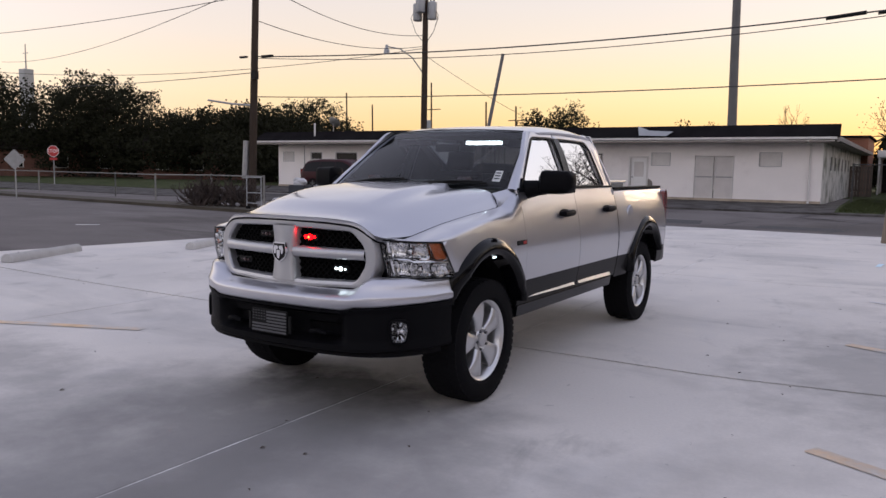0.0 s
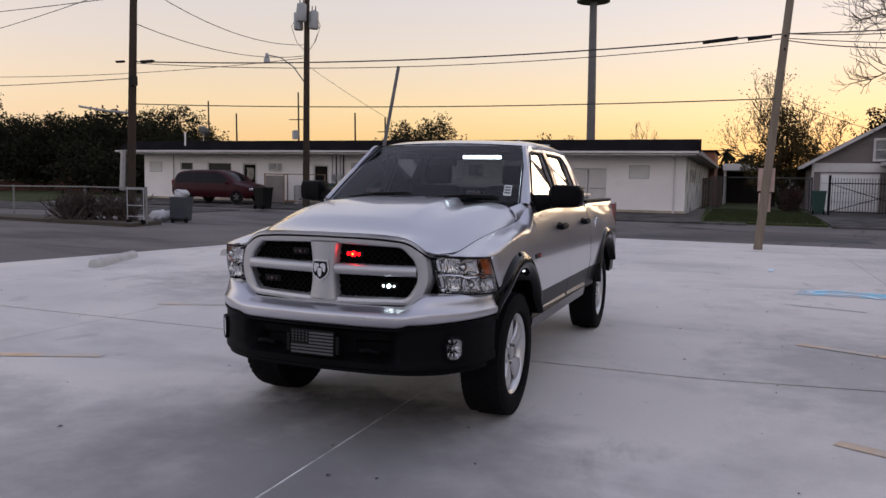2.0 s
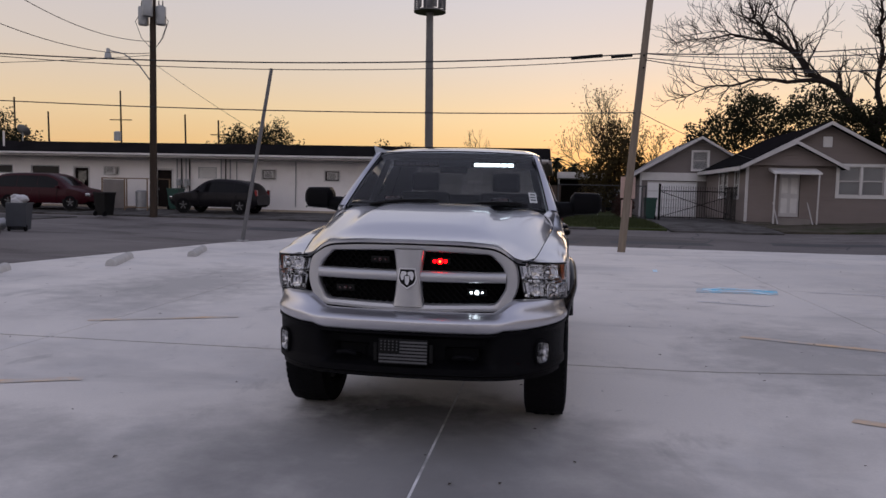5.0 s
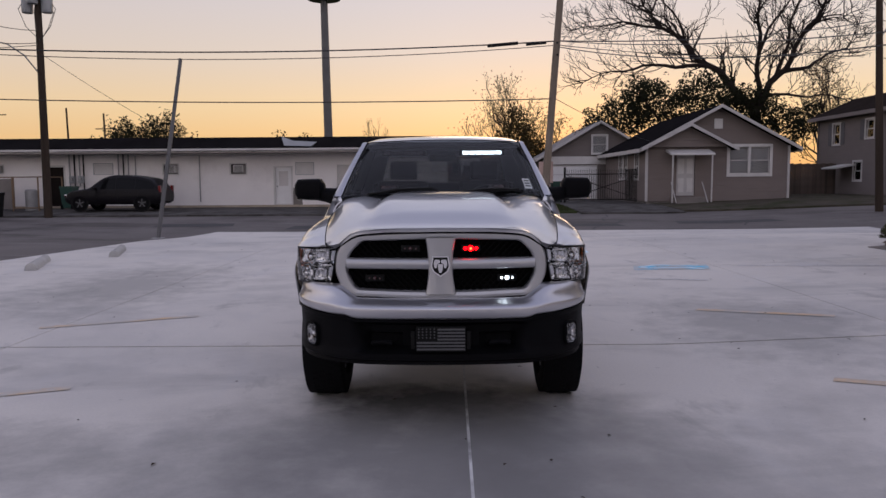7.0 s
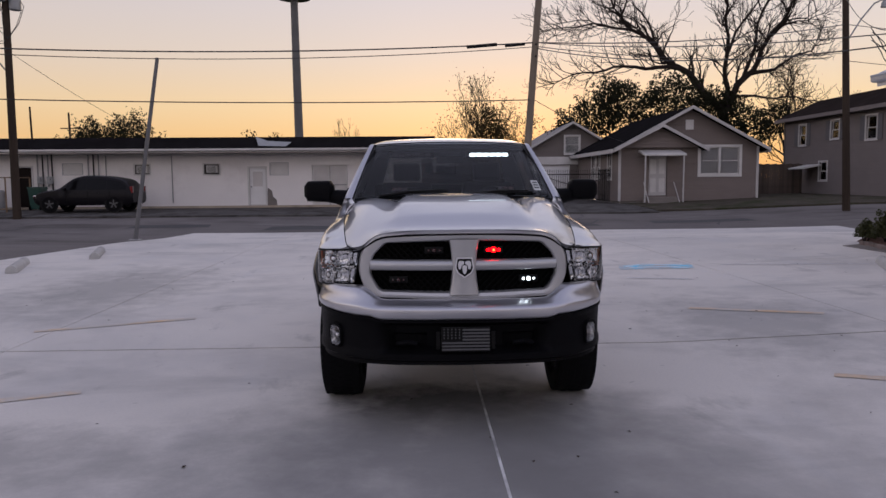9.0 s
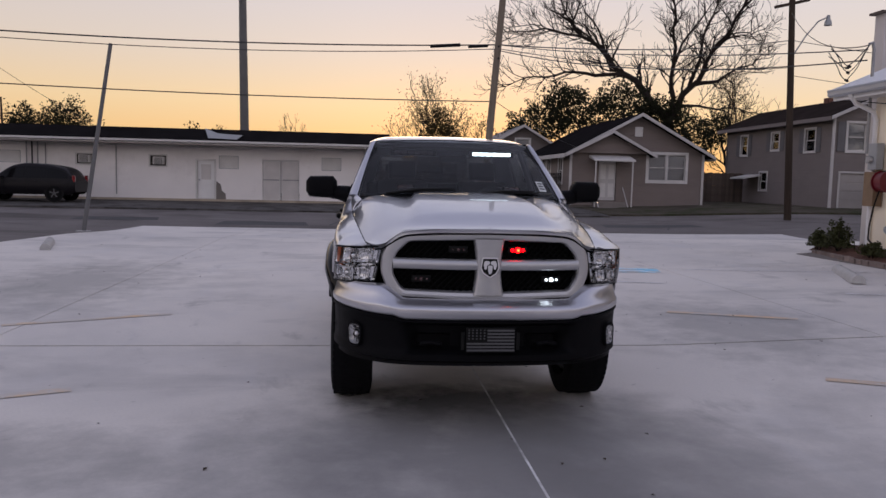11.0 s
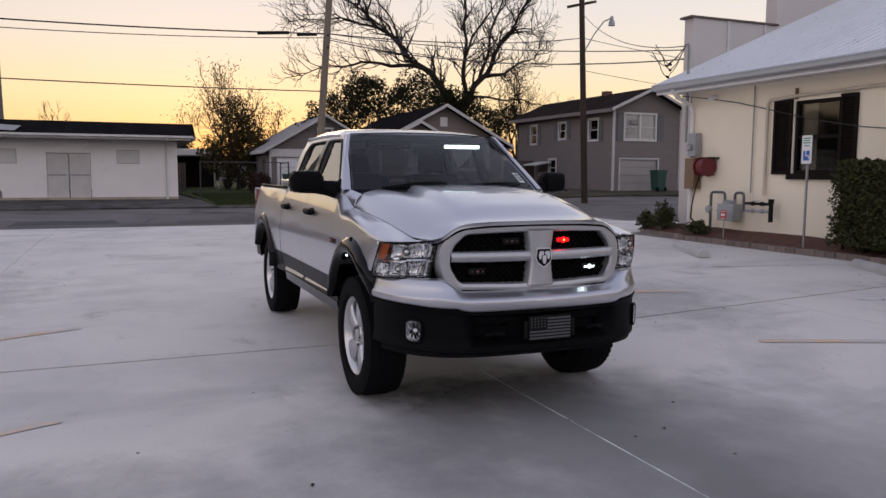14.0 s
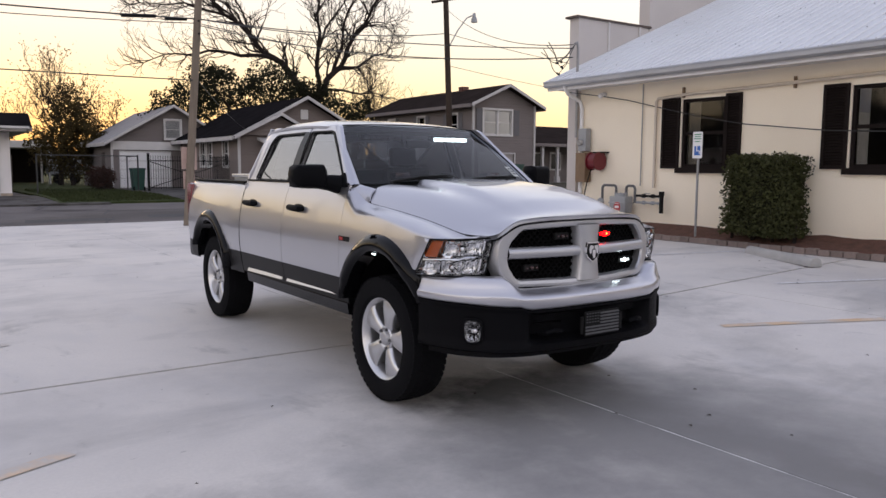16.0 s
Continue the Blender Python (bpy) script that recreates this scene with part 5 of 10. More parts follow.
    part("pillar_cover", bm, M_GLOSS_BLACK, TRUCK, "black centre pillar trim", solid=0.006)
    # rear corner of the cab, rolled round to its back
    bm = B()
    rows = []
    for k in range(15):
        z = 1.45 + 0.512 * k / 14
        t = (z - 1.45) / 0.50
        x0 = 0.904 - (z - 1.466) * 0.37 - max(0.0, z - 1.8) * 0.15 - 0.02 * sstep((z - 1.92) / 0.05)
        ya = 2.566 - 0.145 * t - 0.05 * sstep((z - 1.86) / 0.1)
        yb = 2.672 - 0.085 * t - 0.05 * sstep((z - 1.84) / 0.14)
        row = [(sg * (x0 - 0.02), ya, z), (sg * x0, ya + 0.004, z)]
        row += [(sg * (x0 + 0.002), ya + (yb - 0.05 - ya) * j / 3, z) for j in (1, 2)]
        row += [(sg * (x0 - 0.05 + 0.05 * math.cos(a)), yb - 0.05 + 0.05 * math.sin(a), z) for a in [math.pi / 2 * j / 6 for j in range(7)]]
        row.append((sg * (x0 - 0.16), yb, z))
        rows.append(row)
    grid(bm, rows)
    bmesh.ops.recalc_face_normals(bm, faces=bm.faces[:])
    part("cab_corner", bm, M_SILVER, TRUCK, "silver rear pillar of the cab", angle=60)
    # sill and bright strip
    bm = B()
    prism(bm, [(0.90, 0.50), (0.955, 0.515), (0.968, 0.60), (0.90, 0.61)], 2.06, lambda u, v, w: (sg * u, 0.52 + w, v))
    part("sill", bm, M_GLOSS_BLACK, TRUCK, "black painted sill", smooth=False, bevel=0.012)
    for ya, yb in ((0.70, 1.62), (1.72, 2.52)):
        bm = B()
        prism(bm, [(ya, 0.645), (yb, 0.632), (yb, 0.662), (ya + 0.22, 0.668)] if ya < 1 else [(ya, 0.632), (yb, 0.620), (yb, 0.648), (ya, 0.660)], 0.02, lambda u, v, w: (sg * (side_x(u, v) + 0.004 + w - (v - 0.62) * 0.7), u, v))
        part("bright_strip", bm, M_ALLOY, TRUCK, "polished strip along the door foot", smooth=False)
    # windscreen pillar
    bm = B()
    rows = []
    for k in range(11):
        t = k / 10
        o = Vector((0.907 - 0.37 * 0.476 * t - 0.012 * t * t, 0.592 + 0.585 * t, 1.462 + 0.476 * t))
        i = Vector((0.834 - 0.150 * t, 0.558 + 0.667 * t, 1.472 + 0.466 * t + 0.018 * math.sin(math.pi * t)))
        m = (o + i) / 2 + Vector((0.008, -0.010, 0.010)) * (1 - 0.8 * t * t)
        rows.append([(sg * p.x, p.y, p.z) for p in (i - Vector((0.02, -0.01, 0.01)), i, i * 0.7 + m * 0.3 + Vector((0.003, -0.004, 0.004)), m, o * 0.7 + m * 0.3 + Vector((0.003, -0.003, 0.003)), o)])
    grid(bm, rows)
    bmesh.ops.recalc_face_normals(bm, faces=bm.faces[:])
    part("windscreen_pillar", bm, M_SILVER, TRUCK, angle=60)
    # cargo bed side
    bm = B()
    rows = []
    for y in stations(2.698, 4.36):
        zt = 1.445
        r = [(sg * side_x(y, z), y, z) for z in zlist(low_z(y), zt - 0.03, 20)]
        x0 = side_x(y, zt - 0.03)
        r += [(sg * (x0 - 0.012), y, zt - 0.008), (sg * (x0 - 0.035), y, zt), (sg * (x0 - 0.11), y, zt), (sg * (x0 - 0.12), y, zt - 0.02), (sg * (x0 - 0.12), y, 0.95)]
        if y > 4.28:
            f = (y - 4.28) / 0.08
            r = [(px - sg * 0.035 * f * f, py, pz) for px, py, pz in r]
        rows.append(r)
    grid(bm, rows, mi=two_tone)
    bmesh.ops.recalc_face_normals(bm, faces=bm.faces[:])
    bed = part("bed_side", bm, [M_SILVER, M_GRAPHITE], TRUCK, "silver cargo bed side", angle=60)
    bm = B()
    box(bm, (sg * 0.868, 3.5, 1.452), (0.12, 1.60, 0.022))
    part("rail_cap", bm, M_BLACK, bed, "black plastic bed rail cap", smooth=False, bevel=0.006)
    bm = B()
    prism(bm, [(4.25, 1.02), (4.36, 1.02), (4.385, 1.10), (4.385, 1.38), (4.34, 1.42), (4.27, 1.40)], 0.10, lambda u, v, w: (sg * (0.885 + w), u, v))
    part("tail_lamp", bm, M_TAIL, bed, "dark red tail lamp", smooth=False, bevel=0.012)
    if sg > 0:
        bm = B()
        lathe(bm, [(0.0, 0.0), (0.003, 0.078), (-0.004, 0.083), (-0.012, 0.084)], 24, "x")
        bmesh.ops.transform(bm, matrix=Matrix.Translation((side_x(3.0, 1.2) + 0.003, 3.03, 1.20)), verts=bm.verts[:])
        part("fuel_flap", bm, M_SILVER, bed)
    # wheel arch flares with bolts
    for c, tag in ((0.0, "front"), (3.57, "rear")):
        bm = B()
        rows = []
        a0, a1 = (20, 150) if c == 0 else (30, 166)
        for k in range(49):
            t = radians(a0 + (a1 - a0) * k / 48)
            taper = min(1.0, k / 5, (48 - k) / 5) * 0.6 + 0.4
            row = []
            for w, x in ((0.0, 0.90), (0.0, 1.012), (0.015, 1.043), (0.05, 1.052), (0.095, 1.035), (0.125, 1.006), (0.128, 0.97)):
                a, b = 0.515 + w * taper, 0.578 + w * taper
                row.append((sg * (x - (0.075 if c == 0 and math.cos(t) < -0.5 else 0) * sstep((-math.cos(t) - 0.5) / 0.5)), c + a * math.cos(t), 0.45 + b * math.sin(t)))
            rows.append(row)
        grid(bm, rows)
        bmesh.ops.recalc_face_normals(bm, faces=bm.faces[:])
        fl = part("wheel_flare", bm, M_GLOSS_BLACK, TRUCK, "glossy black bolt-on wheel arch flare", angle=50)
        # liner
        bm = B()
        rows = []
        for k in range(25):
            t = radians(14 + 152 * k / 24)
            rows.append([(sg * x, c + 0.54 * math.cos(t), 0.47 + 0.58 * math.sin(t)) for x in (0.96, 0.55)])
        grid(bm, rows)
        part("arch_liner", bm, M_BLACK, TRUCK, solid=0.01)
        bm = B()
        box(bm, (sg * 0.55, c, 0.82), (0.02, 1.02, 0.46))
        part("inner_wall", bm, M_BLACK, TRUCK, smooth=False)
    # side badge
    bm = B()
    box(bm, (sg * (side_x(0.47, 1.085) + 0.003), 0.50, 1.085), (0.008, 0.16, 0.036), mi=0)
    part("side_badge", bm, M_DARK, TRUCK, "small dark side badge", smooth=False, bevel=0.003)
    bm = B()
    box(bm, (sg * (side_x(0.47, 1.085) + 0.006), 0.535, 1.085), (0.008, 0.05, 0.022))
    part("badge_inlay", bm, M_SIGN_RED, TRUCK, "red badge inlay", smooth=False)
    # wing mirror
    bm = B()
    rows = []
    for k in range(9):
        t = k / 8
        x = 1.005 + 0.255 * t
        h = 0.092 * (1 - 0.10 * t * t)
        zc = 1.530 + 0.004 * t
        y0 = 0.705 + 0.05 * t
        d = 0.20 - 0.03 * t
        e = 1.0 if 0 < k < 8 else 0.55
        ring = []
        for j in range(20):
            a = 6.2832 * j / 20
            ca, sa = math.cos(a), math.sin(a)
            ring.append((sg * x, y0 + d / 2 - e * d / 2 * math.copysign(abs(ca) ** 0.5, ca), zc + e * h * math.copysign(abs(sa) ** 0.45, sa)))
        rows.append(ring)
    vs = grid(bm, rows, close=True)
    bm.faces.new(vs[0][::-1])
    bm.faces.new(vs[-1])
    bmesh.ops.recalc_face_normals(bm, faces=bm.faces[:])
    mir = part("wing_mirror", bm, M_BLACK, TRUCK, "large black door mirror", angle=50)
    bm = B()
    tube(bm, [(sg * 0.90, 0.76, 1.47), (sg * 0.98, 0.78, 1.485), (sg * 1.05, 0.79, 1.49)], [0.075, 0.062, 0.055], 12)
    part("mirror_arm", bm, M_BLACK, mir)
    bm = B()
    prism(bm, [(0.615, 1.455), (0.80, 1.455), (0.80, 1.53), (0.72, 1.56)], 0.03, lambda u, v, w: (sg * (0.888 - (v - 1.466) * 0.37 + w), u, v))
    part("sail_panel", bm, M_BLACK, mir, smooth=False)
    bm = B()
    box(bm, (sg * 1.15, 0.815, 1.530), (0.20, 0.006, 0.15))
    bmesh.ops.transform(bm, matrix=Matrix.Translation((0, 0.075, 0)), verts=bm.verts[:])
    part("mirror_glass", bm, M_CHROME, mir, smooth=False)
    bm = B()
    box(bm, (sg * 1.16, 0.735, 1.452), (0.13, 0.05, 0.016))
    part("marker_lens", bm, M_LENS, mir, "clear signal lens", smooth=False)

# bonnet with its power bulge
LIP = [(0.0, 1.308), (0.30, 1.304), (0.50, 1.291), (0.55, 1.279), (0.60, 1.252), (0.63, 1.230), (0.67, 1.200), (0.72, 1.190)]
bm = B()
rows = []
NX = 52
for j in range(37):
    v = max(0, j - 2) / 34
    row = []
    for i in range(NX + 1):
        p = -1 + 2 * i / NX
        q = abs(p)
        xf = 0.664 * q
        yf = -0.952 + 0.215 * xf * xf + 0.03 * q ** 8
        yr = 0.455 - 0.045 * sstep((q - 0.42) / 0.10) - 0.055 * sstep((q - 0.88) / 0.12)
        vv = v ** 1.2
        y = yf + (yr - yf) * vv
        x = p * lerp_table(SEAM, y)
        lip = lerp_table(LIP, 0.712 * q)
        zc = 1.306 + 0.178 * math.sin(vv * math.pi / 2) ** 0.62
        ze = lerp_table(SEAM_Z, y) - 0.002
        z = ze + (zc - ze) * (1 - q ** (3.0 + 8.0 * vv * vv))
        rim = 0.64 - 0.20 * vv
        edge = 0.10 - 0.055 * vv
        z += (0.018 + 0.012 * vv) * sstep((rim - q) / edge + 0.5) * sstep((vv - 0.04) / 0.5) - 0.018 * math.exp(-(((q - rim - 0.10) / 0.11) ** 2)) * sstep((vv - 0.12) / 0.5)
        w = sstep(vv / 0.22)
        z = (lip + 0.10 * vv) * (1 - w) + z * w
        if j < 2:
            y += 0.014 - 0.008 * j
            z -= 0.032 - 0.022 * j
        row.append((x, y, z))
    rows.append(row)
grid(bm, rows)
bmesh.ops.recalc_face_normals(bm, faces=bm.faces[:])
bonnet = part("bonnet", bm, M_SILVER, TRUCK, "silver bonnet with a raised centre bulge", angle=60, solid=0.012)
for sg in (1, -1):
    bm = B()
    rod(bm, (sg * 0.33, 0.27, 1.500), (sg * 0.33, 0.27, 1.516), 0.012, n=8)
    part("washer_nozzle", bm, M_DARK, bonnet)
    # black rod added to draw the shaded gap between bonnet and wing
    bm = B()
    tube(bm, [(sg * (lerp_table(SEAM, y) + 0.003), y, lerp_table(SEAM_Z, y) - 0.003) for y in [-0.77 + 0.05 * k for k in range(23)]] + [(sg * 0.867 * q, 0.414 - 0.055 * sstep((q - 0.88) / 0.12), 1.354 + 0.128 * (1 - q ** 11)) for q in (0.995, 0.97, 0.94, 0.91, 0.88)], 0.0032, 6)
    part("shut_line_seal", bm, M_BLACK, bonnet, "black rod for the shaded gap along the bonnet's edge")
# black rod stands in for the gap's shade under the bonnet lip
bm = B()
pts = []
for i in range(41):
    p = -1 + i / 20
    q = abs(p)
    y = -0.952 + 0.215 * (0.664 * q) ** 2 + 0.03 * q ** 8
    pts.append((p * lerp_table(SEAM, y), y - 0.010, lerp_table(LIP, 0.712 * q) - 0.030))
tube(bm, pts, 0.007, 6)
part("lip_seal", bm, M_BLACK, bonnet, "black rod for the shaded gap under the bonnet's lip")
# cowl under the windscreen
bm = B()
rows = []
for i in range(25):
    p = -1 + 2 * i / 24
    rows.append([(0.79 * p, 0.385, 1.448 - 0.02 * p * p), (0.80 * p, 0.43 + 0.01 * p * p, 1.462 - 0.018 * p * p), (0.832 * p, 0.50 + 0.065 * p * p, 1.482 - 0.022 * p * p), (0.82 * p, 0.58 + 0.08 * p * p, 1.40)])
grid(bm, rows)
bmesh.ops.recalc_face_normals(bm, faces=bm.faces[:])
part("cowl", bm, M_BLACK, TRUCK, "black plastic cowl", angle=60)

def screen_pt(u, v):
    """A place on the windscreen: u from -1 to 1 across, v from 0 at the foot to 1 at the top."""
    a = abs(u)
    y = (0.470 + 0.090 * a * a) * (1 - v) + (1.195 + 0.030 * a * a) * v
    x = u * (0.834 * (1 - v) + 0.684 * v)
    z = (1.492 - 0.022 * a * a) * (1 - v) + (1.958 - 0.022 * a * a) * v + 0.018 * math.sin(math.pi * v)
    return Vector((x, y, z))


bm = B()
grid(bm, [[screen_pt(-1 + i / 12, j / 12) for i in range(25)] for j in range(13)])
bmesh.ops.recalc_face_normals(bm, faces=bm.faces[:])
ws = part("windscreen", bm, M_WINDSHIELD, TRUCK, "lightly tinted windscreen", angle=80)
bm = B()
off = Vector((0, 0.012, -0.012))
for side in (0, 1):
    s = 1 if side else -1
    grid(bm, [[screen_pt(s * u, j / 12) + off for u in (1.0, 0.972)] for j in range(13)])
grid(bm, [[screen_pt(-1 + i / 12, v) + off for i in range(25)] for v in (0.0, 0.05)])
grid(bm, [[screen_pt(-1 + i / 12, v) + off for i in range(25)] for v in (0.90, 1.0)])
part("frit_band", bm, M_DARK, ws, "black screen edge band")
bm = B()
tube(bm, [screen_pt(-0.994, j / 12) + Vector((0, -0.001, 0.001)) for j in range(13)] + [screen_pt(-1 + i / 12, 1) + Vector((0, -0.002, 0.004)) for i in range(1, 25)] + [screen_pt(0.994, 1 - j / 12) + Vector((0, -0.001, 0.001)) for j in range(1, 13)], 0.0055, 6)
part("screen_seal", bm, M_DARK, ws)
# stickers at the screen's corner
for u, v, w in ((0.87, 0.10, 0.075),):
    bm = B()
    q = [screen_pt(u + a * w, v + b * 0.16) + Vector((0, -0.003, 0.003)) for a, b in ((-0.5, 0), (0.5, 0), (0.5, 1), (-0.5, 1))]
    bm.faces.new([bm.verts.new(p) for p in q])
    st = part("inspection_sticker", bm, M_STICKER, ws, "small pale inspection sticker", smooth=False)
    bm = B()
    for k in range(3):
        q = [screen_pt(u + a * w, v + 0.16 * (0.18 + 0.26 * k) + b * 0.02) + Vector((0, -0.005, 0.005)) for a, b in ((-0.35, 0), (0.35, 0), (0.35, 1), (-0.35, 1))]
        bm.faces.new([bm.verts.new(p) for p in q])
    part("print_bars", bm, M_BIN, st, smooth=False)
# wipers
for x0, x1 in ((0.10, 0.64), (-0.62, -0.08)):
    bm = B()
    base = screen_pt((x0 if x0 > 0 else x0) / 0.85, 0.0) + Vector((0, -0.02, 0.012))
    tip = screen_pt(x1 / 0.84, 0.07) + Vector((0, -0.012, 0.014))
    tube(bm, [base + Vector((0, -0.03, -0.02)), base, (base + tip) / 2 + Vector((0, -0.012, 0.012)), tip], [0.016, 0.013, 0.010, 0.006], 6)
    tube(bm, [screen_pt((x0 + 0.02) / 0.85, 0.015) + Vector((0, -0.008, 0.010)), screen_pt((x0 + x1) / 2 / 0.845, 0.03) + Vector((0, -0.010, 0.010)), screen_pt(x1 / 0.84 + 0.04, 0.055) + Vector((0, -0.008, 0.010))], 0.008, 5)
    part("wiper", bm, M_DARK, TRUCK, "black windscreen wiper")

# roof
bm = B()
rows = []
for j in range(21):
    v = (j / 20) ** 1.35
    row = []
    for i in range(41):
        u = -1 + i / 20
        a = abs(u)
        y0 = 1.196 + 0.036 * a * a - 0.03 * max(0.0, (a - 0.9) / 0.1) ** 2
        y = y0 + (2.575 - 0.03 * a * a - y0) * v
        hw = 0.700 + 0.030 * sstep(v / 0.12)
        k = math.sin(math.pi / 2 * min(1, v / 0.42)) ** 0.75 if v < 0.42 else 1 - 0.70 * sstep((v - 0.6) / 0.4) ** 1.5
        z = 1.950 + 0.072 * k - (0.014 + 0.012 * k) * a * a - (0.012 + 0.030 * k) * max(0.0, (a - 0.72) / 0.28) ** 2.4
        row.append((u * hw, y, z))
    rows.append(row)
grid(bm, rows)
bmesh.ops.recalc_face_normals(bm, faces=bm.faces[:])
part("roof", bm, M_SILVER, TRUCK, "silver roof panel", angle=60, solid=0.02)
# back of the cab
bm = B()
wall = lambda u, v: (u, 2.668 - (v - 1.45) * 0.20, v)
for poly in ([(-0.92, 1.42), (0.92, 1.42), (0.89, 1.53), (-0.89, 1.53)], [(-0.74, 1.86), (0.74, 1.86), (0.70, 1.955), (-0.70, 1.955)], [(-0.90, 1.53), (-0.68, 1.53), (-0.60, 1.86), (-0.755, 1.86)], [(0.68, 1.53), (0.90, 1.53), (0.755, 1.86), (0.60, 1.86)]):
    bm.faces.new([bm.verts.new(wall(*p)) for p in poly])
bmesh.ops.recalc_face_normals(bm, faces=bm.faces[:])
cb = part("cab_back", bm, M_SILVER, TRUCK, smooth=False, solid=0.02)
bm = B()
bm.faces.new([bm.verts.new(Vector(wall(*p)) + Vector((0, 0.005, 0))) for p in ((-0.68, 1.53), (0.68, 1.53), (0.60, 1.86), (-0.60, 1.86))])
part("rear_window", bm, M_TINT, cb, smooth=False)
bm = B()
box(bm, (0, 2.665, 1.02), (1.86, 0.03, 0.84))
part("cab_back_panel", bm, M_SILVER, cb, smooth=False)
# bed floor, tailgate, rear bumper
bm = B()
box(bm, (0, 3.52, 0.93), (1.72, 1.66, 0.04))
part("bed_floor", bm, M_BLACK, TRUCK, smooth=False)
bm = B()
box(bm, (0, 4.36, 1.17), (1.72, 0.06, 0.52))
part("tailgate", bm, M_SILVER, TRUCK, "silver tailgate", smooth=False, bevel=0.012)
bm = B()
path = [(-0.97, 4.10), (-0.965, 4.40), (-0.90, 4.49), (0, 4.53), (0.90, 4.49), (0.965, 4.40), (0.97, 4.10)]
grid(bm, [[(x, y - d, z) for d, z in ((0.05, 0.60), (0.0, 0.62), (-0.01, 0.70), (0.0, 0.80), (0.03, 0.83), (0.14, 0.83))] for x, y in path])
bmesh.ops.recalc_face_normals(bm, faces=bm.faces[:])
part("rear_bumper", bm, M_GRAPHITE, TRUCK, "dark rear bumper", angle=50, solid=0.02)
bm = B()
box(bm, (0, 2.93, 1.46), (1.74, 0.46, 0.10))
tb = part("toolbox", bm, M_GREY_BOX, TRUCK, "grey crossbed toolbox behind the cab", smooth=False, bevel=0.02)
bm = B()
box(bm, (0, 2.93, 1.515), (1.78, 0.48, 0.03))
part("toolbox_lid", bm, M_ALLOY, tb, smooth=False, bevel=0.01)

# grille, bent round the nose
bend = lambda x, y, z: (x, y + 0.215 * x * x + 0.02 * (z - 1.07), z)
GO = [(-0.575, 1.278), (0.0, 1.300), (0.575, 1.278), (0.668, 1.16), (0.682, 1.02), (0.615, 0.872), (0.0, 0.852), (-0.615, 0.872), (-0.682, 1.02), (-0.668, 1.16)]
GI = [(-0.50, 1.222), (0.0, 1.240), (0.50, 1.222), (0.585, 1.14), (0.602, 1.02), (0.540, 0.915), (0.0, 0.905), (-0.540, 0.915), (-0.602, 1.02), (-0.585, 1.14)]


def loop(poly, r):
    pts = rounded(poly, r, 6)
    return pts


go, gi = loop(GO, [0.07, 0.3, 0.07, 0.05, 0.06, 0.07, 0.3, 0.07, 0.06, 0.05]), loop(GI, [0.025, 0.3, 0.025, 0.04, 0.04, 0.035, 0.3, 0.035, 0.04, 0.04])
bm = B()
mid = [((a[0] + b[0]) / 2, (a[1] + b[1]) / 2) for a, b in zip(go, gi)]
q4 = [(a[0] * 0.88 + b[0] * 0.12, a[1] * 0.88 + b[1] * 0.12) for a, b in zip(go, gi)]
q5 = [(a[0] * 0.12 + b[0] * 0.88, a[1] * 0.12 + b[1] * 0.88) for a, b in zip(go, gi)]
grid(bm, [[bend(p[0], -0.86, p[1]) for p in go], [bend(p[0], -0.945, p[1]) for p in go], [bend(p[0], -0.966, p[1]) for p in q4], [bend(p[0], -0.970, p[1]) for p in mid], [bend(p[0], -0.964, p[1]) for p in q5], [bend(p[0], -0.950, p[1]) for p in gi], [bend(p[0], -0.87, p[1]) for p in gi]], close=True)
bmesh.ops.recalc_face_normals(bm, faces=bm.faces[:])
grille = part("grille_surround", bm, M_GRILLE, TRUCK, "silver crosshair grille surround", angle=28)


def bent_bar(x0, x1, z0, z1, y0, d, n=20, taper=None):
    bm = B()
    rows = []
    for i in range(n + 1):
        x = x0 + (x1 - x0) * i / n
        b = 0.012
        rows.append([bend(x, y0 + d, z0), bend(x, y0 + b, z0), bend(x, y0, z0 + b), bend(x, y0 - 0.004, (z0 + z1) / 2), bend(x, y0, z1 - b), bend(x, y0 + b, z1), bend(x, y0 + d, z1)])
    grid(bm, rows)
    bmesh.ops.recalc_face_normals(bm, faces=bm.faces[:])
    return bm


part("cross_bar", bent_bar(-0.60, 0.60, 1.048, 1.112, -0.972, 0.09), M_GRILLE, grille, "silver horizontal bar", angle=50)
bm = B()
rows = []
for j in range(13):
    z = 0.893 + 0.352 * j / 12
    w = 0.076 + 0.02 * (2 * abs(j / 12 - 0.5)) ** 2
    rows.append([bend(-w, -0.89, z), bend(-w, -0.972, z), bend(-w + 0.014, -0.986, z), bend(0, -0.990, z), bend(w - 0.014, -0.986, z), bend(w, -0.972, z), bend(w, -0.89, z)])
grid(bm, rows)
bmesh.ops.recalc_face_normals(bm, faces=bm.faces[:])
part("upright_bar", bm, M_GRILLE, grille, "silver vertical bar", angle=50)
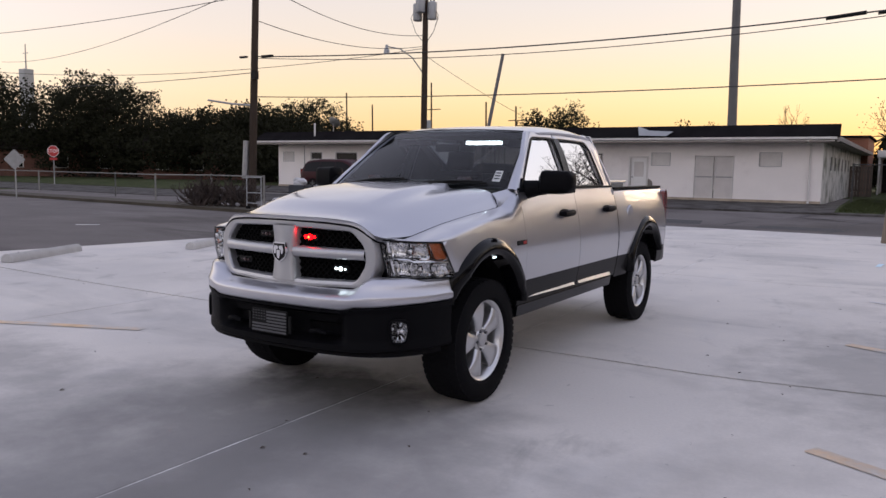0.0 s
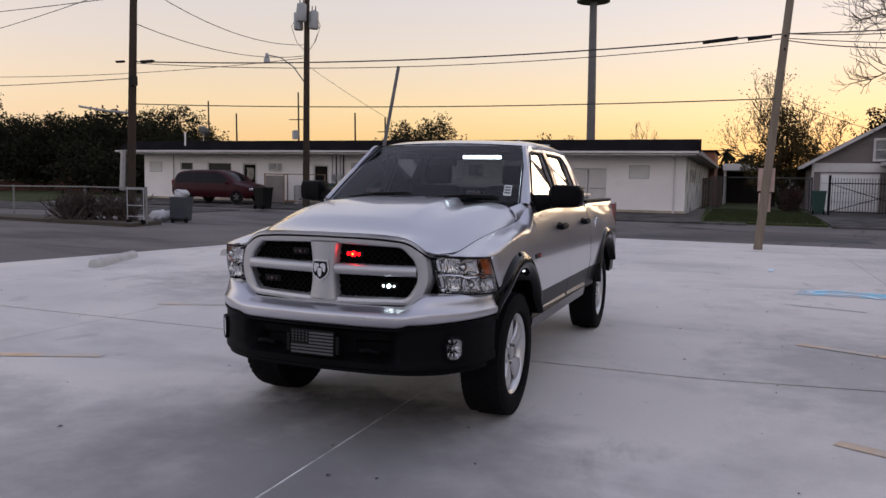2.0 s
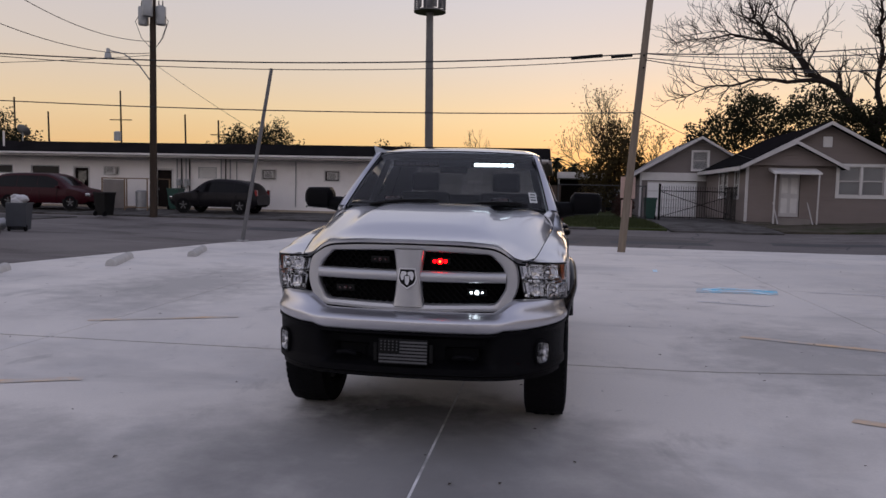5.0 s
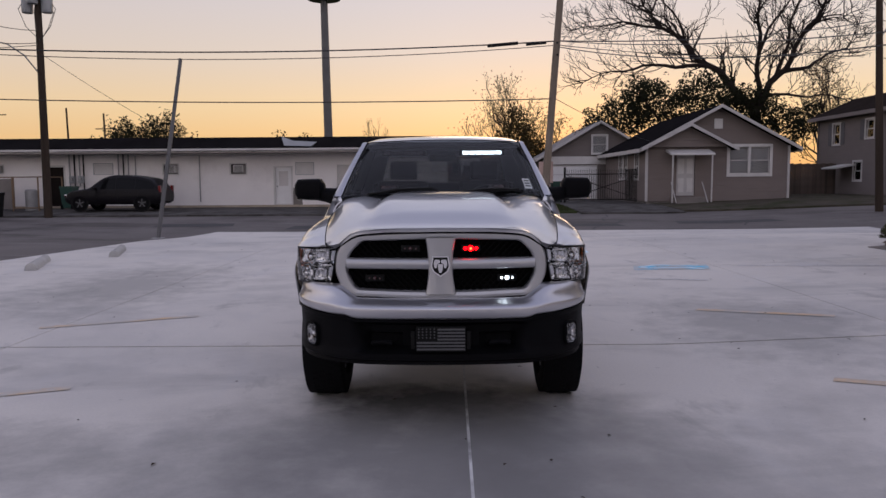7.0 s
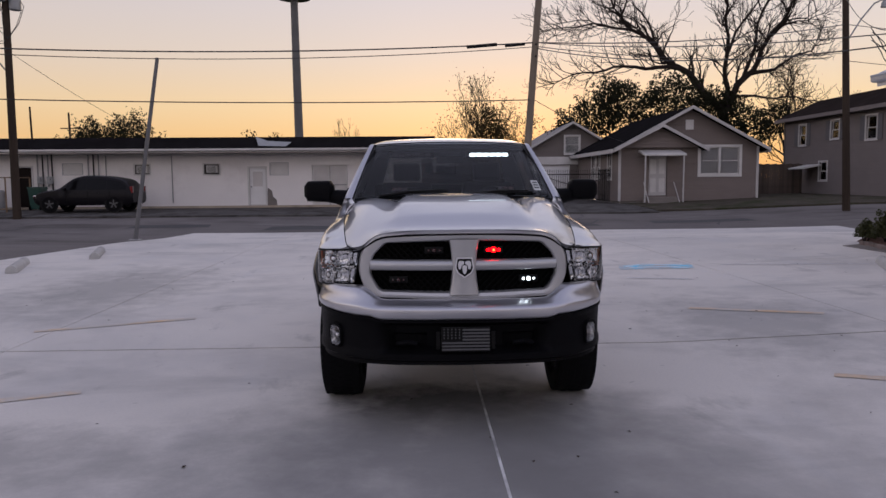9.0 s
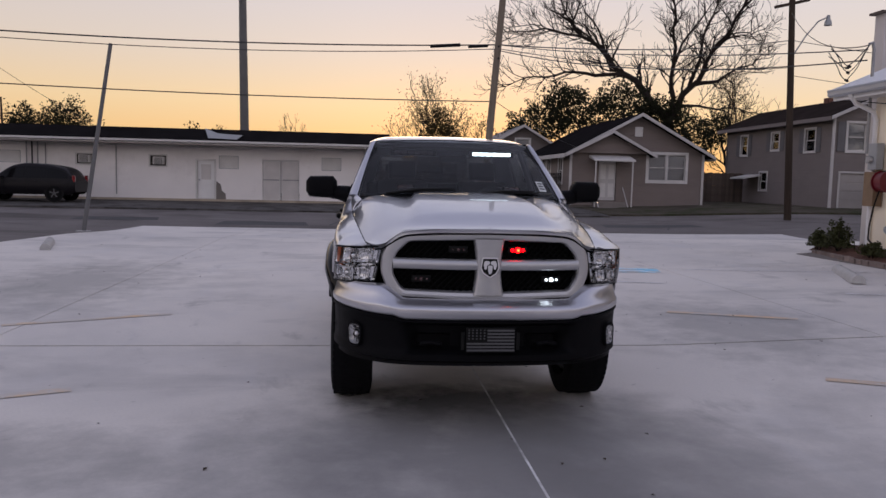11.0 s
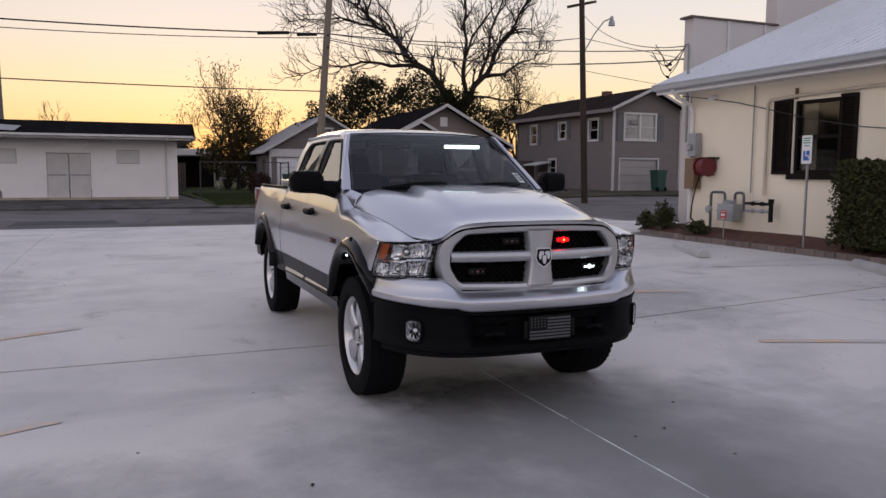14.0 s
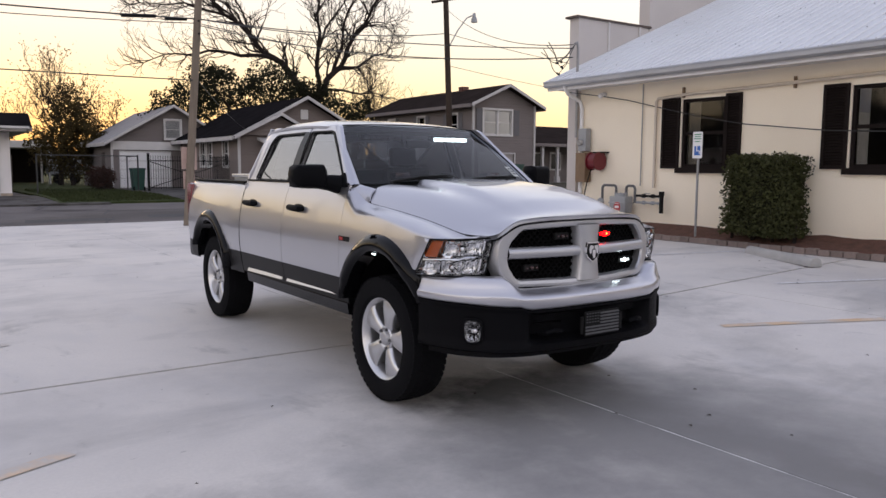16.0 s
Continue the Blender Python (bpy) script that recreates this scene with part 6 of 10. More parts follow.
# honeycomb insert
bm = B()
for s in (1, -1):
    k = -0.62
    while k < 0.62 + 0.36:
        for i in range(13):
            xa, za = k - 0.36 + 0.36 * i / 13, 0.89 + 0.36 * i / 13
            xb, zb = xa + 0.36 / 13, za + 0.36 / 13
            if abs(xa) < 0.595 and abs(xb) < 0.595:
                a, b = (xa, za), (xb, zb)
                if s < 0:
                    a, b = (-xa, za), (-xb, zb)
                pa, pb = Vector(bend(a[0], -0.905, a[1])), Vector(bend(b[0], -0.905, b[1]))
                n = Vector((-(pb - pa).z, 0, (pb - pa).x)).normalized() * 0.0035
                d = Vector((0, 0.02, 0))
                v = [bm.verts.new(p) for p in (pa - n, pb - n, pb + n, pa + n, pa - n + d, pb - n + d, pb + n + d, pa + n + d)]
                for f in ((0, 1, 2, 3), (0, 4, 5, 1), (3, 2, 6, 7)):
                    bm.faces.new([v[t] for t in f])
        k += 0.042
M_DEEP = mat("deep_black", (0.006, 0.006, 0.006), 0.9, spec=0.05, vary=0.1, bump=0)
tagged(part("honeycomb_mesh", bm, M_DEEP, grille, "black honeycomb insert", smooth=False), kind="stuff")
bm = B()
grid(bm, [[bend(-0.61 + 1.22 * i / 12, -0.865, 1.06 + (z - 1.06) * (1 - 0.45 * abs(i / 6 - 1) ** 5)) for i in range(13)] for z in (0.88, 1.262)])
part("radiator_shade", bm, M_DEEP, grille)
# maker's shield as a plain shape
bm = B()
sh = [(-0.05, 1.135), (0.05, 1.135), (0.06, 1.07), (0.045, 1.035), (0.0, 1.005), (-0.045, 1.035), (-0.06, 1.07)]
prism(bm, sh, 0.018, lambda u, v, w: (u, -0.990 - w, v))
bd = part("emblem", bm, M_CHROME, grille, "chrome shield emblem", smooth=False, bevel=0.004)
bm = B()
prism(bm, [(x * 0.86, 1.072 + (z - 1.072) * 0.86) for x, z in sh], 0.004, lambda u, v, w: (u, -1.0085 - w, v))
part("emblem_field", bm, M_DARK, bd, smooth=False)
bm = B()
for s in (1, -1):
    prism(bm, rounded([(0.003 * s, 1.112), (0.034 * s, 1.116), (0.043 * s, 1.092), (0.036 * s, 1.060), (0.022 * s, 1.062), (0.020 * s, 1.088), (0.003 * s, 1.092)], 0.008, 3), 0.005, lambda u, v, w: (u, -1.0125 - w, v))
prism(bm, [(-0.015, 1.086), (0.015, 1.086), (0.013, 1.050), (0.006, 1.032), (-0.006, 1.032), (-0.013, 1.050)], 0.006, lambda u, v, w: (u, -1.0125 - w, v))
bmesh.ops.recalc_face_normals(bm, faces=bm.faces[:])
part("emblem_relief", bm, M_CHROME, bd, smooth=False)


# emergency light heads in the grille
for x, z, lit in ((0.19, 1.175, "red"), (-0.19, 1.175, "dark"), (0.42, 0.985, "white"), (-0.42, 0.985, "dark")):
    bm = B()
    box(bm, bend(x, -0.918, z), (0.120, 0.03, 0.042))
    hd = part("grille_light", bm, M_DARK, TRUCK, "small unlit grille light head" if lit == "dark" else "small grille light head lit " + lit, smooth=False, bevel=0.008)
    for k in range(3):
        bm = B()
        bmesh.ops.create_uvsphere(bm, u_segments=12, v_segments=8, radius=(0.019 if k == 1 else 0.0115) * (1.0 if lit == "red" else 0.72), matrix=Matrix.Translation(bend(x - 0.034 + 0.034 * k, -0.935, z)))
        part("led", bm, {"red": M_LED_RED, "white": M_LED_WHITE, "dark": M_LED_UNLIT}[lit], hd, lit + " led")
    if lit == "red":
        bm = B()
        bmesh.ops.create_uvsphere(bm, u_segments=10, v_segments=6, radius=0.009, matrix=Matrix.Translation(bend(x, -0.948, z)))
        part("led_core", bm, M_LED_CORE, hd, "orange-hot led core")

# headlights
for sg in (1, -1):
    bm = B()
    grid(bm, [[hp(sg, i / 16, j / 8, -0.004 - 0.012 * math.sin(math.pi * i / 16) * math.sin(math.pi * j / 8)) for i in range(17)] for j in range(9)])
    bmesh.ops.recalc_face_normals(bm, faces=bm.faces[:])
    hl = part("headlight", bm, M_LENS, TRUCK, "clear headlight with chrome reflectors and amber corner", angle=60)
    bm = B()
    rim = [hp(sg, i / 16, 0) for i in range(17)] + [hp(sg, 1, j / 8) for j in range(1, 9)] + [hp(sg, 1 - i / 16, 1) for i in range(1, 17)] + [hp(sg, 0, 1 - j / 8) for j in range(1, 9)]
    tube(bm, rim, 0.0055, 6)
    part("headlight_bezel", bm, M_DARK, hl)
    bm = B()
    rows = []
    for j in range(13):
        row = []
        for i in range(25):
            u, v = i / 24, j / 12
            o = 0.060 + 0.009 * math.cos(u * 30) + (-0.04 if 0.45 < v < 0.55 else 0)
            if i in (0, 24) or j in (0, 12):
                o = 0.004
            row.append(hp(sg, u, v, o))
        rows.append(row)
    grid(bm, rows)
    bmesh.ops.recalc_face_normals(bm, faces=bm.faces[:])
    part("reflector", bm, M_BOWL, hl, "chrome stepped reflector", angle=30)
    # two fluted chambers, one over the other
    for u0, u1, v0, v1, flutes in ((0.10, 0.40, 0.56, 0.94, 5), (0.42, 0.66, 0.56, 0.94, 9), (0.10, 0.34, 0.07, 0.40, 4), (0.38, 0.62, 0.07, 0.42, 8), (0.66, 0.93, 0.08, 0.38, 6)):
        bm = B()
        rows = []
        for j in range(7):
            v = v0 + (v1 - v0) * j / 6
            row = []
            for i in range(flutes * 4 + 1):
                f = i / (flutes * 4)
                bowl = 0.020 + 0.026 * (1 - (2 * f - 1) ** 2) * (1 - (2 * j / 6 - 1) ** 4)
                row.append(hp(sg, u0 + (u1 - u0) * f, v, bowl + 0.004 * (i % 4 in (1, 2))))
            rows.append(row)
        grid(bm, rows)
        bmesh.ops.recalc_face_normals(bm, faces=bm.faces[:])
        part("lamp_chamber", bm, M_BOWL, hl, "fluted chrome lamp chamber", angle=20)
    for u, v, r in ((0.40, 0.74, 0.030), (0.48, 0.25, 0.026)):
        bm = B()
        bmesh.ops.create_uvsphere(bm, u_segments=14, v_segments=8, radius=r, matrix=Matrix.Translation(hp(sg, u, v, 0.022)))
        part("bulb_shield", bm, M_CHROME, hl)
    bm = B()
    tube(bm, [hp(sg, u, v, 0.010) for u, v in ((0.03, 0.47), (0.20, 0.49), (0.34, 0.50), (0.42, 0.44), (0.60, 0.46), (0.80, 0.44), (0.97, 0.42))], 0.010, 8)
    part("divider_strip", bm, M_CHROME, hl, "chrome strip between the chambers")
    bm = B()
    tube(bm, [hp(sg, u, v, 0.014) for u, v in ((0.36, 0.06), (0.36, 0.30), (0.40, 0.44))], 0.009, 8)
    part("divider_strip", bm, M_CHROME, hl)
    bm = B()
    grid(bm, [[hp(sg, 0.73 + 0.22 * i / 6 + 0.03 * (1 - j / 5), 0.52 + 0.44 * j / 5, 0.012) for i in range(7)] for j in range(6)])
    bmesh.ops.recalc_face_normals(bm, faces=bm.faces[:])
    part("amber_reflector", bm, mat("amber_plastic", (0.55, 0.13, 0.03), 0.3, vary=0.15, scale=30, fine=200, bump=0, coat=0.5) if sg > 0 else bpy.data.materials["amber_plastic"], hl, "amber side marker", solid=0.004)

# bumper: plan curve and section
PLAN = [(0.0, -1.085), (0.30, -1.073), (0.525, -1.039), (0.69, -0.974), (0.812, -0.880), (0.902, -0.760), (0.954, -0.633), (0.980, -0.521), (0.989, -0.455)]


def plan(s):
    """A place on the bumper's plan curve, s from -1 to 1."""
    t = abs(s) * (len(PLAN) - 1)
    i = min(int(t), len(PLAN) - 2)
    f = t - i
    p = [Vector(PLAN[max(0, i - 1)]) if i else Vector((-PLAN[1][0], PLAN[1][1])), Vector(PLAN[i]), Vector(PLAN[i + 1]), Vector(PLAN[min(len(PLAN) - 1, i + 2)])]
    q = 0.5 * (2 * p[1] + (p[2] - p[0]) * f + (2 * p[0] - 5 * p[1] + 4 * p[2] - p[3]) * f * f + (3 * p[1] - p[0] - 3 * p[2] + p[3]) * f ** 3)
    return math.copysign(q.x, s), q.y


def plan_normal(s):
    a, b = plan(max(-1, s - 0.02)), plan(min(1, s + 0.02))
    return Vector((-(b[1] - a[1]), b[0] - a[0], 0)).normalized() * -1


def along(section, n=72, s0=-1.0, s1=1.0):
    """Sweeps a section (inset, z) that may depend on x round the bumper."""
    bm = B()
    rows = []
    for i in range(n + 1):
        s = s0 + (s1 - s0) * i / n
        x, y = plan(s)
        nn = plan_normal(s)
        nn = Vector((-nn.x, -nn.y, 0)) if nn.y > 0 or (abs(nn.y) < 0.2 and nn.x * x < 0) else nn
        rows.append([Vector((x, y, z)) - nn * o for o, z in section(abs(x), y)])
    grid(bm, rows)
    bmesh.ops.recalc_face_normals(bm, faces=bm.faces[:])
    return bm


def bumper_foot(x):
    """Lower edge of the painted part: lower in the middle, rising to the wheels."""
    return 0.748 + 0.020 * sstep((x - 0.54) / 0.07) + 0.022 * sstep((x - 0.62) / 0.36)


def upper_section(x, y):
    w = sstep((x - 0.55) / 0.17)
    top = 0.860 + 0.084 * w
    bot = bumper_foot(x)
    crease = 0.822 + 0.022 * w
    inset = 0.115 if x < 0.72 else 0.115 - 0.095 * sstep((x - 0.72) / 0.2)
    shelf = 0.070 * (1 - w) + 0.020 * w
    return [(0.05, bot - 0.004), (0.014, bot), (0.004, bot + 0.008), (0.0, bot + 0.018), (0.0, crease - 0.012), (0.002, crease - 0.004), (0.009, crease + 0.004), (0.012 + shelf * 0.5, crease + (top - crease) * 0.5), (0.014 + shelf * 0.92, top - 0.008), (0.022 + shelf, top), (max(inset, 0.03 + shelf), top + 0.006)]


def lower_section(x, y):
    bot = 0.480 + 0.012 * sstep((x - 0.6) / 0.3)
    r = 0.075 * sstep((0.56 - x) / 0.08)
    hook = 0.05 * (sstep((x - 0.26) / 0.03) * (1 - sstep((x - 0.47) / 0.03)))
    return [(0.10, bot), (0.03, bot), (0.012, bot + 0.012), (0.012, bot + 0.05), (0.02 + r * 0.4, bot + 0.065), (0.02 + r + hook, bot + 0.09), (0.02 + r + hook, bot + 0.155), (0.02 + r, bot + 0.175), (0.016 + r, bumper_foot(x) - 0.048), (0.014 + r * 0.3, bumper_foot(x) - 0.028), (0.004, bumper_foot(x) - 0.016), (0.004, bumper_foot(x) - 0.007), (0.03, bumper_foot(x) + 0.006)]


bump = part("front_bumper", along(upper_section), M_SILVER, TRUCK, "silver upper front bumper", angle=60)
low = part("lower_bumper", along(lower_section, 120), M_BLACK, TRUCK, "black textured lower front bumper", angle=45)
bm = along(lambda x, y: [(0.13, 0.47), (0.06, 0.452), (0.035, 0.46), (0.04, 0.492), (0.10, 0.495)], 60, -0.86, 0.86)
part("air_dam", bm, M_BLACK, low)
for sg in (1, -1):
    bm = B()
    tube(bm, [(sg * 0.30, -0.99, 0.585), (sg * 0.31, -1.055, 0.60), (sg * 0.365, -1.065, 0.612), (sg * 0.42, -1.045, 0.60), (sg * 0.43, -0.98, 0.585)], 0.014, 8)
    part("tow_hook", bm, M_BLACK, low, "black tow hook")
    at = Matrix.Translation((sg * 0.836, -0.846, 0.622)) @ Matrix.Rotation(sg * 0.80, 4, "Z")
    shape = rounded([(-0.047, -0.066), (0.047, -0.066), (0.053, 0.060), (-0.053, 0.066)], 0.043, 7)
    bm = B()
    ring = lambda k, y: [at @ Vector((x * k, y, z * k)) for x, z in shape]
    grid(bm, [ring(1.26, 0.03), ring(1.24, -0.004), ring(1.12, -0.007), ring(1.05, 0.004), ring(1.04, 0.05)], close=True)
    bmesh.ops.recalc_face_normals(bm, faces=bm.faces[:])
    fh = part("fog_housing", bm, M_BLACK, low, "black fog lamp surround", angle=45)
    bm = B()
    facet = lambda k, y, d: [at @ Vector((x * k, y + (d if n % 4 < 2 else -d), z * k)) for n, (x, z) in enumerate(shape)]
    vs = grid(bm, [ring(1.04, 0.004), ring(0.99, -0.003), ring(0.96, 0.0), facet(0.82, 0.010, 0.004), facet(0.58, 0.018, 0.005), facet(0.36, 0.020, 0.003), ring(0.14, 0.012)], close=True)
    bm.faces.new(vs[-1])
    bmesh.ops.recalc_face_normals(bm, faces=bm.faces[:])
    part("fog_lamp", bm, M_REFLECT, fh, "facetted chrome fog lamp bowl", angle=12)
    bm = B()
    bmesh.ops.create_uvsphere(bm, u_segments=14, v_segments=8, radius=0.016, matrix=at @ Matrix.Translation((0.015, 0.008, 0.004)))
    part("bulb_shield", bm, M_CHROME, fh)
    bm = B()
    bm.faces.new([bm.verts.new(p) for p in ring(0.93, -0.004)])
    part("fog_lens", bm, M_LENS, fh, smooth=False)
# front plate with a subdued flag
bm = B()
box(bm, (0.0, -1.098, 0.632), (0.305, 0.012, 0.155))
pl = part("front_plate", bm, M_DARK, TRUCK, "black plate with a subdued grey striped flag", smooth=False, bevel=0.004)
for k in range(7):
    bm = B()
    x0 = -0.02 if k >= 3 else -0.148
    z = 0.570 + 0.0205 * k
    box(bm, ((x0 + 0.148) / 2, -1.107, z), (0.148 - x0, 0.004, 0.0105))
    part("flag_stripe", bm, M_FLAG_LIGHT, pl, smooth=False)
bm = B()
for i in range(5):
    for j in range(4):
        box(bm, (-0.135 + 0.024 * i, -1.107, 0.642 + 0.018 * j), (0.007, 0.004, 0.007))
tagged(part("flag_stars", bm, M_FLAG_LIGHT, pl, smooth=False), kind="stuff")
for sg, m_ in ((1, M_DARK), (-1, M_DARK)):
    bm = B()
    box(bm, (sg * 0.172, -1.095, 0.625), (0.022, 0.014, 0.11))
    part("plate_light", bm, m_, TRUCK, "slim light beside the plate", smooth=False, bevel=0.004)

# light bar behind the screen, one half lit red, the other white
for sg, m_ in ((1, M_LED_WHITE), (-1, M_LED_UNLIT)):
    c = Vector((sg * 0.345, 1.075, 1.843))
    bm = B()
    box(bm, c + Vector((0, 0.03, 0.004)), (0.40, 0.05, 0.05))
    lb = part("interior_light_bar", bm, M_DARK, TRUCK, "slim warning light bar behind the windscreen", smooth=False, bevel=0.006)
    for k in range(6):
        bm = B()
        box(bm, c + Vector((-0.145 + 0.058 * k, 0, 0)), (0.05, 0.02, 0.03))
        part("led_module", bm, m_, lb, "unlit red led module" if sg < 0 else "white led module", smooth=False, bevel=0.004)
for sg in (1, -1):
    bm = B()
    box(bm, (sg * 0.44, 0.625, 1.530), (0.15, 0.06, 0.065))
    dl = part("dash_flasher", bm, M_DARK, TRUCK, "small unlit warning light on the dashboard", smooth=False, bevel=0.01)
    for k in range(3):
        bm = B()
        bmesh.ops.create_uvsphere(bm, u_segments=14, v_segments=8, radius=0.026, matrix=Matrix.Translation((sg * 0.44 - 0.042 + 0.042 * k, 0.592, 1.535)) @ Matrix.Diagonal((1, 0.5, 1, 1)))
        part("flasher_lens", bm, M_LED_UNLIT, dl, "unlit red flasher lens")
    # marker lamp under the front flare
    bm = B()
    box(bm, (sg * 1.005, 0.03, 1.022), (0.03, 0.075, 0.016))
    ml = part("flare_lamp", bm, M_DARK, TRUCK, "small marker lamp under the front flare, lit white", smooth=False, bevel=0.004)
    bm = B()
    box(bm, (sg * 1.018, 0.03, 1.018), (0.010, 0.045, 0.009))
    part("lamp_lens", bm, M_LED_WHITE, ml, smooth=False, bevel=0.003)

# cabin
bm = B()
rows = []
for i in range(13):
    p = -1 + i / 6
    rows.append([(0.83 * p, 0.60 + 0.06 * p * p, 1.43), (0.82 * p, 0.70, 1.455), (0.80 * p, 0.92, 1.45), (0.78 * p, 1.02, 1.38), (0.78 * p, 1.02, 1.1)])
grid(bm, rows)
part("dashboard", bm, M_INTERIOR, TRUCK, "charcoal dashboard", solid=0.02)
bm = B()
lathe(bm, [(-0.012, 0.17), (0.0, 0.185), (0.012, 0.17), (0.0, 0.155), (-0.012, 0.17)], 32, "y")
box(bm, (0, 0, 0), (0.32, 0.02, 0.05))
box(bm, (0, 0, -0.08), (0.05, 0.02, 0.15))
bmesh.ops.transform(bm, matrix=Matrix.Translation((0.40, 1.16, 1.40)) @ Matrix.Rotation(radians(-25), 4, "X"), verts=bm.verts[:])
part("steering_wheel", bm, M_INTERIOR, TRUCK, "dark steering wheel")
for x in (0.40, -0.40):
    bm = B()
    box(bm, (x, 1.62, 0.98), (0.52, 0.52, 0.16))
    box(bm, (x, 1.86, 1.28), (0.50, 0.14, 0.64), Matrix.Rotation(radians(-12), 3, "X"))
    st = part("seat", bm, M_INTERIOR, TRUCK, "dark cloth front seat", smooth=False, bevel=0.04)
    bm = B()
    box(bm, (x, 1.96, 1.70), (0.27, 0.09, 0.18), Matrix.Rotation(radians(-8), 3, "X"))
    part("headrest", bm, M_INTERIOR, st, smooth=False, bevel=0.03)
bm = B()
box(bm, (0, 2.42, 1.25), (1.5, 0.16, 0.66))
box(bm, (0, 2.15, 1.0), (1.5, 0.5, 0.14))
part("rear_bench", bm, M_INTERIOR, TRUCK, "dark rear bench", smooth=False, bevel=0.04)
bm = B()
box(bm, (0, 1.6, 0.80), (1.8, 2.1, 0.04))
box(bm, (0, 0.60, 1.05), (1.75, 0.03, 0.7))
part("cab_floor", bm, M_INTERIOR, TRUCK, smooth=False)
bm = B()
box(bm, (0, 1.80, 1.925), (1.34, 1.1, 0.02))
part("headliner", bm, mat("grey_headliner", (0.22, 0.21, 0.2), 0.9, bump=0.1), TRUCK, smooth=False)
bm = B()
box(bm, (0.0, 1.06, 1.80), (0.24, 0.03, 0.065))
part("inner_mirror", bm, M_DARK, TRUCK, smooth=False, bevel=0.01)

# chassis, axles, exhaust
bm = B()
for x in (0.42, -0.42):
    box(bm, (x, 1.75, 0.52), (0.09, 5.2, 0.14))
for y in (-0.55, 0.6, 1.6, 2.6, 4.1):
    box(bm, (0, y, 0.52), (0.85, 0.10, 0.08))
part("chassis_frame", bm, M_BLACK, TRUCK, "black chassis rails", smooth=False)
bm = B()
box(bm, (0, 0.25, 0.80), (1.0, 1.5, 0.5))
part("engine_block", bm, M_BLACK, TRUCK, smooth=False)
for y in (0.0, 3.57):
    bm = B()
    rod(bm, (-0.72, y, 0.43), (0.72, y, 0.43), 0.045, n=12)
    bmesh.ops.create_uvsphere(bm, u_segments=16, v_segments=10, radius=0.14, matrix=Matrix.Translation((0.1, y, 0.43)))
    part("axle", bm, M_BLACK, TRUCK, "dark axle with differential")
bm = B()
tube(bm, [(-0.3, 0.9, 0.42), (-0.3, 1.9, 0.42), (-0.32, 2.6, 0.44), (-0.55, 2.9, 0.5)], 0.04, 8)
rod(bm, (-0.3, 1.6, 0.43), (-0.3, 2.35, 0.43), 0.11, n=14)
part("exhaust", bm, M_GALV, TRUCK)
bm = B()
tube(bm, [(0.62, 0.62, 0.55), (0.66, 0.70, 0.50)], 0.03, 6)
for sg in (1, -1):
    box(bm, (sg * 0.85, 0.62, 0.515), (0.06, 0.05, 0.05))
part("step_bracket", bm, M_BLACK, TRUCK, smooth=False)


